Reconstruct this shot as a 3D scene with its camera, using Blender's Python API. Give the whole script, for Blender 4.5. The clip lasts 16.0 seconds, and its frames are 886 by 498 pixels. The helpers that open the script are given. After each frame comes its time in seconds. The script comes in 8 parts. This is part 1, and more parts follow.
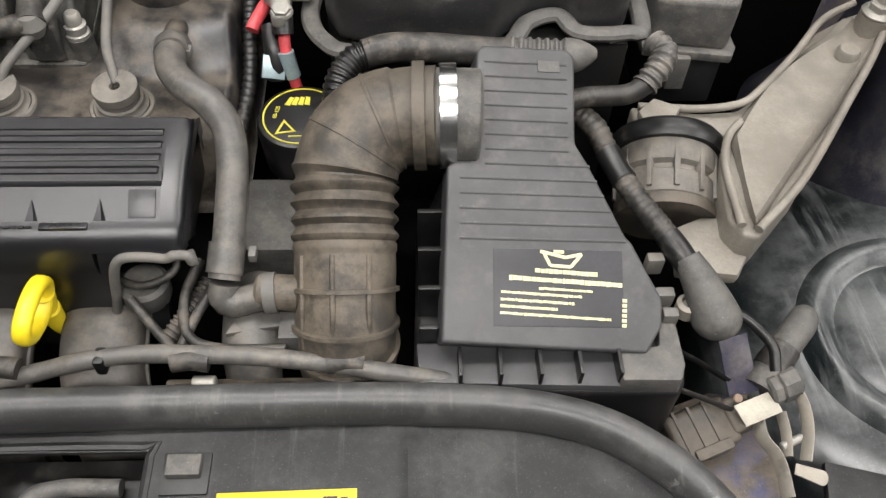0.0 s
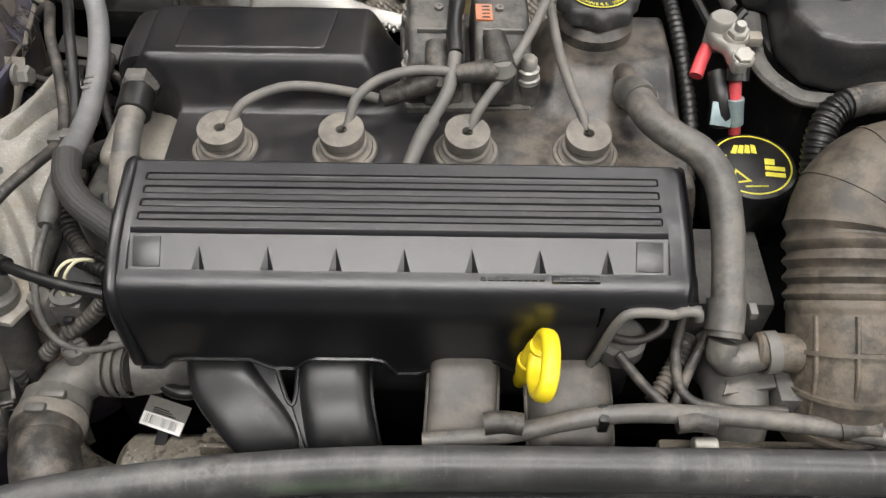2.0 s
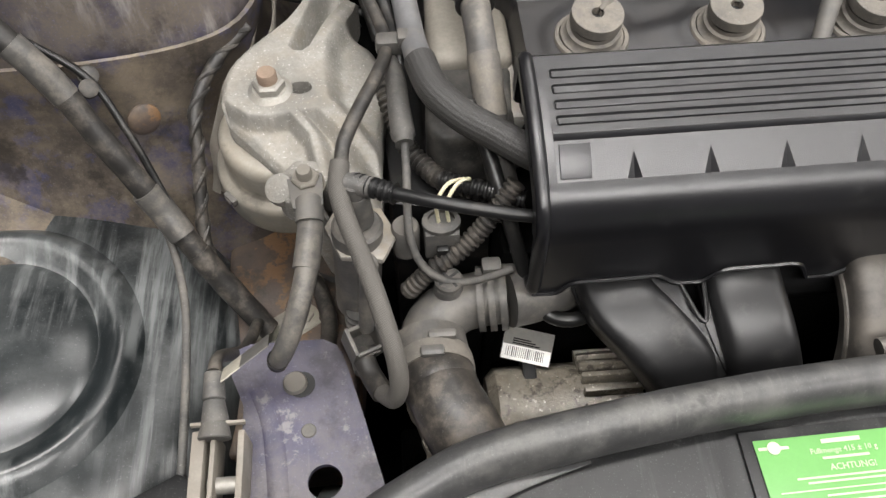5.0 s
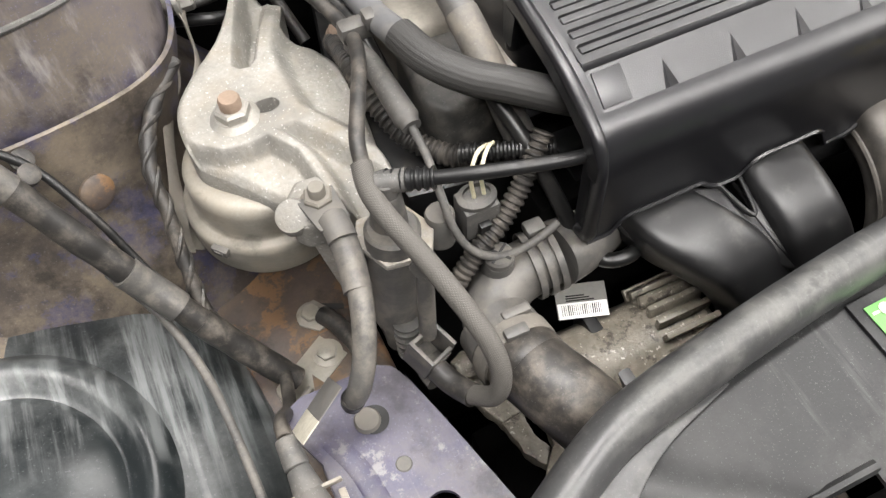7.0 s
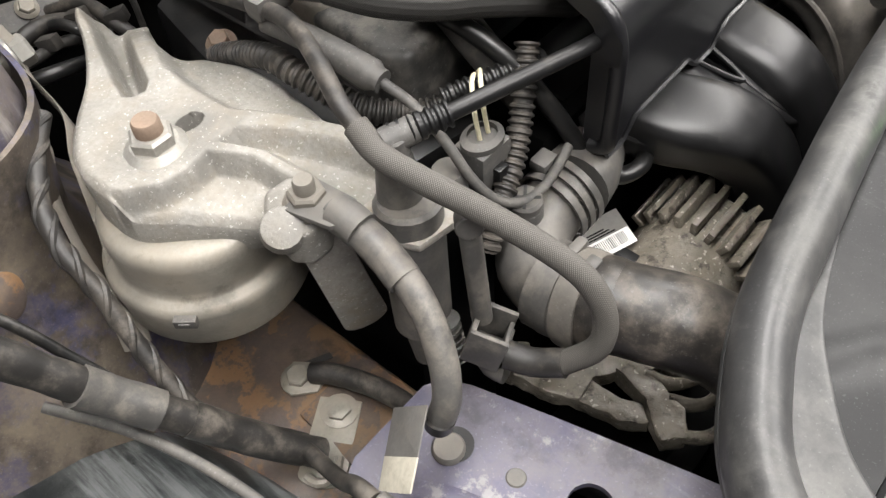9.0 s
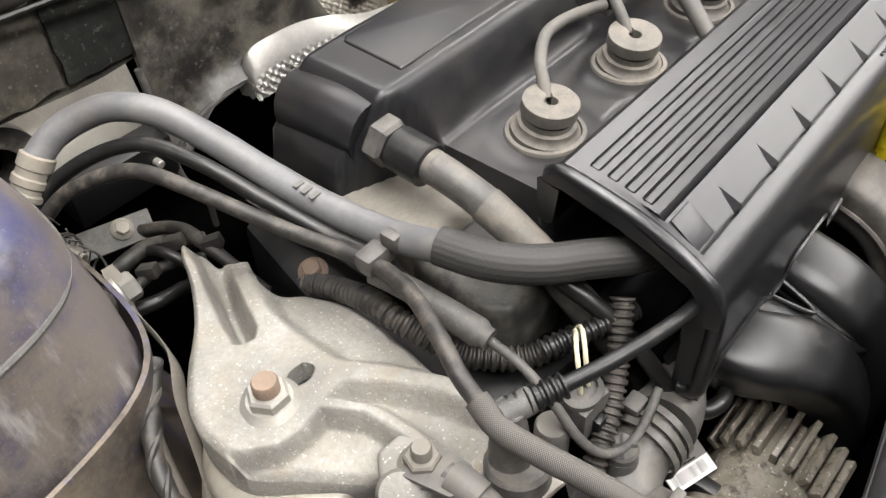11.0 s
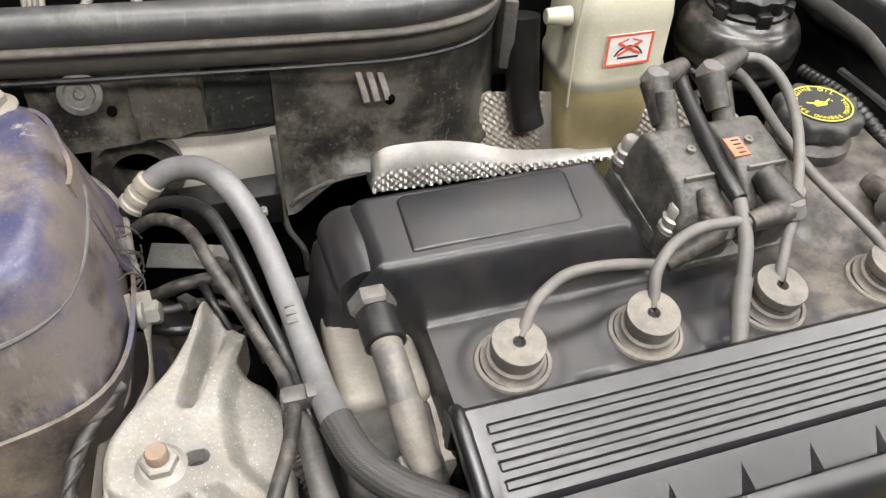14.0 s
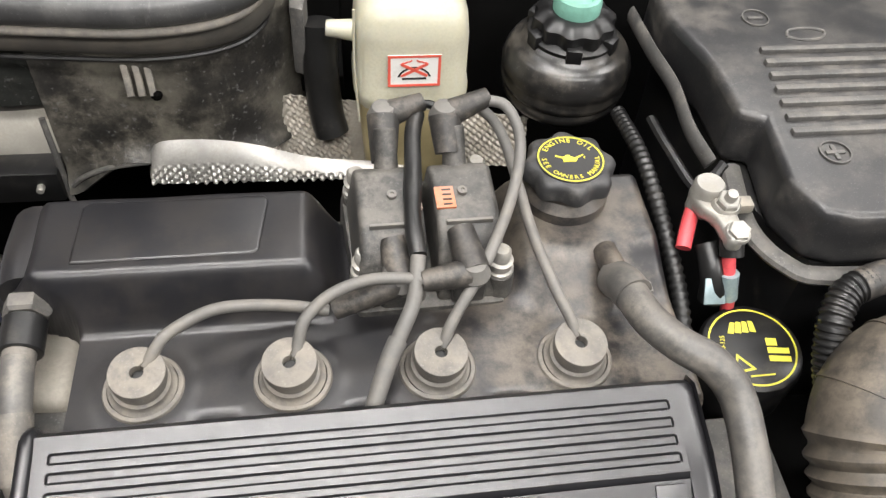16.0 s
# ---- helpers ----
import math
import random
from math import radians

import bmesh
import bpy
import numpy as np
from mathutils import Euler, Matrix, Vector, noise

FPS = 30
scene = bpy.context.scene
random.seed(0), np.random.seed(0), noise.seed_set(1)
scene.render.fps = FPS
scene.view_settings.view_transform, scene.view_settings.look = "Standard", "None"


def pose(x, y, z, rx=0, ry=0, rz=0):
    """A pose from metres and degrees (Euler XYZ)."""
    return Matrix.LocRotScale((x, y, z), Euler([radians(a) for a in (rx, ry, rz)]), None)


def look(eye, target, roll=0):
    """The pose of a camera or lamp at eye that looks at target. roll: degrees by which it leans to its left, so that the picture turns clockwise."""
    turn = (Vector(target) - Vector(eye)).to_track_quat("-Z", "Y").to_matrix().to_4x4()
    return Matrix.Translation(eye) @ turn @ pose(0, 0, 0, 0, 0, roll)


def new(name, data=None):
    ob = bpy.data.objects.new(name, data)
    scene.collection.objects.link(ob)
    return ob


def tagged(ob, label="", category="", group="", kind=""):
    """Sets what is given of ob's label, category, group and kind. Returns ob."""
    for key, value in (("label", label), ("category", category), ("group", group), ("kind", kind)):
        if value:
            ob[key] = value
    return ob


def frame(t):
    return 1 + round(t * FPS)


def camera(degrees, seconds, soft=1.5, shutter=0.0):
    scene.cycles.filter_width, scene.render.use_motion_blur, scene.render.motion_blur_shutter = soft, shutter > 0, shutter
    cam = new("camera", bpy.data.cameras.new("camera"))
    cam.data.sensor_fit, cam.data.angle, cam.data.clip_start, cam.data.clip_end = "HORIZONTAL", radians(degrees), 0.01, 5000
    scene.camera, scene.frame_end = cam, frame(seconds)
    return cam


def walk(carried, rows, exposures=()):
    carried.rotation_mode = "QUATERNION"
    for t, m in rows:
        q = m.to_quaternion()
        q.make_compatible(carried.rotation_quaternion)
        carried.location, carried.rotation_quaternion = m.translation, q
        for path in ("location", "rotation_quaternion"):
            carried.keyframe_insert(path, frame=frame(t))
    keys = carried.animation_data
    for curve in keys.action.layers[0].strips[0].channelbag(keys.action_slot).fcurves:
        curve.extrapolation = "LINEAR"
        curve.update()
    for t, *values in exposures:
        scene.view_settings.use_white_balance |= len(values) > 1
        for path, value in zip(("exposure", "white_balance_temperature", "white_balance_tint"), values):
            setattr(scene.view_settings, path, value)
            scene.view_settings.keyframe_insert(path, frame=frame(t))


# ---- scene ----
cam = camera(55.5, 16.0, 1.4)
PATH = [
    (0, (-0.032, 0.044, 1.429), (0.063, 1.285, -0.137), 3.0),
    (0.5, (-0.109, 0.047, 1.437), (-0.105, 1.319, -0.105), 0.4),
    (1, (-0.192, 0.053, 1.438), (-0.199, 1.351, -0.084), 0.6),
    (1.5, (-0.265, 0.068, 1.425), (-0.306, 1.363, -0.098), -0.6),
    (2, (-0.324, 0.076, 1.424), (-0.345, 1.353, -0.116), 0.3),
    (2.5, (-0.369, 0.088, 1.423), (-0.407, 1.35, -0.129), -0.2),
    (3, (-0.429, 0.098, 1.422), (-0.447, 1.331, -0.153), -0.8),
    (3.5, (-0.469, 0.104, 1.414), (-0.462, 1.305, -0.186), -1.2),
    (4, (-0.522, 0.116, 1.391), (-0.5, 1.279, -0.236), -0.6),
    (4.5, (-0.572, 0.119, 1.378), (-0.519, 1.234, -0.281), -1.1),
    (5, (-0.604, 0.125, 1.371), (-0.526, 1.22, -0.301), -0.5),
    (5.2, (-0.61, 0.119, 1.363), (-0.515, 1.233, -0.296), 0.8),
    (7.5, (-0.735, 0.177, 1.303), (-0.192, 1.136, -0.366), -3.8),
    (8, (-0.756, 0.184, 1.255), (-0.073, 1.105, -0.384), -3.0),
    (8.5, (-0.775, 0.203, 1.231), (0.024, 1.08, -0.379), -3.8),
    (9, (-0.796, 0.232, 1.233), (0.086, 1.11, -0.333), -5.2),
    (9.5, (-0.804, 0.254, 1.242), (0.171, 1.199, -0.226), -5.0),
    (10, (-0.805, 0.278, 1.257), (0.235, 1.23, -0.162), -3.4),
    (12.5, (-0.735, 0.303, 1.359), (0.191, 1.386, -0.045), -3.3),
    (13, (-0.702, 0.275, 1.383), (0.044, 1.499, -0.013), -4.5),
    (13.5, (-0.67, 0.246, 1.402), (-0.113, 1.56, 0.001), -2.5),
    (14, (-0.625, 0.244, 1.4), (-0.157, 1.566, -0.026), 3.7),
    (14.5, (-0.593, 0.248, 1.414), (-0.218, 1.551, -0.057), 6.6),
    (15, (-0.527, 0.245, 1.416), (-0.19, 1.523, -0.085), 6.0),
    (15.5, (-0.427, 0.24, 1.424), (-0.127, 1.514, -0.088), 6.2),
    (16, (-0.366, 0.241, 1.44), (-0.137, 1.516, -0.084), 4.7),
]
walk(cam, [(t, look(eye, target, roll)) for t, eye, target, roll in PATH], exposures=[(0.0, -0.4), (1.0, -0.4), (2.5, -0.35), (3.5, -0.3), (5.0, -0.21), (7.5, 0.36), (8.5, 0.3), (10.0, 0.22), (12.5, 0.26), (14.0, 0.24), (15.0, 0.22), (16.0, 0.16)])

# ---- world and lamps ----
world = bpy.data.worlds.new("workshop_world")
scene.world = world
world.use_nodes = True
world.node_tree.nodes["Background"].inputs[0].default_value = (0.5, 0.52, 0.55, 1)
world.node_tree.nodes["Background"].inputs[1].default_value = 0.01


# ---- helpers for building ----
I4 = Matrix.Identity(4)


def finish(bm, angle=38):
    bmesh.ops.recalc_face_normals(bm, faces=bm.faces)
    for f in bm.faces:
        f.smooth = True
    lim = radians(angle)
    for e in bm.edges:
        if len(e.link_faces) != 2 or e.calc_face_angle(0) > lim:
            e.smooth = False


def part(name, bm, material, parent=None, label="", angle=38, clean=True):
    """Links a bmesh as one mesh object under a thing or part."""
    if clean:
        finish(bm, angle)
    me = bpy.data.meshes.new(name)
    bm.to_mesh(me)
    bm.free()
    me.materials.append(material)
    ob = new(name, me)
    if parent is not None:
        ob.parent = parent
    if label:
        tagged(ob, label)
    return ob


def thing(name, label, category, group="", kind=""):
    return tagged(new(name), label, category, group, kind)


def solid(name, bm, material, label, category, group="", kind="", angle=38):
    return tagged(part(name, bm, material, None, "", angle), label, category, group, kind)


def merge(*bms):
    out = bmesh.new()
    for b in bms:
        me = bpy.data.meshes.new("tmp")
        b.to_mesh(me)
        out.from_mesh(me)
        b.free()
        bpy.data.meshes.remove(me)
    return out


def xf(bm, m):
    bmesh.ops.transform(bm, matrix=m, verts=bm.verts)
    return bm


def bevel(bm, w, seg=2, angle=30):
    es = [e for e in bm.edges if len(e.link_faces) == 2 and e.calc_face_angle(0) > radians(angle)]
    if es and w > 0:
        bmesh.ops.bevel(bm, geom=es, offset=w, segments=seg, profile=0.6, affect="EDGES", clamp_overlap=True)
    return bm


def box(x0, x1, y0, y1, z0, z1, w=0.002, seg=2):
    bm = bmesh.new()
    bmesh.ops.create_cube(bm, size=1)
    xf(bm, Matrix.Translation(((x0 + x1) / 2, (y0 + y1) / 2, (z0 + z1) / 2)) @ Matrix.Diagonal((x1 - x0, y1 - y0, z1 - z0, 1)))
    return bevel(bm, w, seg)


def prism(poly, z0, z1, w=0.002, seg=2):
    bm = bmesh.new()
    f = bm.faces.new([bm.verts.new((x, y, z0)) for x, y in poly])
    r = bmesh.ops.extrude_face_region(bm, geom=[f])
    for v in r["geom"]:
        if isinstance(v, bmesh.types.BMVert):
            v.co.z = z1
    bmesh.ops.recalc_face_normals(bm, faces=bm.faces)
    return bevel(bm, w, seg, 20)


def lathe(profile, seg=32, m=I4, sx=1.0, sy=1.0, lobe=0.0, lobes=0):
    """Profile of (r, z) turned round z."""
    bm = bmesh.new()
    rows = []
    for r, z in profile:
        if r < 1e-6:
            rows.append([bm.verts.new((0, 0, z))])
        else:
            row = []
            for k in range(seg):
                a = 2 * math.pi * k / seg
                rr = r * (1 + lobe * math.cos(lobes * a))
                row.append(bm.verts.new((rr * math.cos(a) * sx, rr * math.sin(a) * sy, z)))
            rows.append(row)
    for a, b in zip(rows, rows[1:]):
        for k in range(seg):
            q = (k + 1) % seg
            vs = [a[k % len(a)], a[q % len(a)], b[q % len(b)], b[k % len(b)]]
            u = []
            for v in vs:
                if v not in u:
                    u.append(v)
            if len(u) > 2:
                bm.faces.new(u)
    closed = profile[0] == profile[-1]
    for row, flip in ((rows[0], True), (rows[-1], False)):
        if len(row) > 2 and not closed:
            bm.faces.new(row[::-1] if flip else row)
    return xf(bm, m)


def aim(p, d, turn=0):
    """Pose at p with its z along d."""
    return Matrix.Translation(p) @ Vector(d).to_track_quat("Z", "Y").to_matrix().to_4x4() @ pose(0, 0, 0, 0, 0, turn)


def rod(a, b, r, r2=None, seg=16, w=0.0008):
    a, b = Vector(a), Vector(b)
    n = (b - a).length
    r2 = r if r2 is None else r2
    return lathe([(max(r - w, 1e-4), 0), (r, w), (r2, n - w), (max(r2 - w, 1e-4), n)], seg, aim(a, b - a))


def hexnut(p, d, r, h, flange=0.0, stud=0.0, turn=0):
    """A hexagon nut or bolt head with washer flange and stud."""
    bms = []
    if flange:
        bms.append(lathe([(flange * 0.5, 0), (flange, 0), (flange, h * 0.12), (r * 1.05, h * 0.4), (r * 0.5, h * 0.4)], 28))
    bms.append(lathe([(r * 0.5, 0), (r, 0), (r, h * 0.88), (r * 0.86, h), (r * 0.3, h)], 6))
    if stud:
        bms.append(lathe([(stud, h * 0.3), (stud, h * 1.55), (stud * 0.85, h * 1.7), (0, h * 1.7)], 18))
    return xf(merge(*bms), aim(p, d, turn))


def spline(pts, step):
    """Points and arc lengths of a smooth curve through pts."""
    P = [Vector(p) for p in pts]
    P = [P[0] * 2 - P[1]] + P + [P[-1] * 2 - P[-2]]
    out = []
    for i in range(1, len(P) - 2):
        a, b, c, d = P[i - 1 : i + 3]
        n = max(2, int((c - b).length / step) + 1)
        for k in range(n):
            t = k / n
            out.append(0.5 * (2 * b + (c - a) * t + (2 * a - 5 * b + 4 * c - d) * t * t + (3 * b - a - 3 * c + d) * t ** 3))
    out.append(P[-2].copy())
    return out


def tube(pts, r, seg=14, step=0.004, rib=0.0, pitch=0.005, sec=None, taper=None, wob=0.0, ref=None):
    """Sweeps a round (or sec-shaped) section along a smooth curve; rib and pitch give rings. It carries UVs in metres."""
    if rib:
        step = pitch / 4
    P = spline(pts, step)
    n = len(P)
    bm = bmesh.new()
    uv = bm.loops.layers.uv.new("UVMap")
    up = Vector(ref) if ref else Vector((0.13, 0.21, 0.97))
    s, rows, ss, nrm = 0.0, [], [], None
    for i, p in enumerate(P):
        t = (P[min(i + 1, n - 1)] - P[max(i - 1, 0)]).normalized()
        if i:
            s += (p - P[i - 1]).length
        if nrm is None or ref:
            nrm = up
        nrm = (nrm - t * nrm.dot(t)).normalized()
        bi = t.cross(nrm)
        f = i / (n - 1)
        k = (taper(f) if taper else 1.0) * (1 + wob * noise.noise(p * 60))
        rr = r * k
        if rib:
            rr += rib * (1 if math.sin(2 * math.pi * s / pitch + 0.4) > 0 else -1)
        row = []
        for j in range(seg):
            a = 2 * math.pi * j / seg
            u, v = sec(a) if sec else (math.cos(a), math.sin(a))
            row.append(bm.verts.new(p + (nrm * v + bi * u) * rr))
        rows.append(row)
        ss.append(s)
    for i in range(n - 1):
        for j in range(seg):
            q = (j + 1) % seg
            f = bm.faces.new((rows[i][j], rows[i][q], rows[i + 1][q], rows[i + 1][j]))
            for lp, (aa, bb) in zip(f.loops, ((i, j), (i, j + 1), (i + 1, j + 1), (i + 1, j))):
                lp[uv].uv = (ss[aa], bb / seg * 2 * math.pi * r)
    bm.faces.new(rows[0][::-1])
    bm.faces.new(rows[-1])
    return bm


def grid(nx, ny, fn):
    """A sheet of nx by ny cells with places fn(u, v)."""
    bm = bmesh.new()
    vs = [[bm.verts.new(fn(i / nx, j / ny)) for j in range(ny + 1)] for i in range(nx + 1)]
    for i in range(nx):
        for j in range(ny):
            bm.faces.new((vs[i][j], vs[i + 1][j], vs[i + 1][j + 1], vs[i][j + 1]))
    return bm


def thick(bm, d):
    """Gives a sheet thickness d away from its normals."""
    bmesh.ops.recalc_face_normals(bm, faces=bm.faces)
    r = bmesh.ops.solidify(bm, geom=bm.faces[:], thickness=d)
    return bm


def sweepx(profile, sections):
    """Closed y-z profile swept along x; sections are (x, inset) pairs."""
    n = len(profile)
    area = sum(profile[i][0] * profile[(i + 1) % n][1] - profile[(i + 1) % n][0] * profile[i][1] for i in range(n))
    sg = 1 if area > 0 else -1
    nor = []
    for i in range(n):
        a, b, c = Vector(profile[i - 1]), Vector(profile[i]), Vector(profile[(i + 1) % n])
        e1, e2 = (b - a), (c - b)
        d = Vector((-(e1.normalized() + e2.normalized()).y, (e1.normalized() + e2.normalized()).x)) * sg
        nor.append(d.normalized() if d.length > 1e-6 else Vector((0, 0)))
    bm = bmesh.new()
    rows = [[bm.verts.new((x, p[0] + nor[i].x * ins, p[1] + nor[i].y * ins)) for i, p in enumerate(profile)] for x, ins in sections]
    for a, b in zip(rows, rows[1:]):
        for i in range(n):
            q = (i + 1) % n
            bm.faces.new((a[i], a[q], b[q], b[i]))
    for row in (rows[0], rows[-1]):
        bm.faces.new(row)
    return bm


def words(text, size, m, depth=0.0002):
    cu = bpy.data.curves.new("words", "FONT")
    cu.body, cu.size, cu.extrude, cu.align_x, cu.align_y = text, size, depth, "CENTER", "CENTER"
    cu.resolution_u = 2
    ob = bpy.data.objects.new("words", cu)
    me = bpy.data.meshes.new_from_object(ob)
    bm = bmesh.new()
    bm.from_mesh(me)
    bpy.data.objects.remove(ob)
    bpy.data.curves.remove(cu)
    bpy.data.meshes.remove(me)
    return xf(bm, m)


# ---- materials ----
DUST = (0.23, 0.2, 0.165)


def mat(name, col, rough=0.5, metal=0.0, dust=0.0, dustcol=DUST, grain=500.0, blotch=22.0, bump=0.15, var=0.25, spec=0.5, wear=None, wearat=0.62, clump=3.0, up=0.5, speck=0.0, zone=None, grime=None, scuff=None):
    """A worn surface: base colour with two scales of variation, settled dust and fine relief."""
    m = bpy.data.materials.new(name)
    m.use_nodes = True
    nt = m.node_tree
    N, L = nt.nodes, nt.links
    bs = N["Principled BSDF"]
    co = N.new("ShaderNodeTexCoord").outputs["Object"]

    def noi(scale, detail=4.0, rough_=0.6):
        n = N.new("ShaderNodeTexNoise")
        n.inputs["Scale"].default_value, n.inputs["Detail"].default_value, n.inputs["Roughness"].default_value = scale, detail, rough_
        L.new(co, n.inputs["Vector"])
        return n.outputs["Fac"]

    def math_(op, a, b):
        n = N.new("ShaderNodeMath")
        n.operation = op
        for s, v in zip(n.inputs, (a, b)):
            if isinstance(v, (int, float)):
                s.default_value = v
            else:
                L.new(v, s)
        return n.outputs[0]

    def ramp(v, lo, hi):
        n = N.new("ShaderNodeMapRange")
        n.interpolation_type = "SMOOTHSTEP"
        L.new(v, n.inputs["Value"])
        n.inputs["From Min"].default_value, n.inputs["From Max"].default_value = lo, hi
        return n.outputs["Result"]

    def mix(f, a, b):
        n = N.new("ShaderNodeMix")
        n.data_type = "RGBA"
        for s, v in ((n.inputs[0], f), (n.inputs[6], a), (n.inputs[7], b)):
            if isinstance(v, tuple):
                s.default_value = (*v, 1)
            elif isinstance(v, (int, float)):
                s.default_value = v
            else:
                L.new(v, s)
        return n.outputs[2]

    fine, big = noi(grain), noi(blotch, 5.0)
    c = mix(ramp(big, 0.3, 0.7), tuple(v * (1 - var) for v in col), tuple(min(1, v * (1 + var)) for v in col))
    c = mix(math_("MULTIPLY", ramp(fine, 0.35, 0.7), 0.35), c, tuple(v * (1 - 1.2 * var) for v in col))
    if wear:
        w = ramp(noi(blotch * 2.3, 8.0, 0.7), wearat, wearat + 0.06)
        c = mix(w, c, wear)
    ro = rough
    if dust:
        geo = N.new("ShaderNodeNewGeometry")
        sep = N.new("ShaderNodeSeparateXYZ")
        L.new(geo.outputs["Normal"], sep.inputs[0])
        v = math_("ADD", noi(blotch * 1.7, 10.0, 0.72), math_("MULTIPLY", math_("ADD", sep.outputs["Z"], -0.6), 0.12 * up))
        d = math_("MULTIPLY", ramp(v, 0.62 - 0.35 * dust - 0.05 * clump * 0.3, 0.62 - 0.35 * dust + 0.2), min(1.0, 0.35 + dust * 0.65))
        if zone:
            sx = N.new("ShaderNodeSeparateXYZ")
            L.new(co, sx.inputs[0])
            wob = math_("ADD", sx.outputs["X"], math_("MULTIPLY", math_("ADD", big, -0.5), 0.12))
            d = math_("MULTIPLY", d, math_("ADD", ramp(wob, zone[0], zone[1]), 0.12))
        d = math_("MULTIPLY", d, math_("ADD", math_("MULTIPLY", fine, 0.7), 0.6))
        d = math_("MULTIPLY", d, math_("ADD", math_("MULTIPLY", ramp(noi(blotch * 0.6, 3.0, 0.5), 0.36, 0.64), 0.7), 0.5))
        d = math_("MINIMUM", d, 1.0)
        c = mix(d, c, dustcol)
        r = N.new("ShaderNodeMapRange")
        L.new(d, r.inputs["Value"])
        r.inputs["To Min"].default_value, r.inputs["To Max"].default_value = rough, min(0.95, rough + 0.2)
        L.new(r.outputs["Result"], bs.inputs["Roughness"])
        if metal:
            r2 = N.new("ShaderNodeMapRange")
            L.new(d, r2.inputs["Value"])
            r2.inputs["To Min"].default_value, r2.inputs["To Max"].default_value = metal, metal * 0.15
            L.new(r2.outputs["Result"], bs.inputs["Metallic"])
    else:
        r = N.new("ShaderNodeMapRange")
        L.new(big, r.inputs["Value"])
        r.inputs["To Min"].default_value, r.inputs["To Max"].default_value = max(0.03, rough - 0.1), min(1, rough + 0.1)
        L.new(r.outputs["Result"], bs.inputs["Roughness"])
        bs.inputs["Metallic"].default_value = metal
    L.new(c, bs.inputs["Base Color"])
    bs.inputs["Specular IOR Level"].default_value = spec
    if speck:
        s = ramp(noi(grain * 1.3, 2.0, 0.5), 0.64, 0.7)
        old = bs.inputs["Base Color"].links[0].from_socket
        L.new(mix(math_("MULTIPLY", s, speck), old, tuple(min(1, v * 1.7 + 0.12) for v in col)), bs.inputs["Base Color"])
    if grime:
        gc, at, sc, amt = grime
        g = math_("MULTIPLY", ramp(noi(sc, 9.0, 0.68), at, at + 0.13), amt)
        L.new(mix(g, bs.inputs["Base Color"].links[0].from_socket, gc), bs.inputs["Base Color"])
    if scuff:
        gc, turn, sc, at, amt = scuff
        mp = N.new("ShaderNodeMapping")
        mp.inputs["Rotation"].default_value = (0, 0, math.radians(turn or 0))
        mp.inputs["Scale"].default_value = (sc, sc * 0.06, sc * 0.35) if turn is not None else (sc * 0.6, sc * 0.6, sc * 0.12)
        L.new(co, mp.inputs["Vector"])
        n = N.new("ShaderNodeTexNoise")
        n.inputs["Scale"].default_value, n.inputs["Detail"].default_value, n.inputs["Roughness"].default_value = 1.0, 5.0, 0.65
        L.new(mp.outputs[0], n.inputs["Vector"])
        g = math_("MULTIPLY", ramp(n.outputs["Fac"], at, at + 0.2), math_("MULTIPLY", ramp(noi(7.0, 4.0, 0.6), 0.42, 0.62), amt))
        L.new(mix(g, bs.inputs["Base Color"].links[0].from_socket, gc), bs.inputs["Base Color"])
    if bump:
        b = N.new("ShaderNodeBump")
        b.inputs["Strength"].default_value = bump
        b.inputs["Distance"].default_value = 0.0006
        L.new(fine, b.inputs["Height"])
        L.new(b.outputs["Normal"], bs.inputs["Normal"])
    return m


def braided(name, a, b, pitch=0.0022, rough=0.7):
    """Woven sleeve: crossing strands along the hose's own length and girth."""
    m = bpy.data.materials.new(name)
    m.use_nodes = True
    N, L = m.node_tree.nodes, m.node_tree.links
    bs = N["Principled BSDF"]
    uv = N.new("ShaderNodeTexCoord").outputs["UV"]
    outs = []
    for rot in (38, -38):
        mp = N.new("ShaderNodeMapping")
        mp.inputs["Rotation"].default_value = (0, 0, radians(rot))
        L.new(uv, mp.inputs["Vector"])
        w = N.new("ShaderNodeTexWave")
        w.inputs["Scale"].default_value = 0.314 / pitch
        w.inputs["Distortion"].default_value = 0.4
        L.new(mp.outputs[0], w.inputs["Vector"])
        outs.append(w.outputs["Fac"])
    mx = N.new("ShaderNodeMath")
    mx.operation = "MULTIPLY"
    L.new(outs[0], mx.inputs[0])
    L.new(outs[1], mx.inputs[1])
    mix = N.new("ShaderNodeMix")
    mix.data_type = "RGBA"
    L.new(mx.outputs[0], mix.inputs[0])
    mix.inputs[6].default_value, mix.inputs[7].default_value = (*a, 1), (*b, 1)
    L.new(mix.outputs[2], bs.inputs["Base Color"])
    bp = N.new("ShaderNodeBump")
    bp.inputs["Strength"].default_value, bp.inputs["Distance"].default_value = 0.45, 0.0005
    L.new(mx.outputs[0], bp.inputs["Height"])
    L.new(bp.outputs["Normal"], bs.inputs["Normal"])
    bs.inputs["Roughness"].default_value = rough
    return m


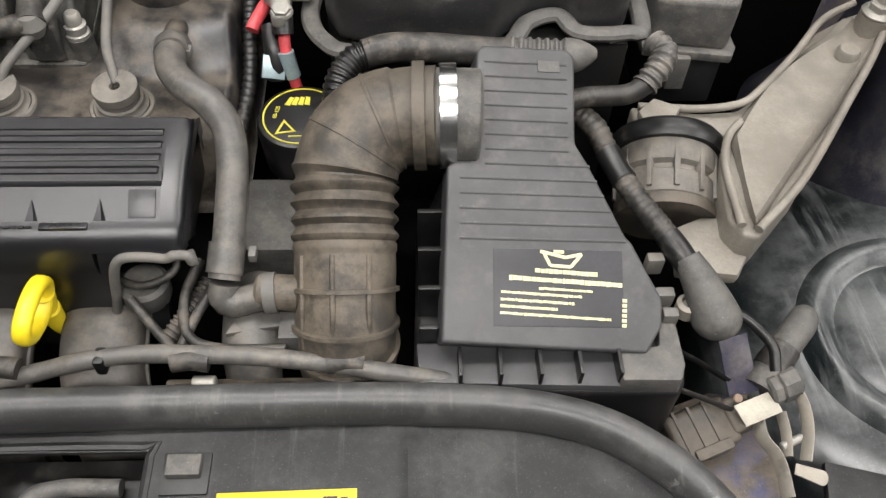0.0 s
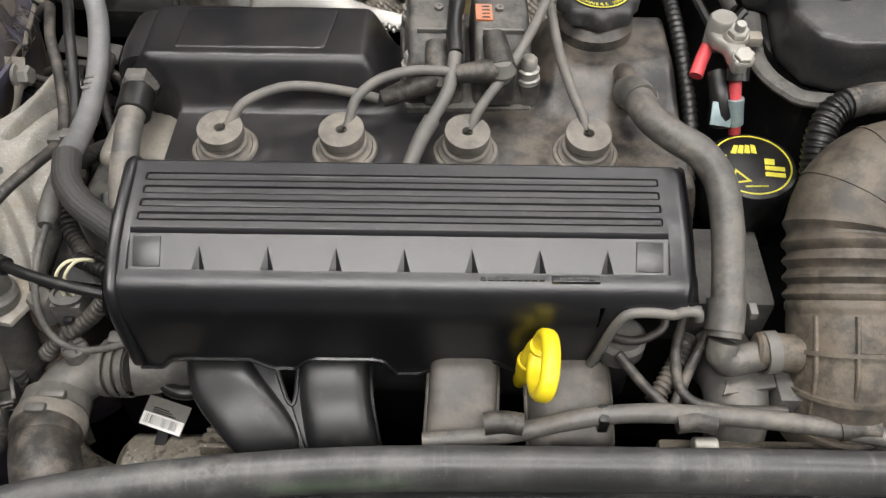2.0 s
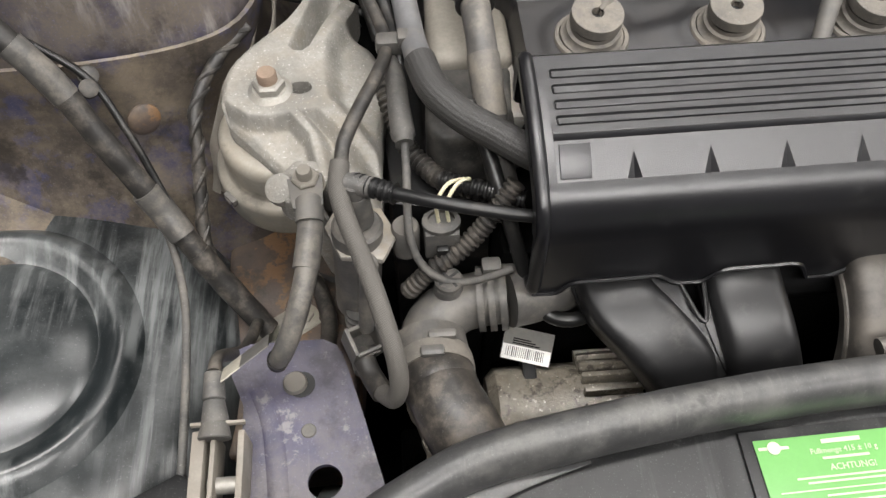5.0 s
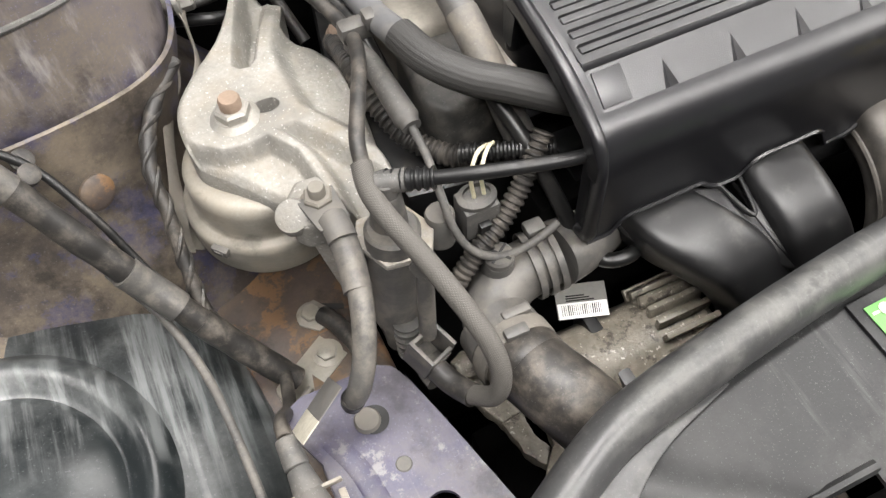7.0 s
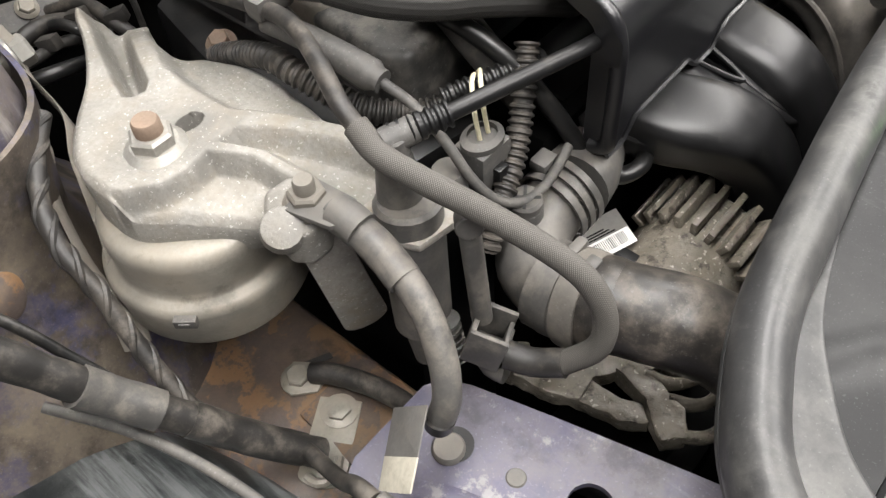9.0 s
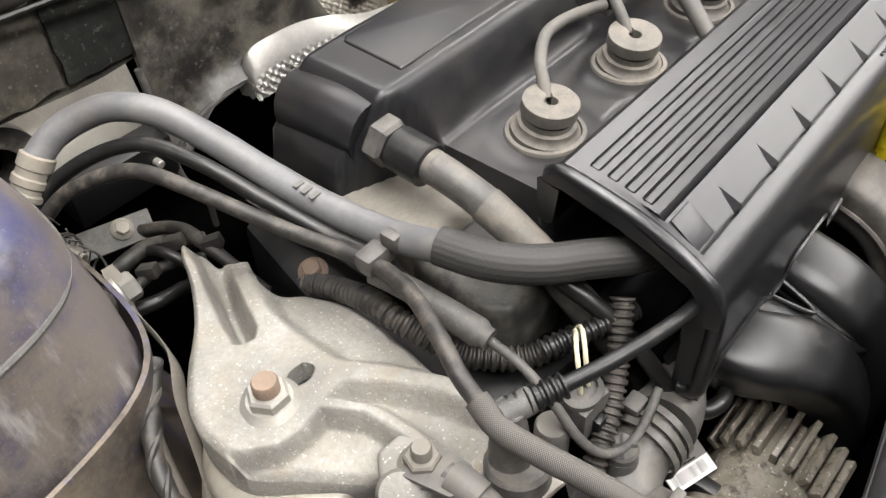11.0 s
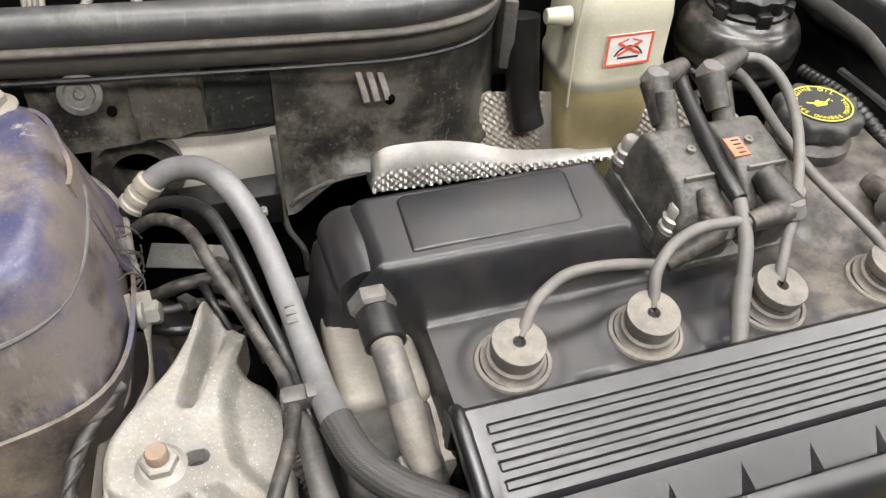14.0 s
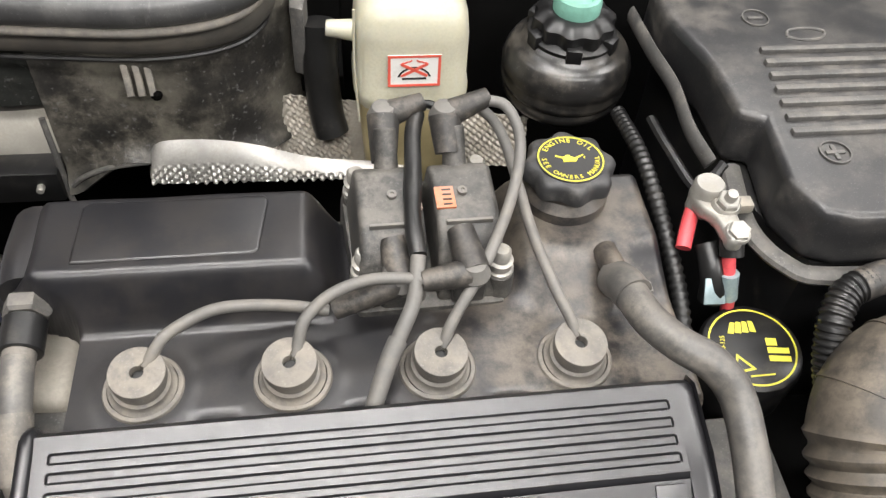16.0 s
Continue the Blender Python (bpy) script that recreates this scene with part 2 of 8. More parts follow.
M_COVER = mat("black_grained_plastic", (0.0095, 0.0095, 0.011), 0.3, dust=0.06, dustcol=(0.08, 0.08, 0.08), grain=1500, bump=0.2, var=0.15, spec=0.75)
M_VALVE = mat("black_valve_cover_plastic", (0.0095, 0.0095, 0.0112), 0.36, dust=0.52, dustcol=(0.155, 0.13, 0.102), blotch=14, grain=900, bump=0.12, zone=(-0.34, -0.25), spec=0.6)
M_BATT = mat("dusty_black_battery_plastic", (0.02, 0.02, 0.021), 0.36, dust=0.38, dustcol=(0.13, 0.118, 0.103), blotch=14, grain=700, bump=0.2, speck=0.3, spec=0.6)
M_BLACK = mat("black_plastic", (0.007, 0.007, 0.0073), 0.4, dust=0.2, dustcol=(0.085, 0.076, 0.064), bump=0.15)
# Near-black, so the shade deep in the bay sits in the colour.
M_DEEP = mat("shade_black_metal", (0.0022, 0.0022, 0.0021), 0.85, dust=0.1, dustcol=(0.013, 0.0115, 0.0095), spec=0.06)
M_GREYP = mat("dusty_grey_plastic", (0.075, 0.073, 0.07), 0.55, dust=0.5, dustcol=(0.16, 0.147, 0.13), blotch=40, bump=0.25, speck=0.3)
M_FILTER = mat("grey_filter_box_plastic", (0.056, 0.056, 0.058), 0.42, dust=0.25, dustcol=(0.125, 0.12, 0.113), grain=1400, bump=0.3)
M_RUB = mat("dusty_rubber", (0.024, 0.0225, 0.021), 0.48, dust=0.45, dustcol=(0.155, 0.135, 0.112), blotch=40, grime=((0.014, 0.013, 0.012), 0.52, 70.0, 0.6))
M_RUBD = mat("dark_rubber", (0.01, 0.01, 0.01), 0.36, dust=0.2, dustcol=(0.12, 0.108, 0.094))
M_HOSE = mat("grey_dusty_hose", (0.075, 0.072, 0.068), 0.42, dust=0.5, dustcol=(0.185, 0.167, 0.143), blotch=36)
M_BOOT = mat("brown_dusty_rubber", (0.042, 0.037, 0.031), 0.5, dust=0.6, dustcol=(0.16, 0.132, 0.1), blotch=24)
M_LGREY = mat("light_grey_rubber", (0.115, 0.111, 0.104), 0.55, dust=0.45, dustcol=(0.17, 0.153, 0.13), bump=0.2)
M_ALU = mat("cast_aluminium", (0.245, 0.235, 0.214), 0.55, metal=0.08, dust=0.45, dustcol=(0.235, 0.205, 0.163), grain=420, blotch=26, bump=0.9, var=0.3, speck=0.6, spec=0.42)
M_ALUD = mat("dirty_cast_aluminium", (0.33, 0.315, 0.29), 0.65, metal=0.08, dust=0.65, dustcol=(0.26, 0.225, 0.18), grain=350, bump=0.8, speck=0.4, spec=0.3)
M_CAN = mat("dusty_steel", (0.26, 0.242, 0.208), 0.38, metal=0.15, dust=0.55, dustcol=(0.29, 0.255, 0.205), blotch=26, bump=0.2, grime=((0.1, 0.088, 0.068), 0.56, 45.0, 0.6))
# Pipe colour held down for the shade of the raised bonnet.
M_BRAKE = mat("shade_dimmed_pipe", (0.15, 0.143, 0.122), 0.5, dust=0.5, dustcol=(0.2, 0.18, 0.145), blotch=40, bump=0.1)
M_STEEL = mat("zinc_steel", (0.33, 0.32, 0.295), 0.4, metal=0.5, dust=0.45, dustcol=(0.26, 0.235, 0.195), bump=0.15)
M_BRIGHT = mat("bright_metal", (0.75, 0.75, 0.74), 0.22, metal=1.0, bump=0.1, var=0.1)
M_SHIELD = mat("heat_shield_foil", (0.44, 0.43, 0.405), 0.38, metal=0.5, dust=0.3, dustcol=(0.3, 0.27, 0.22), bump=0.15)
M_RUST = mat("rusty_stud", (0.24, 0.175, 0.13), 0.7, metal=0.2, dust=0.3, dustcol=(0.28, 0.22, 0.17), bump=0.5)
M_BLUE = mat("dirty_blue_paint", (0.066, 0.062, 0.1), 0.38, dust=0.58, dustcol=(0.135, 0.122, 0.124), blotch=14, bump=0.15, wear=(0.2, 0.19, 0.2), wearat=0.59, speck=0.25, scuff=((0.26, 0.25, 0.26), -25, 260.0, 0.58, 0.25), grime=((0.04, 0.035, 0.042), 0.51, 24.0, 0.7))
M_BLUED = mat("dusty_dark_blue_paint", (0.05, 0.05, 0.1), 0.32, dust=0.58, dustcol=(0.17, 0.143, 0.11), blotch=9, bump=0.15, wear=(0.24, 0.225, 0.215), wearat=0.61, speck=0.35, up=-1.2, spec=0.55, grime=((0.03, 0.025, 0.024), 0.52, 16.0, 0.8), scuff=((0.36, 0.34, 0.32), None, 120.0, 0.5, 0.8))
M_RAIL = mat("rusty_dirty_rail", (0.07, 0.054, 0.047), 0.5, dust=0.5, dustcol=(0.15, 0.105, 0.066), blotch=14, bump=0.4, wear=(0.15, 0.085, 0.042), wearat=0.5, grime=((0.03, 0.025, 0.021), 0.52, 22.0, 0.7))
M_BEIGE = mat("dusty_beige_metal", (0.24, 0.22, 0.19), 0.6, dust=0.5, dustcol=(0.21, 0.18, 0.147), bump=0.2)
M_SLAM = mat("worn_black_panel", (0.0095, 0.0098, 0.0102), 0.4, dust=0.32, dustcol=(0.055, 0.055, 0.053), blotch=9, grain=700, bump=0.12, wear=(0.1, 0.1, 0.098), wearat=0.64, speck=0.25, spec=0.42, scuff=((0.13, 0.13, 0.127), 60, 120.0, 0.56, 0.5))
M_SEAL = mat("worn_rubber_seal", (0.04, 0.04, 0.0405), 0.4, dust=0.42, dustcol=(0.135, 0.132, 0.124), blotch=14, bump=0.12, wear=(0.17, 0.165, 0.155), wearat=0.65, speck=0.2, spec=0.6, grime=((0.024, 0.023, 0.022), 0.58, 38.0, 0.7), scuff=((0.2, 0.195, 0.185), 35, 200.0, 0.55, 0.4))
# Grey dust and scuffs here also carry the shell's reflected haze.
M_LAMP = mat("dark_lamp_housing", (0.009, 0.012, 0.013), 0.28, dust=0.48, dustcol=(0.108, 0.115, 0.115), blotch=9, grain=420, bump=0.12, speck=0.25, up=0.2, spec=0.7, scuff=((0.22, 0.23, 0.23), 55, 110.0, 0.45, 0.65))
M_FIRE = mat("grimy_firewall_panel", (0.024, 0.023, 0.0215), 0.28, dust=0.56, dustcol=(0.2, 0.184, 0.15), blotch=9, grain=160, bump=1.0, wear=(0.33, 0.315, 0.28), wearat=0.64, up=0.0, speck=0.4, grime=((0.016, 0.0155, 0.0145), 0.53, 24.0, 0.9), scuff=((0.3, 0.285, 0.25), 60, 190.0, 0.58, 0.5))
M_YEL = mat("yellow_plastic", (0.8, 0.62, 0.02), 0.4, bump=0.05, var=0.08, wear=(0.35, 0.26, 0.03), wearat=0.7)
M_YELP = mat("yellow_print", (0.56, 0.51, 0.05), 0.5, bump=0.0, var=0.12)
M_CREAM = mat("cream_print", (0.72, 0.68, 0.38), 0.5, bump=0.0, var=0.1)
M_WHITE = mat("white_plastic", (0.72, 0.71, 0.68), 0.45, dust=0.15, bump=0.05, var=0.06)
M_TAPE = mat("cream_tape", (0.4, 0.375, 0.31), 0.5, dust=0.3, bump=0.05)
M_RED = mat("red_cable", (0.6, 0.07, 0.08), 0.45, bump=0.05)
M_ORANGE = mat("orange_sticker", (0.46, 0.14, 0.055), 0.5, dust=0.4, bump=0.05)
M_GREEN = mat("green_label", (0.115, 0.32, 0.08), 0.38, bump=0.0, var=0.06)
M_YLAB = mat("yellow_label", (0.62, 0.48, 0.03), 0.4, bump=0.0, var=0.06)
M_TEAL = mat("green_cap_plastic", (0.16, 0.35, 0.28), 0.45, dust=0.3, bump=0.05)
M_PALE = mat("pale_print", (0.46, 0.56, 0.37), 0.5, bump=0.0, var=0.05)
# Black for print, and for the shade in holes and slots.
M_INK_SHADE = mat("black_ink_and_hole_shade", (0.02, 0.02, 0.02), 0.6, bump=0.0)
M_SILVERT = mat("silver_tape", (0.3, 0.38, 0.4), 0.35, metal=0.3, dust=0.2, bump=0.1)
M_BRAIDG = braided("grey_braided_sleeve", (0.075, 0.07, 0.063), (0.135, 0.125, 0.111), 0.0008)
M_BRAIDK = braided("dark_woven_sleeve", (0.028, 0.027, 0.026), (0.062, 0.06, 0.056), 0.0007, 0.48)
M_WIRE = mat("cream_wire", (0.75, 0.7, 0.5), 0.4, bump=0.0)
M_CONC = mat("concrete_floor", (0.09, 0.088, 0.084), 0.7, blotch=1.3, grain=60, bump=0.2)
M_WALL = mat("painted_workshop_wall", (0.09, 0.089, 0.087), 0.7, blotch=0.8, grain=80, bump=0.1, var=0.08)

# translucent bottle plastic
M_BOTTLE = mat("milky_bottle_plastic", (0.4, 0.385, 0.3), 0.36, dust=0.25, dustcol=(0.24, 0.21, 0.15), blotch=9, bump=0.05, var=0.15)
M_BOTTLEY = mat("fluid_stained_bottle_plastic", (0.38, 0.315, 0.17), 0.3, dust=0.3, dustcol=(0.2, 0.165, 0.1), blotch=12, bump=0.05, var=0.2)
M_BOTTLE.node_tree.nodes["Principled BSDF"].inputs["Subsurface Weight"].default_value = 0.25
M_BOTTLE.node_tree.nodes["Principled BSDF"].inputs["Subsurface Radius"].default_value = (0.02, 0.015, 0.008)
M_APRON = mat("dirty_wing_metal", (0.06, 0.05, 0.044), 0.55, dust=0.62, dustcol=(0.2, 0.163, 0.12), blotch=11, bump=0.3, grime=((0.022, 0.018, 0.0145), 0.52, 15.0, 0.85), speck=0.3, wear=(0.05, 0.05, 0.1), wearat=0.5)
M_TSIDE = mat("dust_caked_blue_paint", (0.05, 0.049, 0.1), 0.34, dust=0.6, dustcol=(0.185, 0.148, 0.107), blotch=8, bump=0.25, wear=(0.13, 0.125, 0.16), wearat=0.58, speck=0.3, up=-0.3, spec=0.5, grime=((0.022, 0.019, 0.018), 0.52, 14.0, 0.8), scuff=((0.33, 0.31, 0.29), None, 130.0, 0.5, 0.75))
M_ALTG = mat("grimy_brown_casting", (0.2, 0.182, 0.15), 0.36, metal=0.15, dust=0.5, dustcol=(0.13, 0.108, 0.08), blotch=60, grain=260, bump=1.0, speck=0.8, grime=((0.03, 0.025, 0.02), 0.52, 110.0, 0.8))
M_ALUT = mat("tan_dusty_casting", (0.22, 0.203, 0.175), 0.5, metal=0.1, dust=0.45, dustcol=(0.185, 0.16, 0.13), grain=420, blotch=20, bump=0.35, spec=0.4)
M_FOILT = mat("dusty_foil", (0.4, 0.37, 0.32), 0.45, metal=0.3, dust=0.45, dustcol=(0.3, 0.26, 0.2), bump=0.15)
M_COILG = mat("dusty_coil_plastic", (0.03, 0.0295, 0.028), 0.45, dust=0.55, dustcol=(0.13, 0.12, 0.106), blotch=40, bump=0.25, speck=0.3)
M_TOWR = mat("dark_smeared_paint", (0.02, 0.02, 0.028), 0.3, dust=0.5, dustcol=(0.1, 0.094, 0.09), blotch=9, bump=0.12, speck=0.2)
M_BEAMF = mat("pale_dusty_beam", (0.4, 0.38, 0.335), 0.5, dust=0.4, dustcol=(0.3, 0.27, 0.22), blotch=10, bump=0.15)
M_RAILF = mat("brown_grey_flange", (0.06, 0.056, 0.05), 0.45, dust=0.5, dustcol=(0.13, 0.113, 0.09), blotch=12, bump=0.2)

M_ACH = mat("pale_grey_refrigerant_hose", (0.15, 0.15, 0.154), 0.42, dust=0.4, dustcol=(0.2, 0.187, 0.168), blotch=30, bump=0.12)
M_BOOTG = mat("dusty_taupe_rubber", (0.115, 0.107, 0.095), 0.55, dust=0.55, dustcol=(0.2, 0.177, 0.147), blotch=50, bump=0.25, speck=0.2)

# ---- the workshop round the car: unseen, kept dark to hold back bounced light ----
def structure(name, bm, material, label, category="structure"):
    return solid(name, bm, material, label, category, kind="structure")


structure("floor", box(-5, 5, -5, 6, -0.1, 0, 0), M_CONC, "grey concrete workshop floor", "floor")
structure("ceiling", box(-5, 5, -5, 6, 3.3, 3.4, 0), M_WALL, "plain dark grey workshop ceiling, unseen", "ceiling")
structure("wall_west", box(-5.1, -5, -5, 6, 0, 3.3, 0), M_WALL, "plain dark grey workshop wall, unseen", "wall")
structure("wall_east", box(5, 5.1, -5, 6, 0, 3.3, 0), M_WALL, "plain dark grey workshop wall, unseen", "wall")
structure("wall_south", box(-5, 5, -5.1, -5, 0, 3.3, 0), M_WALL, "plain dark grey workshop wall, unseen", "wall")
structure("wall_north", box(-5, 5, 6, 6.1, 0, 3.3, 0), M_WALL, "plain dark grey workshop wall, unseen", "wall")


def ceiling_lamp(x, y, w, d, watts):
    t = thing("ceiling_light", "unseen white panel light added under the workshop ceiling", "lamp", "ceiling lights")
    part("housing", box(x - w / 2 - 0.03, x + w / 2 + 0.03, y - d / 2 - 0.03, y + d / 2 + 0.03, 3.22, 3.3, 0.004), M_WHITE, t)
    la = bpy.data.lights.new("tube_light", "AREA")
    la.shape, la.size, la.size_y, la.energy, la.color = "RECTANGLE", w, d, watts, (1.0, 0.97, 0.944)
    o = new("tube_light", la)
    o.matrix_world = pose(x, y, 3.2)
    o.parent = t


# Unseen lamps; places and watts follow the reflections they should give.
ceiling_lamp(-0.55, 0.6, 1.9, 0.25, 68)
# Added behind the car for the valve cover's sheen, ignoring the open bonnet.
ceiling_lamp(0.6, 2.15, 1.7, 0.6, 38)
ceiling_lamp(-0.15, -1.05, 2.8, 0.45, 125)
ceiling_lamp(-2.3, 0.7, 0.35, 2.4, 28)
# Added to brighten the top of the intake cover.
ceiling_lamp(1.65, 0.9, 0.8, 0.35, 42)
ceiling_lamp(3.7, -1.4, 1.4, 2.8, 255)

# ---- the engine bay's shell ----
bay = thing("car_body", "dark blue car front with an open engine bay", "car body", kind="structure")
part("undertray", box(-1.0, 0.5, 0.0, 1.15, 0.5, 0.52), M_DEEP, bay)
part("wing_outer", box(-1.1, -1.06, -0.1, 1.3, 0.35, 1.0, 0.01), M_BLUED, bay)
part("wing_outer", box(0.56, 0.6, -0.1, 1.3, 0.35, 1.0, 0.01), M_BLUED, bay)
part("apron", box(-1.06, -0.955, 0.0, 0.52, 0.45, 0.78, 0.01), M_BLUED, bay)
part("apron", box(-1.06, -0.955, 0.52, 1.2, 0.45, 0.98, 0.01), M_BLUED, bay)
part("apron", box(0.455, 0.56, 0.0, 0.52, 0.45, 0.78, 0.01), M_BLUED, bay)
part("apron", box(0.455, 0.56, 0.52, 1.2, 0.45, 0.98, 0.01), M_BLUED, bay)
part("bumper", box(-1.06, 0.56, -0.12, -0.05, 0.3, 0.8, 0.02), M_BLUED, bay)
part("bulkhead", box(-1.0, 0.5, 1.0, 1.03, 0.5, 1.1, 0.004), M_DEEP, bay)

# firewall: flat left panel, curved middle panel, both below the scuttle seal
wall = thing("firewall", "grimy black firewall panel with dust and scrapes", "firewall", kind="structure")


def flat_panel(u, v):
    x = -0.74 + 0.162 * u
    z = 1.012 + 0.075 * v
    return (x, 0.762 - 0.002 * math.sin(u * 9), z + 0.0015 * math.sin(u * 7))


part("panel", thick(grid(24, 8, flat_panel), 0.004), M_FIRE, wall)


def curved_panel(u, v):
    x = -0.582 + 0.187 * u
    lo = 0.938 + 0.028 * min(1.0, max(0.0, u - 0.05) / 0.2) - 0.012 * max(0.0, u - 0.7) / 0.3
    z = lo + (1.083 - lo) * v
    y = 0.757 + 0.004 * math.sin(u * 6) + 0.055 * max(0.0, (u - 0.55) / 0.45) ** 2 - 0.006 * (1 - v)
    if v < 0.12:
        y -= 0.012 * (0.12 - v) / 0.12
    return (x, y, z)


part("splash_panel", thick(grid(30, 20, curved_panel), 0.004), M_FIRE, wall, "curved black splash panel, scraped and dusty")
part("panel_edge", tube([(-0.585, 0.748, 1.01), (-0.584, 0.744, 0.965), (-0.583, 0.741, 0.925), (-0.572, 0.738, 0.898), (-0.57, 0.74, 0.87)], 0.0025, 8), M_GREYP, wall)
part("panel_edge", tube([(-0.583, 0.742, 0.936), (-0.572, 0.741, 0.952), (-0.545, 0.742, 0.963), (-0.5, 0.744, 0.966), (-0.44, 0.75, 0.962)], 0.0022, 8), M_GREYP, wall)
part("crossbeam", xf(box(-0.66, -0.575, -0.006, 0.006, -0.032, 0.034, 0.004), Matrix.Translation((0, 0.782, 0.975)) @ pose(0, 0, 0, -14)), M_BEAMF, wall, "dusty beige crossbeam face")
part("pipe_end", lathe([(0.02, 0), (0.034, 0), (0.034, 0.03), (0.02, 0.03), (0.02, 0)], 36, aim((-0.685, 0.77, 0.975), (0, 1, 0))), M_RUB, wall)
# Near-black panels close the gaps as deep shade.
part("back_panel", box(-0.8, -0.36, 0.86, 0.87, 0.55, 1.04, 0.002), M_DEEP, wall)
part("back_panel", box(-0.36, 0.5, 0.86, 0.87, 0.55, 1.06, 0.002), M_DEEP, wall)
part("ledge", box(-0.66, -0.585, 0.735, 0.76, 0.935, 0.965, 0.002), M_BLACK, wall)
part("stud", rod((-0.6, 0.736, 0.952), (-0.6, 0.729, 0.952), 0.003), M_STEEL, wall)
# clip with screw on the splash panel
def prong(x):
    return tube([(x - 0.002, 0.757, 1.05), (x, 0.75, 1.041), (x + 0.0015, 0.743, 1.032)], 0.0027, 8, sec=lambda a: (math.copysign(abs(math.cos(a)) ** 0.5, math.cos(a)), math.copysign(abs(math.sin(a)) ** 0.5, math.sin(a))), ref=(1, 0, 0))


clip = part("clip", merge(prong(-0.5165), prong(-0.5085), prong(-0.5005)), M_BOOTG, wall, "pale three-pronged clip")
part("screw", xf(lathe([(0.0042, 0), (0.0042, 0.002), (0.003, 0.004), (0, 0.004)], 16), aim((-0.4975, 0.745, 1.032), (0.2, -1, -0.3))), M_DEEP, clip)
# two felt pads glued to the left panel
def felt(x0, x1, z0, z1, y, seed):
    def at(u, v):
        n = noise.noise(Vector((u * 5 + seed, v * 5, seed)))
        w = noise.noise(Vector((u * 3, v * 3 + seed, 2)))
        return (x0 + (x1 - x0) * u + 0.003 * w, y - 0.0012 * n, z0 + (z1 - z0) * v + 0.0025 * w)
    return thick(grid(20, 18, at), 0.003)


M_FELT = mat("dark_felt_pad", (0.02, 0.021, 0.019), 0.85, dust=0.3, dustcol=(0.075, 0.07, 0.058), blotch=26, grain=240, bump=1.0, spec=0.15, speck=0.3)
M_FELTL = mat("dusty_felt_pad", (0.07, 0.065, 0.054), 0.85, dust=0.55, dustcol=(0.14, 0.126, 0.098), blotch=34, grain=240, bump=1.0, spec=0.15, speck=0.35, grime=((0.03, 0.028, 0.024), 0.54, 40.0, 0.7))
part("felt_pad", felt(-0.627, -0.581, 1.019, 1.076, 0.7555, 3.0), M_FELT, wall, "dark felt pad")
part("felt_pad", felt(-0.676, -0.63, 1.018, 1.073, 0.7565, 7.0), M_FELTL, wall, "dusty felt pad")
# plug in the left panel
plug = part("grommet", xf(lathe([(0.014, 0), (0.014, 0.004), (0.01, 0.006), (0.009, 0.004), (0.004, 0.004), (0.003, 0.006), (0, 0.006)], 28), aim((-0.705, 0.747, 1.068), (0, -1, 0.45))), M_GREYP, wall)
part("screw", rod((-0.69, 0.757, 1.045), (-0.69, 0.752, 1.046), 0.0035), M_DEEP, wall)

# scuttle rail and its rubber seal
rail = thing("scuttle_rail", "dark scuttle rail under the bonnet seal", "rail", kind="structure")
RAIL = [(-0.86, 0.775, 1.098), (-0.76, 0.757, 1.097), (-0.66, 0.746, 1.096), (-0.55, 0.735, 1.095), (-0.49, 0.731, 1.095), (-0.445, 0.738, 1.096), (-0.42, 0.757, 1.097), (-0.412, 0.79, 1.098), (-0.412, 0.9, 1.1)]
part("flange", tube(RAIL, 0.016, 10, 0.006, sec=lambda a: (0.5 * math.cos(a), 1.0 * math.sin(a)), ref=(0, 0, 1)), M_RAILF, rail)
part("lip", tube([(x, y - 0.006, z - 0.017) for x, y, z in RAIL], 0.002, 8, 0.006), M_BLACK, rail)
bs = thing("bonnet_seal", "black rubber bonnet seal along the scuttle", "seal")
part("bead", tube([(x, y - 0.002, z + 0.02) for x, y, z in RAIL], 0.0125, 18, 0.006), M_SEAL, bs)
part("lip", tube([(x, y - 0.011, z + 0.0075) for x, y, z in RAIL], 0.0032, 12, 0.006), M_BOOTG, bs, "dusty tan lip")

# ---- strut tower and inner wing, left ----
tower = thing("strut_tower", "dirty dark blue strut tower with pale scuffs", "strut tower", kind="structure")


def tower_place(a, r, z, cx=-0.855, cy=0.655):
    """A place on the side of the tower: angle, distance from its axis, height."""
    k = (abs(math.cos(a)) ** 4.5 + abs(math.sin(a)) ** 4.5) ** (-1 / 4.5)
    r *= 1 + (k - 1) * 0.75
    x = r * math.cos(a)
    wide = 1.1 + (0.22 * max(0.0, min(1.0, (z - 0.9) / 0.08)) if x > 0 else 0.0)
    return (cx + x * wide, cy + r * math.sin(a) * 0.95, z)


TOWER = [(0.0, 1.082), (0.03, 1.082), (0.058, 1.081), (0.063, 1.0845), (0.067, 1.085), (0.071, 1.0815), (0.086, 1.081), (0.094, 1.0822), (0.098, 1.081), (0.1015, 1.0782), (0.1045, 1.0738), (0.1068, 1.067), (0.111, 1.05), (0.117, 1.0), (0.1195, 0.975), (0.122, 0.95), (0.127, 0.91), (0.14, 0.875), (0.18, 0.8), (0.18, 0.6)]


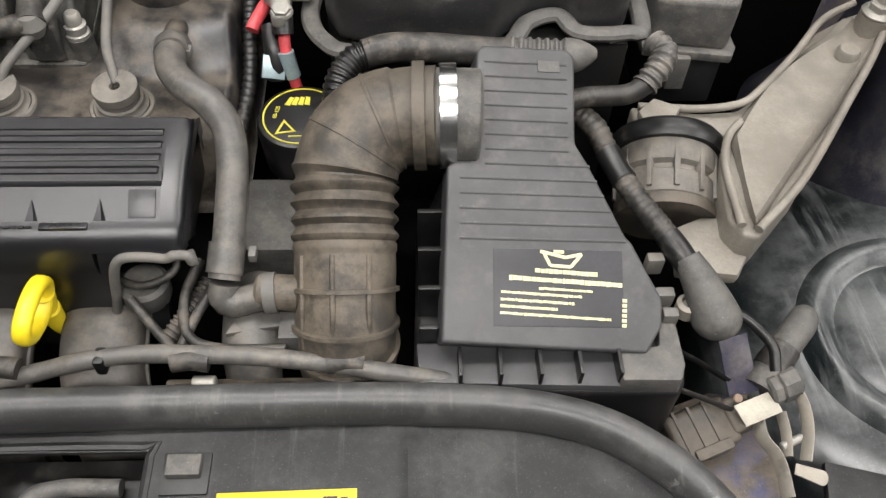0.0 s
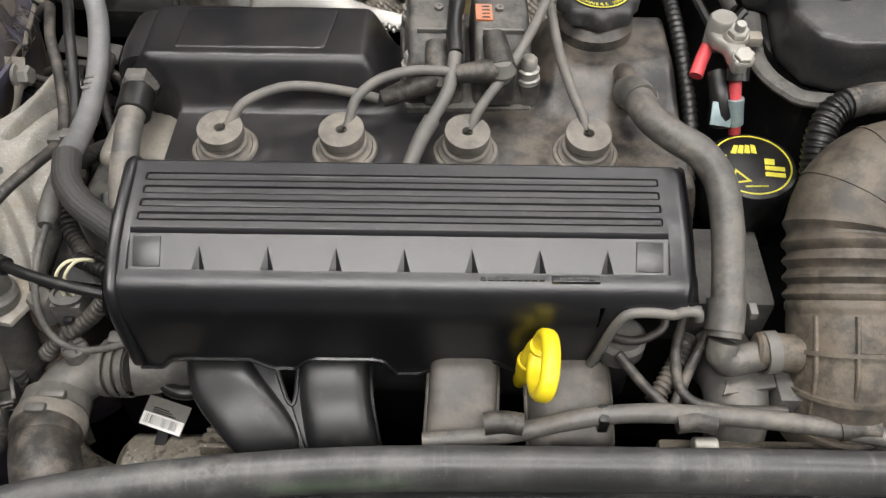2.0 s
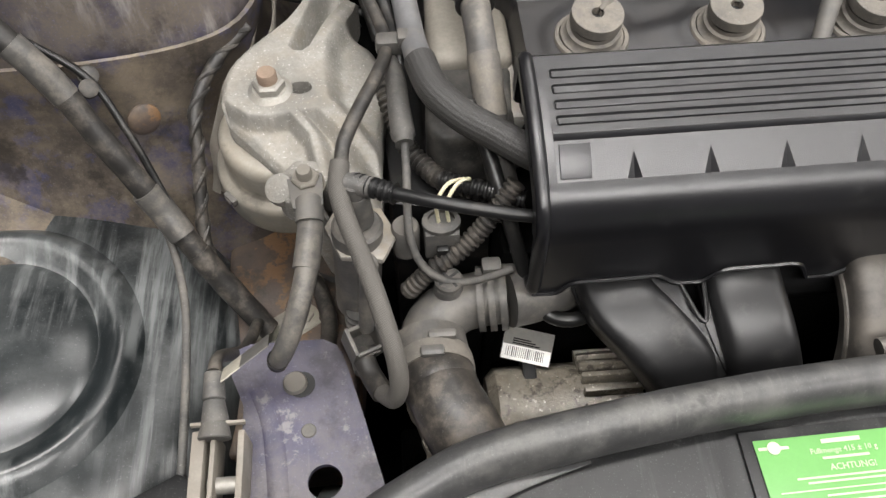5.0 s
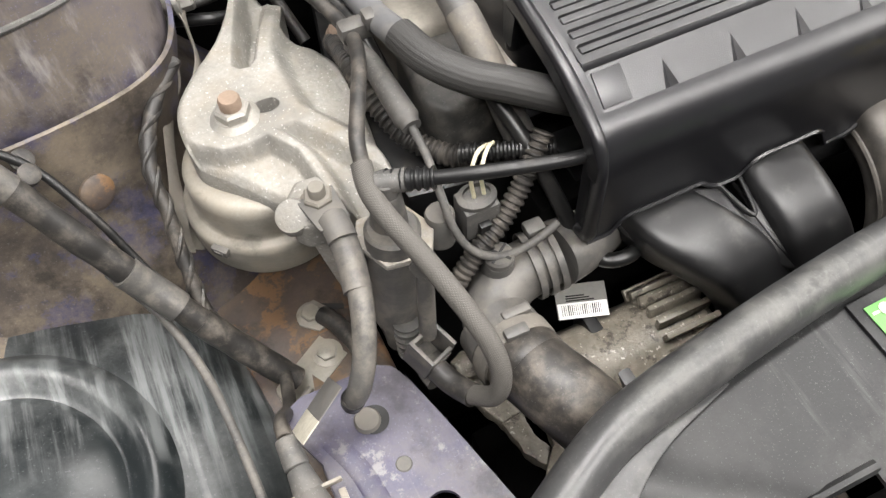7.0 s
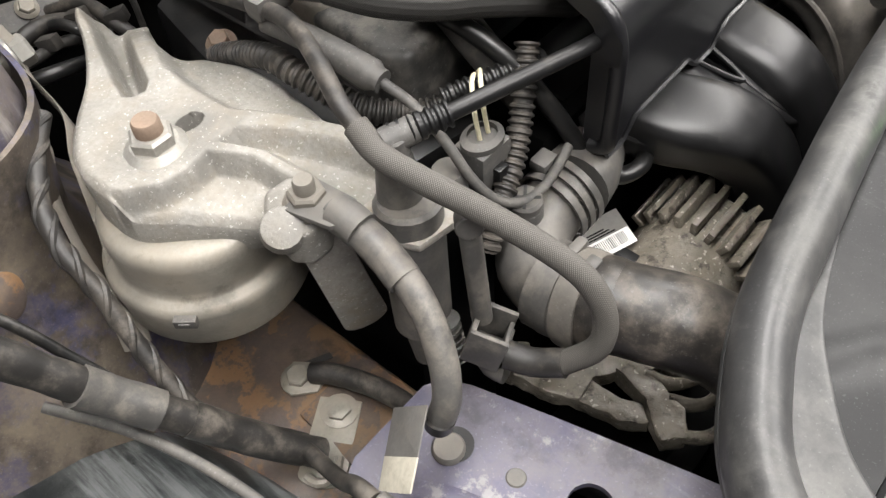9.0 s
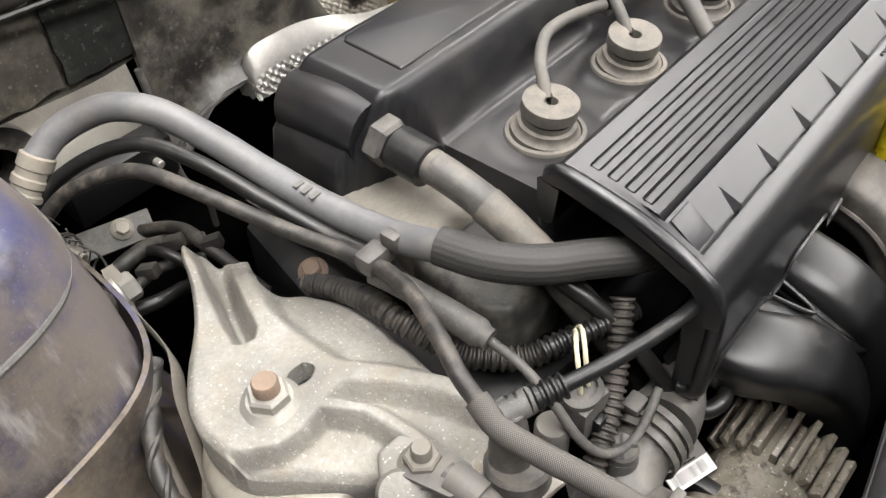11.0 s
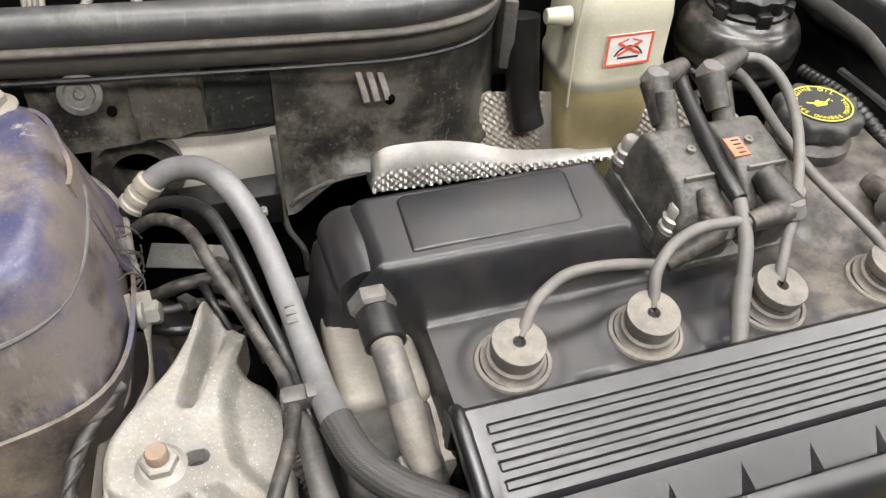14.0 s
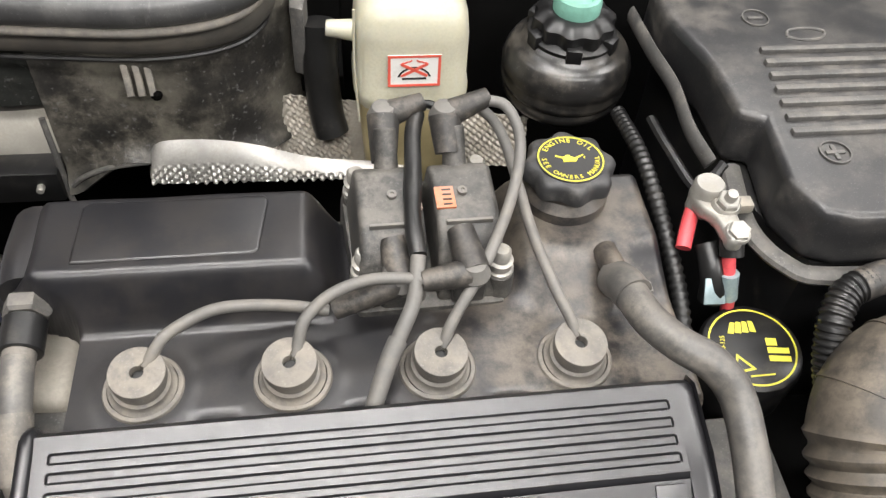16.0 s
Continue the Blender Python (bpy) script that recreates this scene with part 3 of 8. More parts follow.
def tower_shape(cx, cy, sx, prof, dent=0.003):
    bm = lathe(prof, 96)
    bmesh.ops.delete(bm, geom=[f for f in bm.faces if len(f.verts) > 4], context="FACES_ONLY")
    for v in bm.verts:
        r = math.hypot(v.co.x, v.co.y)
        if r > 1e-5:
            a = math.atan2(v.co.y, v.co.x)
            k = (abs(math.cos(a)) ** 4.5 + abs(math.sin(a)) ** 4.5) ** (-1 / 4.5)
            k = 1 + (k - 1) * (0.75 if r > 0.09 else 0.3)
            v.co.x *= k
            v.co.y *= k
        v.co += Vector((noise.noise(v.co * 9) * dent, noise.noise(v.co * 11 + Vector((3, 0, 0))) * dent, 0))
        wide = 1.1 + (0.22 * max(0.0, min(1.0, (v.co.z - 0.9) / 0.08)) if v.co.x > 0 and sx > 0 else 0.0)
        v.co.x = cx + v.co.x * sx * wide
        v.co.y = cy + v.co.y * 0.95
    return bm


part("dome", tower_shape(-0.855, 0.655, 1, TOWER[:16]), M_BLUED, tower)
part("lower_panel", tower_shape(-0.855, 0.655, 1, [(0.1205, 0.984), (0.1225, 0.983), (0.1235, 0.968)] + [(r + 0.0018, z) for r, z in TOWER[15:]], 0.005), M_APRON, tower, "brown dust-caked lower panel")
part("dome", tower_shape(0.535, 0.655, -1, TOWER), M_TOWR, tower)
part("bolt", hexnut((-0.752, 0.725, 1.08), (0, 0, 1), 0.009, 0.01, 0.014), M_BEIGE, tower)


part("plug", xf(lathe([(0.011, 0), (0.011, 0.002), (0.008, 0.004), (0, 0.004)], 24), aim((-0.7735, 0.5165, 0.9545), (0.5, -0.83, 0.25))), M_RAIL, tower)
# joint beads and a folded flange on the tower's side
def seam(a0, a1, r, z0, z1, wav, n=14):
    return [tower_place(math.radians(a0 + (a1 - a0) * k / n), r + 0.12 * max(0.0, 1.05 - z), z)
            for k in range(n + 1) for z in (z0 + (z1 - z0) * k / n + wav * math.sin(5.1 * k / n),)]


part("joint_bead", tube(seam(-100, 14, 0.1105, 1.035, 1.05, 0.006), 0.002, 8), M_GREYP, tower, "pale joint bead")


def flange_at(u, v):
    """Side of the tower facing the engine: from the shoulder down to a folded lower edge."""
    a = math.radians(2 + 60 * u)
    z = 1.066 - (0.04 + 0.045 * (1 - u)) * v - 0.01 * math.sin(math.pi * u) * v
    return tower_place(a, 0.1088 + 0.0042 * v + 0.12 * max(0.0, 1.05 - z) + 0.0012 * math.sin(11 * u + 3 * v) + 0.003 * max(0.0, v - 0.85) / 0.15, z)


part("flange", thick(grid(44, 20, flange_at), 0.003), M_TSIDE, tower, "dust-covered folded side panel")
part("flange_edge", tube([flange_at(k / 24, 1.0) for k in range(25)], 0.0026, 8, 0.006), M_BOOTG, tower)
# stamped letters on the dome, too worn to read
for k in range(7):
    part("stamped_mark", box(-0.782 + 0.001 * k, -0.768 + 0.001 * k, 0.6 + 0.0135 * k, 0.609 + 0.0135 * k, 1.083, 1.0865, 0.001), M_BLUED, tower)

# apron below the tower
apron = thing("inner_wing", "dirty inner wing metal below the strut tower", "inner wing", kind="structure")


def apron_l(u, v):
    y = 0.36 + 0.3 * u
    x = -0.955 + 0.2 * v
    z = 0.9 - 0.1 * v ** 1.5 - 0.02 * (1 - u) + 0.004 * noise.noise(Vector((x * 14, y * 14, 2)))
    return (x, y, z)


part("panel", thick(grid(26, 20, apron_l), 0.003), M_APRON, apron)


def apron_r(u, v):
    p = apron_l(u, v)
    return (-0.5 - p[0] + 0.06, p[1], p[2])


part("panel", thick(grid(26, 20, apron_r), 0.003), M_APRON, apron)

# ---- front panel, its tubular seal and labels ----
slam = thing("front_panel", "worn black plastic panel above the radiator", "front panel", kind="structure")
FRONT = [(0.215, 0.055, 0.93), (0.195, 0.135, 0.94), (0.172, 0.195, 0.943), (0.148, 0.238, 0.943), (0.124, 0.263, 0.943), (0.09, 0.284, 0.943), (0.04, 0.297, 0.943), (-0.04, 0.302, 0.944), (-0.15, 0.3012, 0.946), (-0.27, 0.2997, 0.947), (-0.37, 0.2965, 0.949), (-0.45, 0.289, 0.951), (-0.52, 0.279, 0.952), (-0.572, 0.2705, 0.948), (-0.607, 0.2577, 0.942), (-0.642, 0.236, 0.9385), (-0.672, 0.194, 0.936), (-0.697, 0.135, 0.932), (-0.712, 0.05, 0.928)]
EDGE = spline(FRONT, 0.02)


def slam_shape():
    """Plan filled from the seal's line to the front, with the latch slot left open."""
    xs = [-0.72 + 0.005 * i for i in range(189)]
    ys = [0.03 + 0.005 * j for j in range(57)]

    def back(x):
        best = -1.0
        for a, b in zip(EDGE, EDGE[1:]):
            if min(a.x, b.x) <= x <= max(a.x, b.x) and abs(a.x - b.x) > 1e-9:
                best = max(best, a.y + (b.y - a.y) * (x - a.x) / (b.x - a.x))
        return best

    bm = bmesh.new()
    vs = {}

    def vert(i, j):
        if (i, j) not in vs:
            x, y = xs[i], ys[j]
            yb = back(x)
            y = min(y, yb)
            h = 0.9385 + 0.0012 * noise.noise(Vector((x * 13, y * 13, 0.5)))
            h += 0.0035 * math.exp(-(((x + 0.55) * 0.7 + (y - 0.22)) / 0.012) ** 2)
            h -= 0.004 * math.exp(-((x + 0.443) / 0.0016) ** 2) * (1 if y < 0.285 else 0)
            h += 0.002 * math.exp(-((x + 0.03) / 0.0025) ** 2) * (1 if y < 0.28 else 0)
            h -= 0.012 * max(0.0, (0.19 - y) / 0.16)
            vs[i, j] = bm.verts.new((x, y, h))
        return vs[i, j]

    for i in range(188):
        yb = min(back(xs[i]), back(xs[i + 1]))
        for j in range(56):
            if ys[j] >= yb:
                break
            xm, ym = (xs[i] + xs[i + 1]) / 2, (ys[j] + ys[j + 1]) / 2
            if -0.29 < xm < -0.19 and 0.19 < ym < 0.277:
                continue
            if xm < -0.478 and ym < 0.203:
                continue
            vv = []
            for q in (vert(i, j), vert(i + 1, j), vert(i + 1, j + 1), vert(i, j + 1)):
                if q not in vv:
                    vv.append(q)
            try:
                bm.faces.new(vv)
            except ValueError:
                pass
    bmesh.ops.remove_doubles(bm, verts=bm.verts, dist=0.0002)
    return thick(bm, 0.003)


part("panel", slam_shape(), M_SLAM, slam)
part("slot_rim", tube([(-0.2905, 0.19, 0.9355), (-0.2905, 0.272, 0.9365), (-0.287, 0.2785, 0.937), (-0.193, 0.2785, 0.937), (-0.1885, 0.272, 0.9365), (-0.1885, 0.19, 0.9355)], 0.0035, 8), M_SLAM, slam)
part("slot_floor", box(-0.295, -0.185, 0.15, 0.285, 0.9, 0.904, 0), M_BLACK, slam)
part("slot_bar", tube([(-0.27, 0.2, 0.912), (-0.268, 0.25, 0.914), (-0.25, 0.262, 0.914), (-0.21, 0.262, 0.914)], 0.006, 10), M_GREYP, slam)
part("front_skirt", box(-0.7, 0.2, 0.02, 0.03, 0.5, 0.93, 0.002), M_SLAM, slam)
sq = part("panel_clip", box(-0.176, -0.155, 0.256, 0.27, 0.938, 0.946, 0.0015), M_GREYP, slam, "pale square clip")
part("clip_seat", box(-0.179, -0.15, 0.246, 0.273, 0.936, 0.9405, 0.001), M_SLAM, slam)
seal = thing("front_seal", "worn dark rubber tubular seal along the front panel", "seal")
part("bead", tube(FRONT, 0.0129, 24, 0.006, wob=0.02, sec=lambda a: (math.cos(a), 1.33 * math.sin(a)), ref=(0, 0, 1)), M_SEAL, seal)
part("lip", tube([(x, y + 0.0095, z - 0.012) for x, y, z in FRONT], 0.004, 8, 0.008), M_SEAL, seal)
INNER = [(x, y, z) for x, y, z in FRONT if x < -0.45]
part("flange", tube([(x + 0.015 * min(1.0, max(0.0, (-0.5 - x) / 0.12)), y - 0.012, 0.9425 - 0.012 * max(0.0, (0.19 - y) / 0.16)) for x, y, z in INNER], 0.0145, 24, 0.006, sec=lambda a: (1.5 * math.cos(a), 0.26 * math.sin(a)), ref=(0, 0, 1), taper=lambda f: 0.04 + 0.96 * min(1.0, f * 1.8)), M_SEAL, seal)
part("radiator_top", box(-0.66, 0.13, 0.06, 0.25, 0.6, 0.855, 0.006), M_DEEP, bay)


def label_sheet(name, x0, x1, y0, y1, z, base, label, rows, ink, tilt=0.0):
    t = thing(name, label, "label")
    m = Matrix.Translation(((x0 + x1) / 2, (y0 + y1) / 2, z)) @ pose(0, 0, 0, 0, 0, tilt)
    w, h = (x1 - x0) / 2, (y1 - y0) / 2
    part("sheet", xf(prism([(-w, -h), (w, -h), (w, h), (-w, h)], 0, 0.0006, 0.0002), m), base, t)
    for kind, u, v, a, b in rows:
        if kind == "bar":
            part("print_bar", xf(box(u * w - a * w, u * w + a * w, v * h - b * h, v * h + b * h, 0.0006, 0.0009, 0), m), ink, t)
        else:
            part("lettering", words(kind, a * h, m @ Matrix.Translation((u * w, v * h, 0.0008))), ink, t)
    return t


g = [("bar", 0.1, 0.88, 0.25, 0.035), ("Fullmenge 415 ± 10 g", 0.1, 0.72, 0.13, 0), ("bar", 0.1, 0.6, 0.3, 0.02), ("ACHTUNG!", 0.15, 0.44, 0.15, 0), ("bar", 0.1, 0.3, 0.7, 0.015), ("bar", 0.12, 0.22, 0.6, 0.015), ("bar", 0.1, 0.1, 0.95, 0.01), ("bar", 0.1, 0.0, 0.4, 0.015), ("bar", 0.1, -0.1, 0.32, 0.015), ("Charge 0.91 ± 0.02lbs", 0.1, -0.24, 0.13, 0), ("bar", 0.1, -0.36, 0.25, 0.015), ("CAUTION!", 0.12, -0.5, 0.15, 0), ("bar", 0.1, -0.64, 0.7, 0.015), ("bar", 0.1, -0.74, 0.5, 0.015), ("bar", 0.0, -0.86, 0.7, 0.015)]
gl = label_sheet("refrigerant_label", -0.43, -0.346, 0.208, 0.272, 0.9425, M_GREEN, "bright green warning label with pale print on the front panel", g, M_PALE, 1.5)
part("label_seat", prism([(-0.436, 0.2), (-0.338, 0.202), (-0.339, 0.28), (-0.437, 0.277)], 0.9385, 0.9418, 0.001), M_SLAM, slam)
part("emblem", xf(lathe([(0.0035, 0), (0.0035, 0.001), (0, 0.001)], 20), Matrix.Translation((-0.421, 0.266, 0.9431))), M_PALE, gl)
part("emblem_wing", box(-0.429, -0.413, 0.2652, 0.2668, 0.9431, 0.9436, 0), M_PALE, gl)
yl = label_sheet("warning_label", -0.143, -0.06, 0.18, 0.246, 0.9425, M_YLAB, "yellow warning label with black symbols on the front panel", [("bar", -0.6, 0.8, 0.12, 0.06), ("bar", -0.35, 0.8, 0.06, 0.05), ("bar", 0.0, 0.75, 0.07, 0.08), ("bar", 0.2, 0.72, 0.07, 0.1), ("bar", 0.62, 0.8, 0.1, 0.06), ("bar", 0.82, 0.78, 0.05, 0.06), ("bar", -0.4, 0.4, 0.4, 0.03), ("bar", -0.3, 0.2, 0.5, 0.03), ("bar", 0.2, -0.1, 0.6, 0.03)], M_INK_SHADE, 1.0)

# ---- the engine's hidden mass, filling the gaps in a shade-dark colour ----
block = thing("engine_block", "engine block, near-black with shade in its colour", "engine block")
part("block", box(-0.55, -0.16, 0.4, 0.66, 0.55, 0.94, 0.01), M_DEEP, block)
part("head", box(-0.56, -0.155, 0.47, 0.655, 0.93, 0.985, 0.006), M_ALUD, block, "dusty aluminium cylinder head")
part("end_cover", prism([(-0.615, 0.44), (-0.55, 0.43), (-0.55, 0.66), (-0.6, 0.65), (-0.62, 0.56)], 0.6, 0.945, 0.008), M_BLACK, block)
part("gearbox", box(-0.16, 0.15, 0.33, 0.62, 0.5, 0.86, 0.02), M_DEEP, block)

# rolled front lip of the panel and the carrier below it
part("front_lip", tube([(-0.478, 0.2035, 0.937), (-0.54, 0.203, 0.9365), (-0.6, 0.202, 0.936), (-0.68, 0.2, 0.934)], 0.0035, 8, 0.01), M_SLAM, slam)
car = thing("grille_carrier", "pale grey plastic grille carrier below the front panel", "carrier")
part("plate", prism([(-0.66, 0.1), (-0.47, 0.1), (-0.47, 0.178), (-0.55, 0.182), (-0.66, 0.18)], 0.862, 0.872, 0.002), M_LGREY, car)
part("rail", box(-0.66, -0.47, 0.199, 0.205, 0.868, 0.884, 0.0015), M_BEIGE, car)
part("step", prism([(-0.62, 0.155), (-0.575, 0.155), (-0.575, 0.18), (-0.62, 0.18)], 0.872, 0.885, 0.002), M_STEEL, car)
# Thin black bars laid on the plate as the slots' shade.
for k in range(4):
    part("slot", box(-0.572 + 0.018 * k, -0.564 + 0.018 * k, 0.166, 0.169, 0.872, 0.8724, 0), M_INK_SHADE, car)
part("screw", lathe([(0.004, 0.872), (0.004, 0.8745), (0.0022, 0.8745), (0.002, 0.873), (0, 0.873)], 18, Matrix.Translation((-0.522, 0.15, 0))), M_STEEL, car)
rodp = thing("bonnet_stay", "dusty grey bonnet stay rod held in a white clip", "stay rod")
part("rod", tube([(-0.68, 0.19, 0.884), (-0.6, 0.19, 0.885), (-0.5, 0.191, 0.886), (-0.44, 0.191, 0.886)], 0.0062, 14, 0.01), M_GREYP, rodp)
part("clip", xf(lathe([(0.0066, -0.006), (0.0094, -0.006), (0.0094, 0.006), (0.0066, 0.006), (0.0066, -0.006)], 28), aim((-0.513, 0.191, 0.886), (1, 0, 0))), M_WHITE, rodp, "white plastic clip ring")

# ---- intake cover ----
cover = thing("intake_cover", "black ribbed plastic engine cover with a rounded front edge", "engine cover")
X0, X1 = -0.537, -0.172


def cover_profile(mid, short=False):
    """Outer line from rear foot over the top to the front, then back inside; mid is the stretch with the sunk tray, short the one over the cut-out."""
    top = [(0.4745, 1.0), (0.474, 1.0315), (0.4715, 1.0365), (0.468, 1.039)]
    if mid:
        top += [(0.4655, 1.0357), (0.4228, 1.0276), (0.4205, 1.0303), (0.419, 1.03), (0.4172, 1.0282), (0.4155, 1.0238), (0.3968, 1.0111), (0.3955, 1.011), (0.3945, 1.0187)]
    else:
        top += [(0.43, 1.0318), (0.41, 1.0258), (0.3945, 1.0187)]
    top += [(0.389, 1.0165), (0.3832, 1.0115), (0.3795, 1.0045)] + ([(0.3793, 1.004)] if short else [(0.3775, 0.996), (0.3775, 0.985)])
    inner = ([(0.382, 1.004), (0.384, 1.0065)] if short else [(0.381, 0.985), (0.383, 0.999)]) + [(0.392, 1.01), (0.3975, 1.0095), (0.43, 1.0225), (0.466, 1.029), (0.4705, 1.026), (0.471, 1.0)]
    return top + inner


part("shell", merge(
    sweepx(cover_profile(False), [(X0, 0.009), (X0 + 0.0006, 0.0056), (X0 + 0.0016, 0.0034), (X0 + 0.0034, 0.0016), (X0 + 0.0056, 0.0005), (X0 + 0.0085, 0), (-0.524, 0)]),
    sweepx(cover_profile(True), [(-0.524, 0), (-0.231, 0)]),
    sweepx(cover_profile(True, True), [(-0.231, 0), (-0.188, 0)]),
    sweepx(cover_profile(False, True), [(-0.188, 0), (X1 - 0.0085, 0), (X1 - 0.0056, 0.0005), (X1 - 0.0034, 0.0016), (X1 - 0.0016, 0.0034), (X1 - 0.0006, 0.0056), (X1, 0.009)])), M_COVER, cover, angle=30)


def ribbed_top():
    """Top plate with four long slots, each ringed by a narrow groove with rounded ends."""
    ends = [0.0, 0.002] + [0.0026 + 0.0003 * i for i in range(14)] + [0.008]
    xs = [-0.524 + e for e in ends] + [-0.42, -0.355, -0.29] + [-0.188 - e for e in reversed(ends)]
    ys = [0.4205 + 0.00025 * j for j in range(191)]
    rows = []
    bm = bmesh.new()
    for x in xs:
        row = []
        for y in ys:
            z = 1.039 - (0.468 - y) * 0.184
            for k in range(4):
                yc = 0.4562 - 0.0098 * k
                px, py = abs(x + 0.356) - 0.1635, abs(y - yc) - 0.0012
                d = math.hypot(max(px, 0), max(py, 0)) + min(max(px, py), 0) - 0.0012
                z -= 0.0016 * max(0.0, 1 - (d / 0.00065) ** 2) if abs(d) < 0.00065 else (0.0004 if d < 0 else 0.0)
            row.append(bm.verts.new((x, y, z)))
        rows.append(row)
    for a, b in zip(rows, rows[1:]):
        for j in range(len(ys) - 1):
            bm.faces.new((a[j], b[j], b[j + 1], a[j + 1]))
    return bm


part("ribbed_top", ribbed_top(), M_COVER, cover, angle=50)


def skirt_low(x):
    """Height of the skirt's lower edge, arched over the runners."""
    def arch(c, h, w, s):
        return h / (1 + math.exp((abs(x - c) - w) / s))
    z = 0.9325 + arch(-0.482, 0.011, 0.031, 0.0014) + arch(-0.394, 0.012, 0.028, 0.0014) - arch(-0.348, 0.006, 0.018, 0.0015) + arch(-0.312, 0.01, 0.026, 0.0014)
    z += arch(-0.195, 0.0705, 0.0295, 0.0032) - 0.012 * math.exp(-((x - X1) / 0.014) ** 2) + 0.028 / (1 + math.exp(-(x + 0.178) / 0.0035))
    return z


def skirt(u, v):
    x = X0 + 0.003 + (X1 - X0 - 0.006) * u
    e = min(u, 1 - u) * (X1 - X0)
    zt, lo = (0.9855 if x < -0.23 else 1.0045), skirt_low(x)
    z = zt + (min(lo, zt - 0.0005) - zt) * v
    y = 0.3775 + 0.0025 * math.exp(-e / 0.003) + 0.001 * v + 0.19 * max(0.0, z - 0.994)
    y += 0.003 * math.exp(-((x + 0.27) / 0.012) ** 2) * math.exp(-((v - 0.4) / 0.25) ** 2)
    return (x, y, z)


part("skirt", thick(grid(150, 12, skirt), -0.0035), M_COVER, cover)
part("skirt_lip", tube([(x, 0.3778, skirt_low(x)) for x in [X0 + 0.004 + 0.3 * k / 40 for k in range(41)]], 0.0016, 6, 0.01), M_COVER, cover)
# Lip is a paler grey than the cover's black.
arch = [-0.2305 + 0.0605 * k / 30 for k in range(31)]
part("arch_lip", tube([(x, 0.3762 + 0.1 * max(0.0, skirt_low(x) - 0.994), min(skirt_low(x), 1.0035)) for x in arch] + [(-0.1685, 0.377, 0.996), (-0.1705, 0.381, 1.003)], 0.0034, 10, 0.003), M_LGREY, cover, "pale lip of the cut-out")
# rolled rim of the open end, and the closed end
RIM = [(0.474, 1.0), (0.4738, 1.029), (0.4705, 1.0352), (0.463, 1.0362), (0.43, 1.0308), (0.41, 1.0248), (0.3945, 1.0175), (0.3835, 1.0098), (0.3792, 0.999), (0.378, 0.985), (0.378, 0.95), (0.3782, 0.941), (0.3815, 0.9362), (0.388, 0.935)]
part("end_rim", tube([(X0 + 0.0045, y, z) for y, z in RIM], 0.0042, 12, 0.004), M_COVER, cover)
part("end_return", thick(grid(1, 14, lambda u, v: (X0 + 0.0035, 0.378 + 0.014 * u, 0.936 + 0.06 * v)), 0.003), M_COVER, cover)
part("end_wall", xf(prism([(0.384, 1.004), (0.41, 0.985), (0.473, 0.99), (0.473, 1.034), (0.43, 1.029), (0.39, 1.014)], 0, 0.003, 0.0008), Matrix(((0, 0, 1, X1 - 0.005), (1, 0, 0, 0), (0, 1, 0, 0), (0, 0, 0, 1)))), M_COVER, cover)


def tray():
    """Sloping tray with seven sharp notches that widen and deepen towards its lower edge."""
    bm = bmesh.new()
    cols = [(-0.524, 0)]
    for k in range(7):
        x = -0.481 + 0.0424 * k
        cols += [(x - 0.011, 0), (x, -1), (x, 0.05), (x, 1), (x + 0.011, 0)]
    cols.append((-0.188, 0))
    rows = []
    for j in range(21):
        v = j / 20
        d = max(0.0, (v - 0.32) / 0.68)
        w = 0.00005 + 0.0042 * d
        y, z = 0.4158 - 0.0188 * v, 1.0277 - 0.0128 * v
        row = []
        for i, (x, s) in enumerate(cols):
            deep = 0.0034 * d if s == 0.05 else 0.0
            row.append(bm.verts.new((x + s * w, y, z - deep)))
        rows.append(row)
    for a, b in zip(rows, rows[1:]):
        for i in range(len(cols) - 1):
            bm.faces.new((a[i], b[i], b[i + 1], a[i + 1]))
    return bm


part("tray", tray(), M_COVER, cover, angle=20)
for x in (-0.513, -0.2):
    bm = box(-0.0085, 0.0085, -0.0105, 0.0085, -0.002, 0.0016, 0.0006)
    part("pad", xf(bm, pose(x, 0.4075, 1.0215, 35)), M_COVER, cover)
part("badge", box(-0.262, -0.232, 0.3885, 0.3935, 1.0155, 1.0186, 0.0008), M_COVER, cover)
for k in range(5):
    part("badge_bar", box(-0.258 + 0.0048 * k, -0.2552 + 0.0048 * k, 0.3895, 0.3925, 1.0182, 1.0192, 0.0003), M_COVER, cover)
for k in range(9):
    part("raised_mark", box(-0.306 + 0.0045 * k, -0.3025 + 0.0045 * k, 0.3897, 0.3915, 1.0168, 1.0182, 0.0002), M_COVER, cover)

# the cover sits slightly askew on the engine: lower and further back at its gearbox end
for ob in cover.children:
    for v in ob.data.vertices:
        v.co.y += 0.0225 * (v.co.x + 0.41)
        v.co.z -= 0.019 * (v.co.x + 0.52)

# ---- dipstick ----
dip = thing("dipstick", "bright yellow dipstick with a loop handle", "dipstick")
loop = []
for k in range(33):
    a = 2 * math.pi * k / 32
    loop.append((0, 0.0215 * math.cos(a), 0.0158 * math.sin(a) * (1 + 0.12 * math.cos(a))))
ring = tube(loop, 0.0056, 14, 0.002, sec=lambda a: (0.8 * math.cos(a), 1.05 * math.copysign(abs(math.sin(a)) ** 0.7, math.sin(a))), ref=(1, 0, 0))
nx_ = Vector((0.975, -0.06, -0.21)).normalized()
ny_ = (Vector((0, 0.967, -0.255)) - nx_ * nx_.dot(Vector((0, 0.967, -0.255)))).normalized()
nz_ = nx_.cross(ny_)
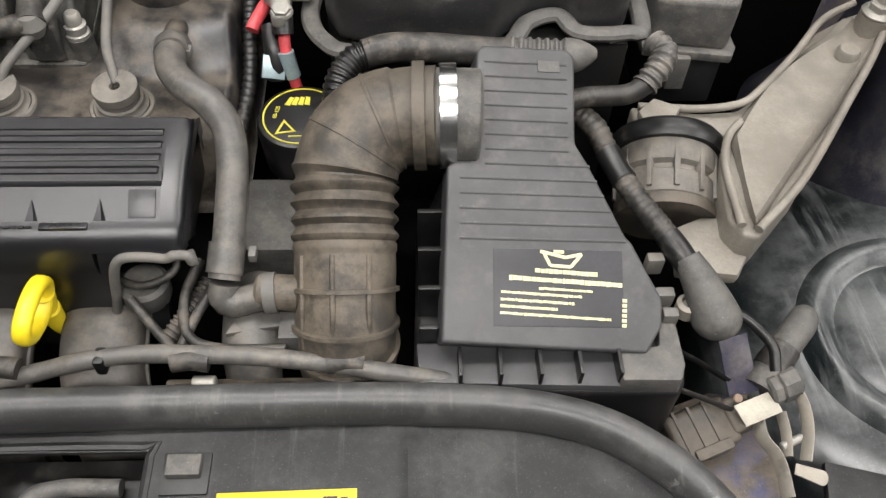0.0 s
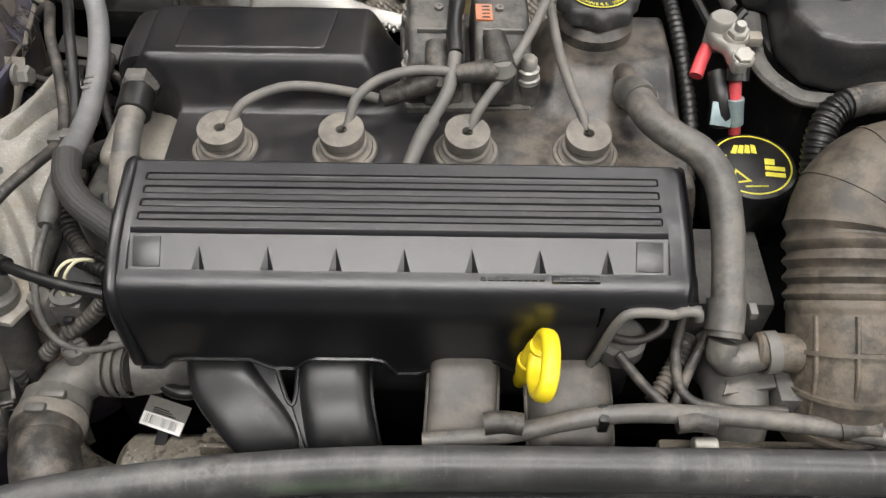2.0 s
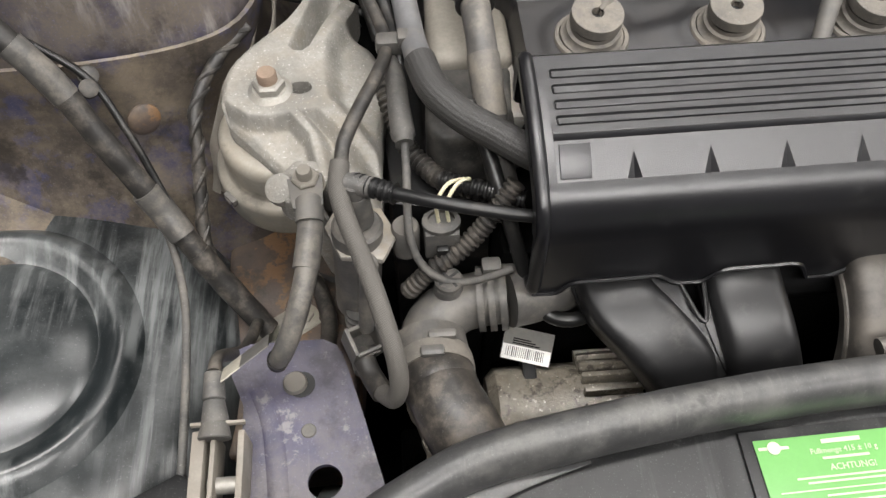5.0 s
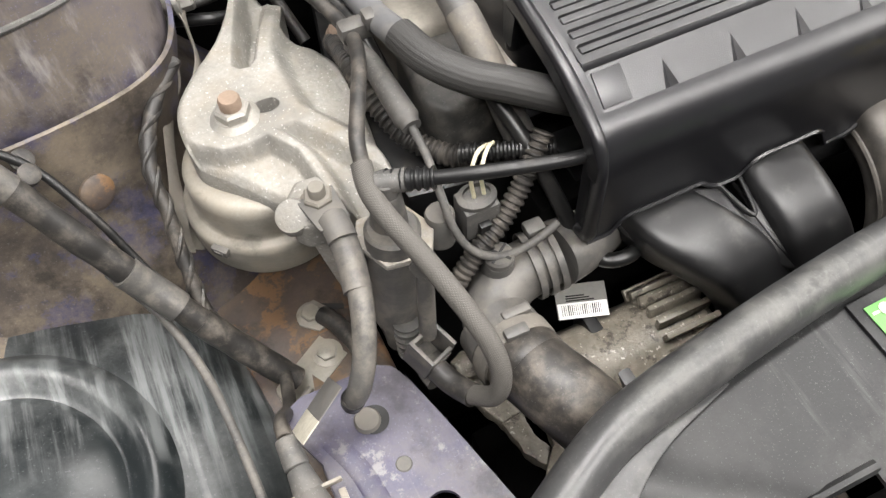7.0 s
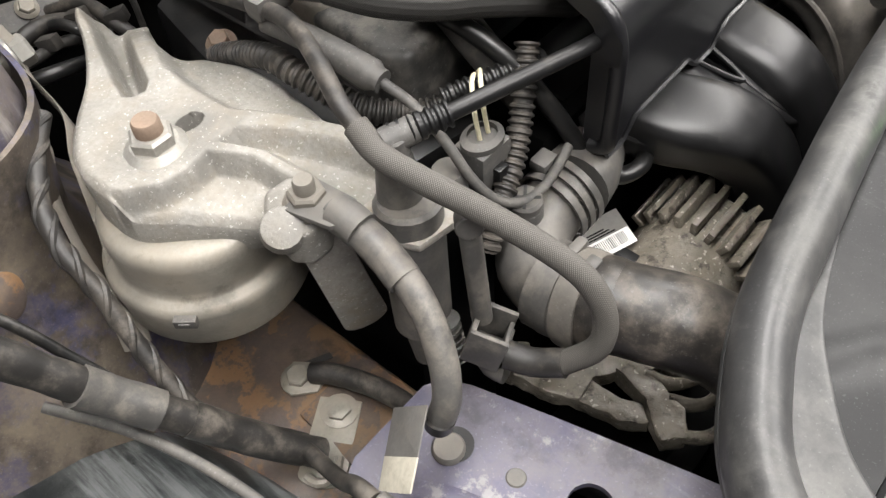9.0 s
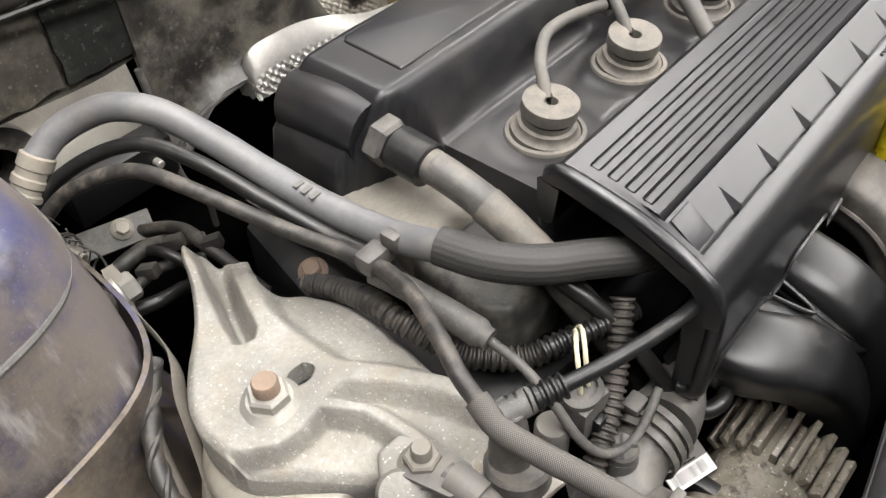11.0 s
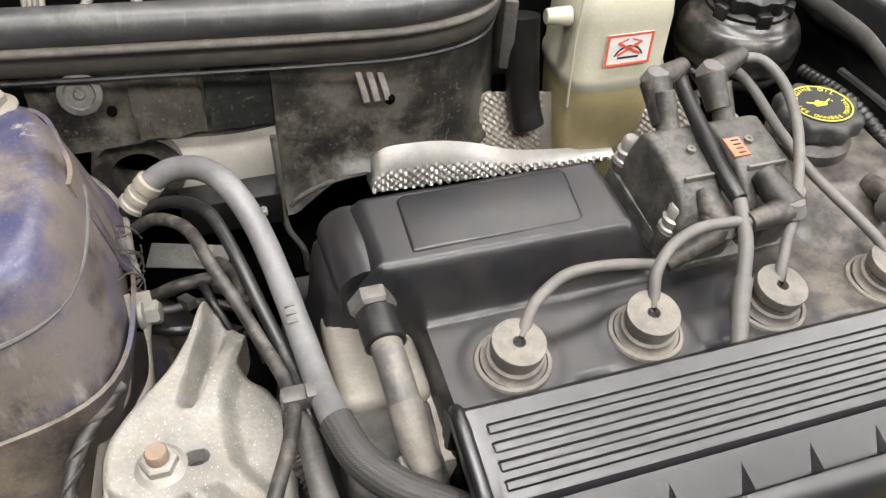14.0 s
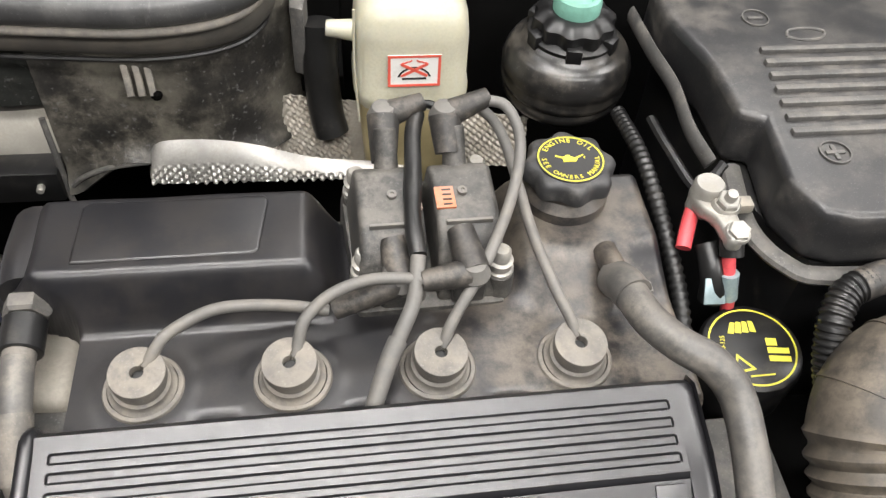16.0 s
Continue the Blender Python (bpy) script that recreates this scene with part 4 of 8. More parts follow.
DM = Matrix(((nx_.x, ny_.x, nz_.x, -0.2662), (nx_.y, ny_.y, nz_.y, 0.3535), (nx_.z, ny_.z, nz_.z, 0.978), (0, 0, 0, 1)))
part("loop", xf(ring, DM), M_YEL, dip)
part("stem", tube([(-0.2668, 0.372, 0.972), (-0.269, 0.3745, 0.963), (-0.2722, 0.375, 0.948), (-0.273, 0.379, 0.926), (-0.2735, 0.39, 0.9)], 0.0062, 14, taper=lambda f: 1.1 - 0.15 * f), M_YEL, dip)
part("collar", rod((-0.2716, 0.375, 0.951), (-0.2728, 0.3775, 0.934), 0.008, 0.0072), M_YEL, dip)
for k in range(4):
    part("raised_mark", xf(box(0.0036, 0.0048, -0.006 + 0.003 * k, -0.0045 + 0.003 * k, -0.0035, 0.0035, 0.0002), DM @ Matrix.Translation((0, -0.0, -0.0155))), M_YEL, dip)
part("guide_tube", rod((-0.273, 0.394, 0.93), (-0.276, 0.41, 0.78), 0.006), M_DEEP, dip)

# ---- intake runners ----
manifold = thing("intake_manifold", "matt black plastic intake manifold with curved runners", "manifold")
M_RUN = mat("satin_black_runner", (0.012, 0.012, 0.0125), 0.34, dust=0.1, dustcol=(0.11, 0.105, 0.098), grain=1500, bump=0.15)
M_RUNG = mat("dusty_runner", (0.07, 0.065, 0.06), 0.5, dust=0.5, dustcol=(0.18, 0.16, 0.137), bump=0.2)


def runner_section(e):
    return lambda a: (math.copysign(abs(math.cos(a)) ** e, math.cos(a)), 0.8 * math.copysign(abs(math.sin(a)) ** e, math.sin(a)))


for pts, mm, rr, e in (
        ([(-0.482, 0.43, 0.92), (-0.482, 0.39, 0.9205), (-0.477, 0.372, 0.918), (-0.464, 0.357, 0.912), (-0.451, 0.345, 0.902), (-0.44, 0.334, 0.887), (-0.432, 0.326, 0.866), (-0.428, 0.322, 0.84), (-0.426, 0.322, 0.79)], M_RUN, 0.0228, 0.5),
        ([(-0.4025, 0.43, 0.922), (-0.4025, 0.39, 0.9225), (-0.4018, 0.37, 0.919), (-0.399, 0.354, 0.912), (-0.3955, 0.341, 0.901), (-0.392, 0.331, 0.886), (-0.3895, 0.323, 0.866), (-0.388, 0.319, 0.84), (-0.388, 0.319, 0.79)], M_RUN, 0.0236, 0.5),
        ([(-0.3145, 0.43, 0.924), (-0.3145, 0.39, 0.9245), (-0.3148, 0.37, 0.921), (-0.3155, 0.354, 0.914), (-0.3165, 0.341, 0.903), (-0.317, 0.331, 0.888), (-0.3175, 0.323, 0.868), (-0.318, 0.319, 0.84), (-0.318, 0.319, 0.79)], M_RUNG, 0.0232, 0.5),
        ([(-0.243, 0.43, 0.918), (-0.243, 0.395, 0.9185), (-0.2425, 0.375, 0.916), (-0.242, 0.359, 0.91), (-0.241, 0.347, 0.9), (-0.24, 0.337, 0.886), (-0.24, 0.329, 0.866), (-0.24, 0.325, 0.84), (-0.24, 0.325, 0.79)], M_RUNG, 0.0285, 0.72)):
    r = part("runner", tube(pts, rr, 36, 0.005, sec=runner_section(e), ref=(0, -0.5, 1)), mm, manifold)
    for s in (-1, 1):
        part("seam", tube([(x + s * rr * 0.99, y, z) for x, y, z in pts], 0.0024, 8, 0.008), mm, r)


def web(poly):
    """A thin web between two runners that follows their slope."""
    bm = prism([(x, y) for x, y in poly], -0.004, 0, 0.0012)
    for v in bm.verts:
        y = v.co.y
        v.co.z += 0.9205 + (y - 0.3535) * (0.4 if y > 0.3535 else 0.72)
    return bm


part("web", web([(-0.462, 0.385), (-0.4445, 0.385), (-0.4405, 0.374), (-0.4335, 0.359), (-0.4295, 0.3535), (-0.4215, 0.335), (-0.415, 0.322), (-0.44, 0.335)]), M_RUN, manifold)
part("web", web([(-0.4275, 0.385), (-0.42, 0.385), (-0.41, 0.335), (-0.413, 0.322), (-0.4215, 0.335), (-0.4295, 0.3535), (-0.427, 0.36)]), M_RUN, manifold)
part("web_lip", tube([(-0.444, 0.383, 0.933), (-0.44, 0.373, 0.9288), (-0.4335, 0.3585, 0.923), (-0.4295, 0.3545, 0.9213), (-0.4275, 0.361, 0.924), (-0.427, 0.383, 0.9328)], 0.0016, 8, 0.003), M_RUN, manifold)
part("plenum", tube([(-0.52, 0.43, 0.9), (-0.35, 0.43, 0.9), (-0.2, 0.43, 0.9)], 0.045, 18), M_RUN, manifold)

# ---- valve cover ----
vc = thing("valve_cover", "dusty black plastic valve cover", "valve cover")
WELLS = (-0.485, -0.4005, -0.3157, -0.232)


def smooth(d, w):
    t = max(0.0, min(1.0, d / w))
    return t * t * (3 - 2 * t)


def cover_height(x, y):
    """One moulding: deck with scalloped wells, raised rear box, filler block."""
    rim = smooth(x + 0.536 + 0.0515 * smooth(y - 0.552, 0.024), 0.01) * smooth(-0.148 - x, 0.012) * smooth(y - 0.462, 0.016) * smooth(0.652 - 0.016 * smooth(-0.33 - x, 0.03) - y, 0.01)
    z = 0.955 + 0.056 * rim
    for w in WELLS:
        r = math.hypot(x - w, y - 0.507)
        z += 0.001 * smooth(0.034 - r, 0.008) * rim
    valley = min(abs(x + 0.443), abs(x + 0.358), abs(x + 0.274))
    z -= 0.012 * smooth(0.02 - valley, 0.016) * smooth(0.492 - y, 0.02) * rim
    k = smooth(y - 0.544, 0.024) * smooth(0.64 - y, 0.016) * smooth(x + 0.588, 0.032) * smooth(-0.366 - x, 0.026)
    z += (0.037 - 0.016 * smooth(-0.546 - x, 0.018)) * k
    k = smooth(y - 0.53 - 0.25 * abs(x + 0.212), 0.05) * smooth(0.658 - y, 0.012) * smooth(x + 0.272, 0.024) * smooth(-0.15 - x, 0.016)
    z += 0.021 * k
    return z + 0.0006 * noise.noise(Vector((x * 30, y * 30, 0)))


part("moulding", grid(180, 84, lambda u, v: (-0.59 + 0.444 * u, 0.455 + 0.2 * v, cover_height(-0.59 + 0.444 * u, 0.455 + 0.2 * v))), M_VALVE, vc, angle=70)
part("lid_panel", prism([(-0.5275, 0.572), (-0.421, 0.573), (-0.4175, 0.576), (-0.4125, 0.617), (-0.4155, 0.6215), (-0.522, 0.6205), (-0.526, 0.617)], 1.043, 1.0492, 0.0022, 3), M_VALVE, vc, "smooth black inset lid panel")
part("filler_neck", lathe([(0.03, 1.02), (0.03, 1.04), (0.025, 1.046), (0.025, 1.052)], 32, Matrix.Translation((-0.218, 0.626, 0))), M_VALVE, vc)
for x in (-0.485, -0.4005, -0.3157, -0.232):
    part("plug_well", lathe([(0.0232, 1.006), (0.023, 1.0125), (0.0222, 1.0138), (0.02, 1.0142), (0.0195, 1.0125), (0.016, 1.0125)], 40, Matrix.Translation((x, 0.507, 0))), M_BOOTG, vc)
# left end: breather stub, hexagon fitting, dusty metal step
stub = part("breather_stub", tube([(-0.556, 0.625, 1.022), (-0.556, 0.595, 1.026), (-0.555, 0.57, 1.025)], 0.0185, 20, taper=lambda f: 1.05 - 0.1 * f), M_VALVE, vc)
part("hex_fitting", xf(lathe([(0.012, 0), (0.0142, 0.002), (0.0142, 0.01), (0.012, 0.012)], 6), aim((-0.555, 0.566, 1.0245), (0.02, -1, -0.12))), M_HOSE, vc, "dusty hexagon metal fitting")
part("collar", rod((-0.5545, 0.552, 1.0235), (-0.554, 0.53, 1.021), 0.0125, seg=20), M_BLACK, vc)
part("metal_step", prism([(-0.586, 0.512), (-0.53, 0.51), (-0.53, 0.572), (-0.55, 0.585), (-0.583, 0.592)], 0.945, 0.996, 0.014, 5), M_ALUT, vc, "dusty beige metal step of the head")
part("end_pad", prism([(-0.59, 0.468), (-0.582, 0.455), (-0.536, 0.455), (-0.531, 0.514), (-0.586, 0.52)], 0.93, 0.987, 0.014, 5), M_COILG, vc)

# ---- oil filler cap ----
M_CAPB = mat("matt_black_cap_plastic", (0.026, 0.026, 0.027), 0.5, dust=0.35, dustcol=(0.1, 0.094, 0.086), blotch=40, bump=0.2)
cap = thing("oil_filler_cap", "black lobed oil filler cap with a yellow printed ring", "oil cap")
CAPM = Matrix.Translation((-0.2175, 0.6255, 1.049)) @ pose(0, 0, 0, -2, 0, 0)
part("cap_body", lathe([(0.024, 0), (0.0288, 0.001), (0.0292, 0.01), (0.0272, 0.0135), (0.025, 0.0145), (0, 0.0145)], 96, CAPM, lobe=0.075, lobes=8), M_CAPB, cap)
part("disc", lathe([(0.0226, 0.0144), (0.0226, 0.0153), (0, 0.0153)], 48, CAPM), M_INK_SHADE, cap)


def annulus(r0, r1, z, n=64):
    return lathe([(r0, z), (r1, z), (r1, z + 0.0004), (r0, z + 0.0004), (r0, z)], n)


part("yellow_ring", xf(annulus(0.0208, 0.0218, 0.0153), CAPM), M_YELP, cap)


def round_text(text, r, mid, size, ccw=False, z=0.0155, spread=1.0):
    bms = []
    n = len(text)
    st = size * 0.74 * spread / r
    for i, ch in enumerate(text):
        if ch == " ":
            continue
        if ccw:
            a = mid + (i - (n - 1) / 2) * st
            m = pose(0, 0, 0, 0, 0, math.degrees(a)) @ Matrix.Translation((r, 0, z)) @ pose(0, 0, 0, 0, 0, 90)
        else:
            a = mid - (i - (n - 1) / 2) * st
            m = pose(0, 0, 0, 0, 0, math.degrees(a)) @ Matrix.Translation((r, 0, z)) @ pose(0, 0, 0, 0, 0, -90)
        bms.append(words(ch, size, m))
    return merge(*bms)


part("lettering", xf(round_text("ENGINE OIL", 0.0177, math.pi / 2, 0.0054), CAPM), M_YELP, cap)
part("lettering", xf(round_text("SEE OWNERS MANUAL", 0.0177, -math.pi / 2, 0.0047, True), CAPM), M_YELP, cap)


def oil_can(s):
    """The oil can sign: body, spout, handle and drop."""
    return merge(prism([(-0.5 * s, -0.3 * s), (0.35 * s, -0.3 * s), (0.6 * s, 0.1 * s), (0.35 * s, 0.05 * s), (0.1 * s, 0.2 * s), (-0.5 * s, 0.2 * s)], 0, 0.0005, 0),
                 prism([(0.5 * s, 0.0), (1.0 * s, 0.3 * s), (0.95 * s, 0.38 * s), (0.45 * s, 0.12 * s)], 0, 0.0005, 0),
                 prism([(-0.5 * s, 0.05 * s), (-0.95 * s, 0.25 * s), (-0.95 * s, 0.38 * s), (-0.5 * s, 0.2 * s)], 0, 0.0005, 0),
                 prism([(-0.25 * s, 0.2 * s), (0.05 * s, 0.2 * s), (0.05 * s, 0.34 * s), (-0.25 * s, 0.34 * s)], 0, 0.0005, 0),
                 prism([(1.0 * s, -0.05 * s), (1.06 * s, 0.1 * s), (1.0 * s, 0.2 * s), (0.94 * s, 0.1 * s)], 0, 0.0005, 0))


part("oil_can_sign", xf(oil_can(0.0098), CAPM @ Matrix.Translation((-0.0005, 0, 0.0153))), M_YELP, cap)

# ---- spark plug boots and leads ----
boots = []
for n, x in enumerate((-0.485, -0.4005, -0.3157, -0.232)):
    b = thing("spark_plug_boot", "grey rubber spark plug boot with a notched round top", "plug boot", "spark plug boots")
    Mx = Matrix.Translation((x, 0.507, 1.015)) @ pose(0, 0, 0, 7, (2, -2, 3, 0)[n], 0) @ pose(0, 0, 0, 0, 0, (50, 64, 56, 108)[n]) @ Matrix.Translation((0, 0, -1.015))
    part("skirt", lathe([(0.0125, 1.01), (0.0193, 1.011), (0.0193, 1.0152), (0.0175, 1.0162), (0.0165, 1.0185), (0.0165, 1.0202), (0.0145, 1.021), (0.0145, 1.0245), (0.0135, 1.025), (0.0135, 1.0265), (0.0155, 1.027)], 40, Mx), M_BOOTG, b)
    disc = bmesh.new()
    outline = []
    for k in range(49):
        a = math.radians(10 + 340 * k / 48)
        outline.append((0.0157 * math.cos(a), 0.0157 * math.sin(a)))
    outline += [(0.0145, -0.0016), (0.004, -0.0016)] + [(0.0038 * math.cos(math.radians(-24 - 312 * k / 10)), 0.0038 * math.sin(math.radians(-24 - 312 * k / 10))) for k in range(11)] + [(0.004, 0.0016), (0.0145, 0.0016)]
    part("disc", xf(prism(outline, 1.0262, 1.0335, 0.0018, 3), Mx @ pose(0, 0, 0, 0, 0, 0)), M_BOOTG, b, "grey notched disc")
    # Black floor under the notch paints the hole's shade.
    part("well", lathe([(0.0042, 1.026), (0.0042, 1.0275), (0, 1.0275)], 16, Mx), M_INK_SHADE, b)


def lead(pts, label="grey ignition lead over the valve cover", r=0.0036):
    return solid("ignition_lead", tube(pts, r, 12, 0.004, wob=0.03), M_LGREY, label, "ignition lead", "ignition leads")


lead([(-0.4805, 0.5105, 1.0295), (-0.475, 0.517, 1.036), (-0.467, 0.525, 1.0405), (-0.446, 0.537, 1.042), (-0.425, 0.541, 1.04), (-0.399, 0.543, 1.034), (-0.378, 0.541, 1.03)])
lead([(-0.3975, 0.511, 1.0295), (-0.395, 0.518, 1.037), (-0.391, 0.526, 1.044), (-0.377, 0.537, 1.05), (-0.355, 0.545, 1.052), (-0.332, 0.544, 1.053), (-0.318, 0.54, 1.054)])
lead([(-0.3125, 0.511, 1.0295), (-0.309, 0.517, 1.037), (-0.302, 0.527, 1.043), (-0.283, 0.552, 1.056), (-0.263, 0.59, 1.072), (-0.2535, 0.625, 1.083), (-0.259, 0.649, 1.0905), (-0.272, 0.657, 1.09)])
lead([(-0.2335, 0.512, 1.0295), (-0.2355, 0.519, 1.036), (-0.242, 0.538, 1.042), (-0.249, 0.58, 1.046), (-0.2535, 0.62, 1.055), (-0.26, 0.648, 1.068), (-0.271, 0.66, 1.078), (-0.284, 0.66, 1.083)])
sheath = thing("wiring_sheath", "dark cloth-taped wiring sheath across the coil pack", "wiring sheath")
part("sleeve", tube([(-0.316, 0.657, 1.08), (-0.32, 0.64, 1.078), (-0.322, 0.614, 1.072), (-0.325, 0.58, 1.066), (-0.324, 0.555, 1.06)], 0.0056, 12, wob=0.12), M_RUBD, sheath)
part("sleeve", tube([(-0.324, 0.555, 1.06), (-0.328, 0.533, 1.047), (-0.339, 0.512, 1.037)], 0.0046, 12), M_LGREY, sheath)
part("joint", tube([(-0.339, 0.512, 1.037), (-0.346, 0.5, 1.031), (-0.356, 0.478, 1.018)], 0.006, 12, taper=lambda f: 1 - 0.15 * f), M_LGREY, sheath)
part("loop", tube([(-0.316, 0.655, 1.08), (-0.31, 0.668, 1.079), (-0.3, 0.665, 1.076), (-0.296, 0.65, 1.07)], 0.003, 10), M_RUBD, sheath)

# ---- coil pack ----
M_STAIN = mat("worn_sticker", (0.27, 0.19, 0.15), 0.55, dust=0.5, dustcol=(0.17, 0.15, 0.13), blotch=60, bump=0.05)
coil = thing("ignition_coil", "dusty dark grey ignition coil pack with an orange sticker", "ignition coil")
CO = Matrix.Translation((-0.317, 0.602, 1.0)) @ pose(0, 0, 0, 8, 2, 3)
part("base", xf(prism([(-0.047, -0.05), (0.047, -0.05), (0.05, 0.042), (0.03, 0.05), (-0.03, 0.05), (-0.05, 0.042)], -0.01, 0.022, 0.004), CO), M_COILG, coil)
for s in (-1, 1):
    side = [(-0.046, 0.0), (-0.045, 0.028), (-0.034, 0.05), (-0.022, 0.061), (-0.012, 0.0655), (0.026, 0.0665), (0.033, 0.06), (0.037, 0.03), (0.038, 0.0)]
    x0, x1 = (0.0035, 0.0435) if s > 0 else (-0.0435, -0.0035)
    blk = xf(prism(side, x0, x1, 0.0045, 3), Matrix(((0, 0, 1, 0), (1, 0, 0, 0), (0, 1, 0, 0), (0, 0, 0, 1))))
    for v in blk.verts:
        v.co.x += (0.0045 if v.co.x * s > 0.02 else 0.0) * s * max(0.0, (0.066 - v.co.z) / 0.066)
    part("coil_block", xf(blk, CO), M_COILG, coil)
    part("ridge", xf(box(min(s * 0.009, s * 0.038), max(s * 0.009, s * 0.038), -0.0165, -0.0145, 0.063, 0.0672, 0.0006), CO), M_LGREY, coil)
    part("front_neck", xf(prism([(s * 0.022 - 0.011, -0.052), (s * 0.022 + 0.011, -0.052), (s * 0.022 + 0.009, -0.024), (s * 0.022 + 0.002, -0.016), (s * 0.022 - 0.009, -0.024)], 0.018, 0.052, 0.004, 3), CO @ pose(0, 0, 0, -6)), M_COILG, coil)
    part("rivet", xf(lathe([(0.003, 0.066), (0.003, 0.0685), (0.0015, 0.0685), (0.001, 0.0676), (0, 0.0676)], 16), CO @ Matrix.Translation((s * 0.022, 0.006, 0))), M_LGREY, coil)
    # rear terminal tower and its elbow boot
    part("terminal", xf(rod((s * 0.022, 0.026, 0.054), (s * 0.022, 0.05, 0.078), 0.008, 0.007), CO), M_COILG, coil)
part("sticker", xf(box(0.0045, 0.0165, -0.006, 0.01, 0.0655, 0.0672, 0), CO), M_ORANGE, coil, "faded orange sticker")
for k in range(4):
    part("sticker_bar", xf(box(0.009, 0.0145, -0.004 + 0.0036 * k, -0.003 + 0.0036 * k, 0.0672, 0.0676, 0), CO), M_INK_SHADE, coil)
part("faded_sticker", xf(box(-0.0135, -0.0045, -0.006, 0.011, 0.0655, 0.0671, 0), CO), M_STAIN, coil, "worn pink sticker remains")
for p in ((-0.357, 0.634, 1.04), (-0.355, 0.569, 1.036), (-0.277, 0.64, 1.04), (-0.271, 0.565, 1.036)):
    part("sleeve", rod((p[0], p[1], 1.0), (p[0], p[1], p[2] - 0.004), 0.0105, 0.0095, 20, 0.002), M_COILG, coil)
    bt = part("bolt", lathe([(0.009, p[2] - 0.006), (0.009, p[2] - 0.003), (0.0075, p[2] - 0.002), (0.0078, p[2] + 0.002), (0.0082, p[2] + 0.004), (0.006, p[2] + 0.005), (0.006, p[2] + 0.012), (0.0045, p[2] + 0.014), (0, p[2] + 0.014)], 18, Matrix.Translation((p[0], p[1], 0))), M_STEEL, coil, "bright zinc bolt")


def coil_boot(a, b, c, label):
    """An elbow boot: socket from a to b, lead sleeve from b to c."""
    t = thing("coil_boot", label, "coil boot", "coil boots")
    part("socket", tube([a, tuple((Vector(a) + Vector(b)) / 2), b], 0.0098, 16, taper=lambda f: 0.85 + 0.25 * f), M_RUB, t)
    part("sleeve", tube([b, tuple((Vector(b) + Vector(c)) / 2), c], 0.0085, 16, taper=lambda f: 1.12 - 0.4 * f), M_RUB, t)
    bm = lathe([(0, -0.0105), (0.007, -0.008), (0.0105, 0), (0.007, 0.008), (0, 0.0105)], 16, Matrix.Translation(b))
    part("elbow", bm, M_LGREY, t)


coil_boot((-0.339, 0.628, 1.066), (-0.338, 0.652, 1.084), (-0.312, 0.662, 1.086), "dusty grey rubber elbow boot on the coil")
coil_boot((-0.298, 0.63, 1.07), (-0.299, 0.648, 1.086), (-0.27, 0.659, 1.091), "dusty grey rubber elbow boot on the coil")
coil_boot((-0.338, 0.573, 1.055), (-0.334, 0.55, 1.043), (-0.375, 0.541, 1.03), "dusty grey rubber elbow boot on the coil")
coil_boot((-0.297, 0.572, 1.062), (-0.292, 0.545, 1.054), (-0.323, 0.541, 1.053), "dusty grey rubber elbow boot on the coil")

# ---- engine mount, left: casting, canister, bolts ----
mount = thing("engine_mount", "cast aluminium engine mount arm over a dusty steel canister", "engine mount")
ARM = [(-0.681, 0.4615), (-0.699, 0.481), (-0.7155, 0.5), (-0.718, 0.52), (-0.7145, 0.538), (-0.706, 0.5525), (-0.695, 0.5655), (-0.681, 0.58), (-0.669, 0.596), (-0.6615, 0.609), (-0.6565, 0.62), (-0.6505, 0.6265), (-0.645, 0.6225), (-0.641, 0.6145), (-0.6345, 0.6095), (-0.6295, 0.604), (-0.6335, 0.593), (-0.6365, 0.582), (-0.632, 0.572), (-0.6215, 0.562), (-0.614, 0.543), (-0.612, 0.52), (-0.615, 0.497), (-0.618, 0.47), (-0.618, 0.445), (-0.622, 0.424), (-0.634, 0.42), (-0.645, 0.434), (-0.656, 0.443), (-0.664, 0.447), (-0.672, 0.453)]


def edge_d(x, y, poly):
    """Signed distance to a closed outline, positive inside."""
    best, ins = 81.0, False
    n = len(poly)
    for i in range(n):
        ax, ay = poly[i]
        bx, by = poly[(i + 1) % n]
        ex, ey = bx - ax, by - ay
        t = max(0.0, min(1.0, ((x - ax) * ex + (y - ay) * ey) / (ex * ex + ey * ey)))
        dx, dy = x - ax - ex * t, y - ay - ey * t
        best = min(best, dx * dx + dy * dy)
        if (ay > y) != (by > y) and x < ax + (y - ay) / (by - ay) * ex:
            ins = not ins
    return math.sqrt(best) if ins else -math.sqrt(best)


def line_d(x, y, a, b):
    p, a, b = Vector((x, y)), Vector(a), Vector(b)
    e = b - a
    t = max(0.0, min(1.0, (p - a).dot(e) / e.dot(e)))
    return (p - a - e * t).length, t


def ease(d, w):
    t = max(0.0, min(1.0, d / w))
    return t * t * (3 - 2 * t)


SCOOP = [(-0.716, 0.508), (-0.7, 0.4945), (-0.686, 0.4925), (-0.674, 0.4945), (-0.662, 0.478), (-0.6575, 0.457), (-0.655, 0.44), (-0.668, 0.43), (-0.69, 0.44), (-0.73, 0.48)]
TROUGH = [(-0.668, 0.497), (-0.657, 0.496), (-0.648, 0.487), (-0.632, 0.465), (-0.619, 0.442), (-0.612, 0.425), (-0.628, 0.41), (-0.65, 0.432), (-0.6515, 0.456), (-0.656, 0.476)]
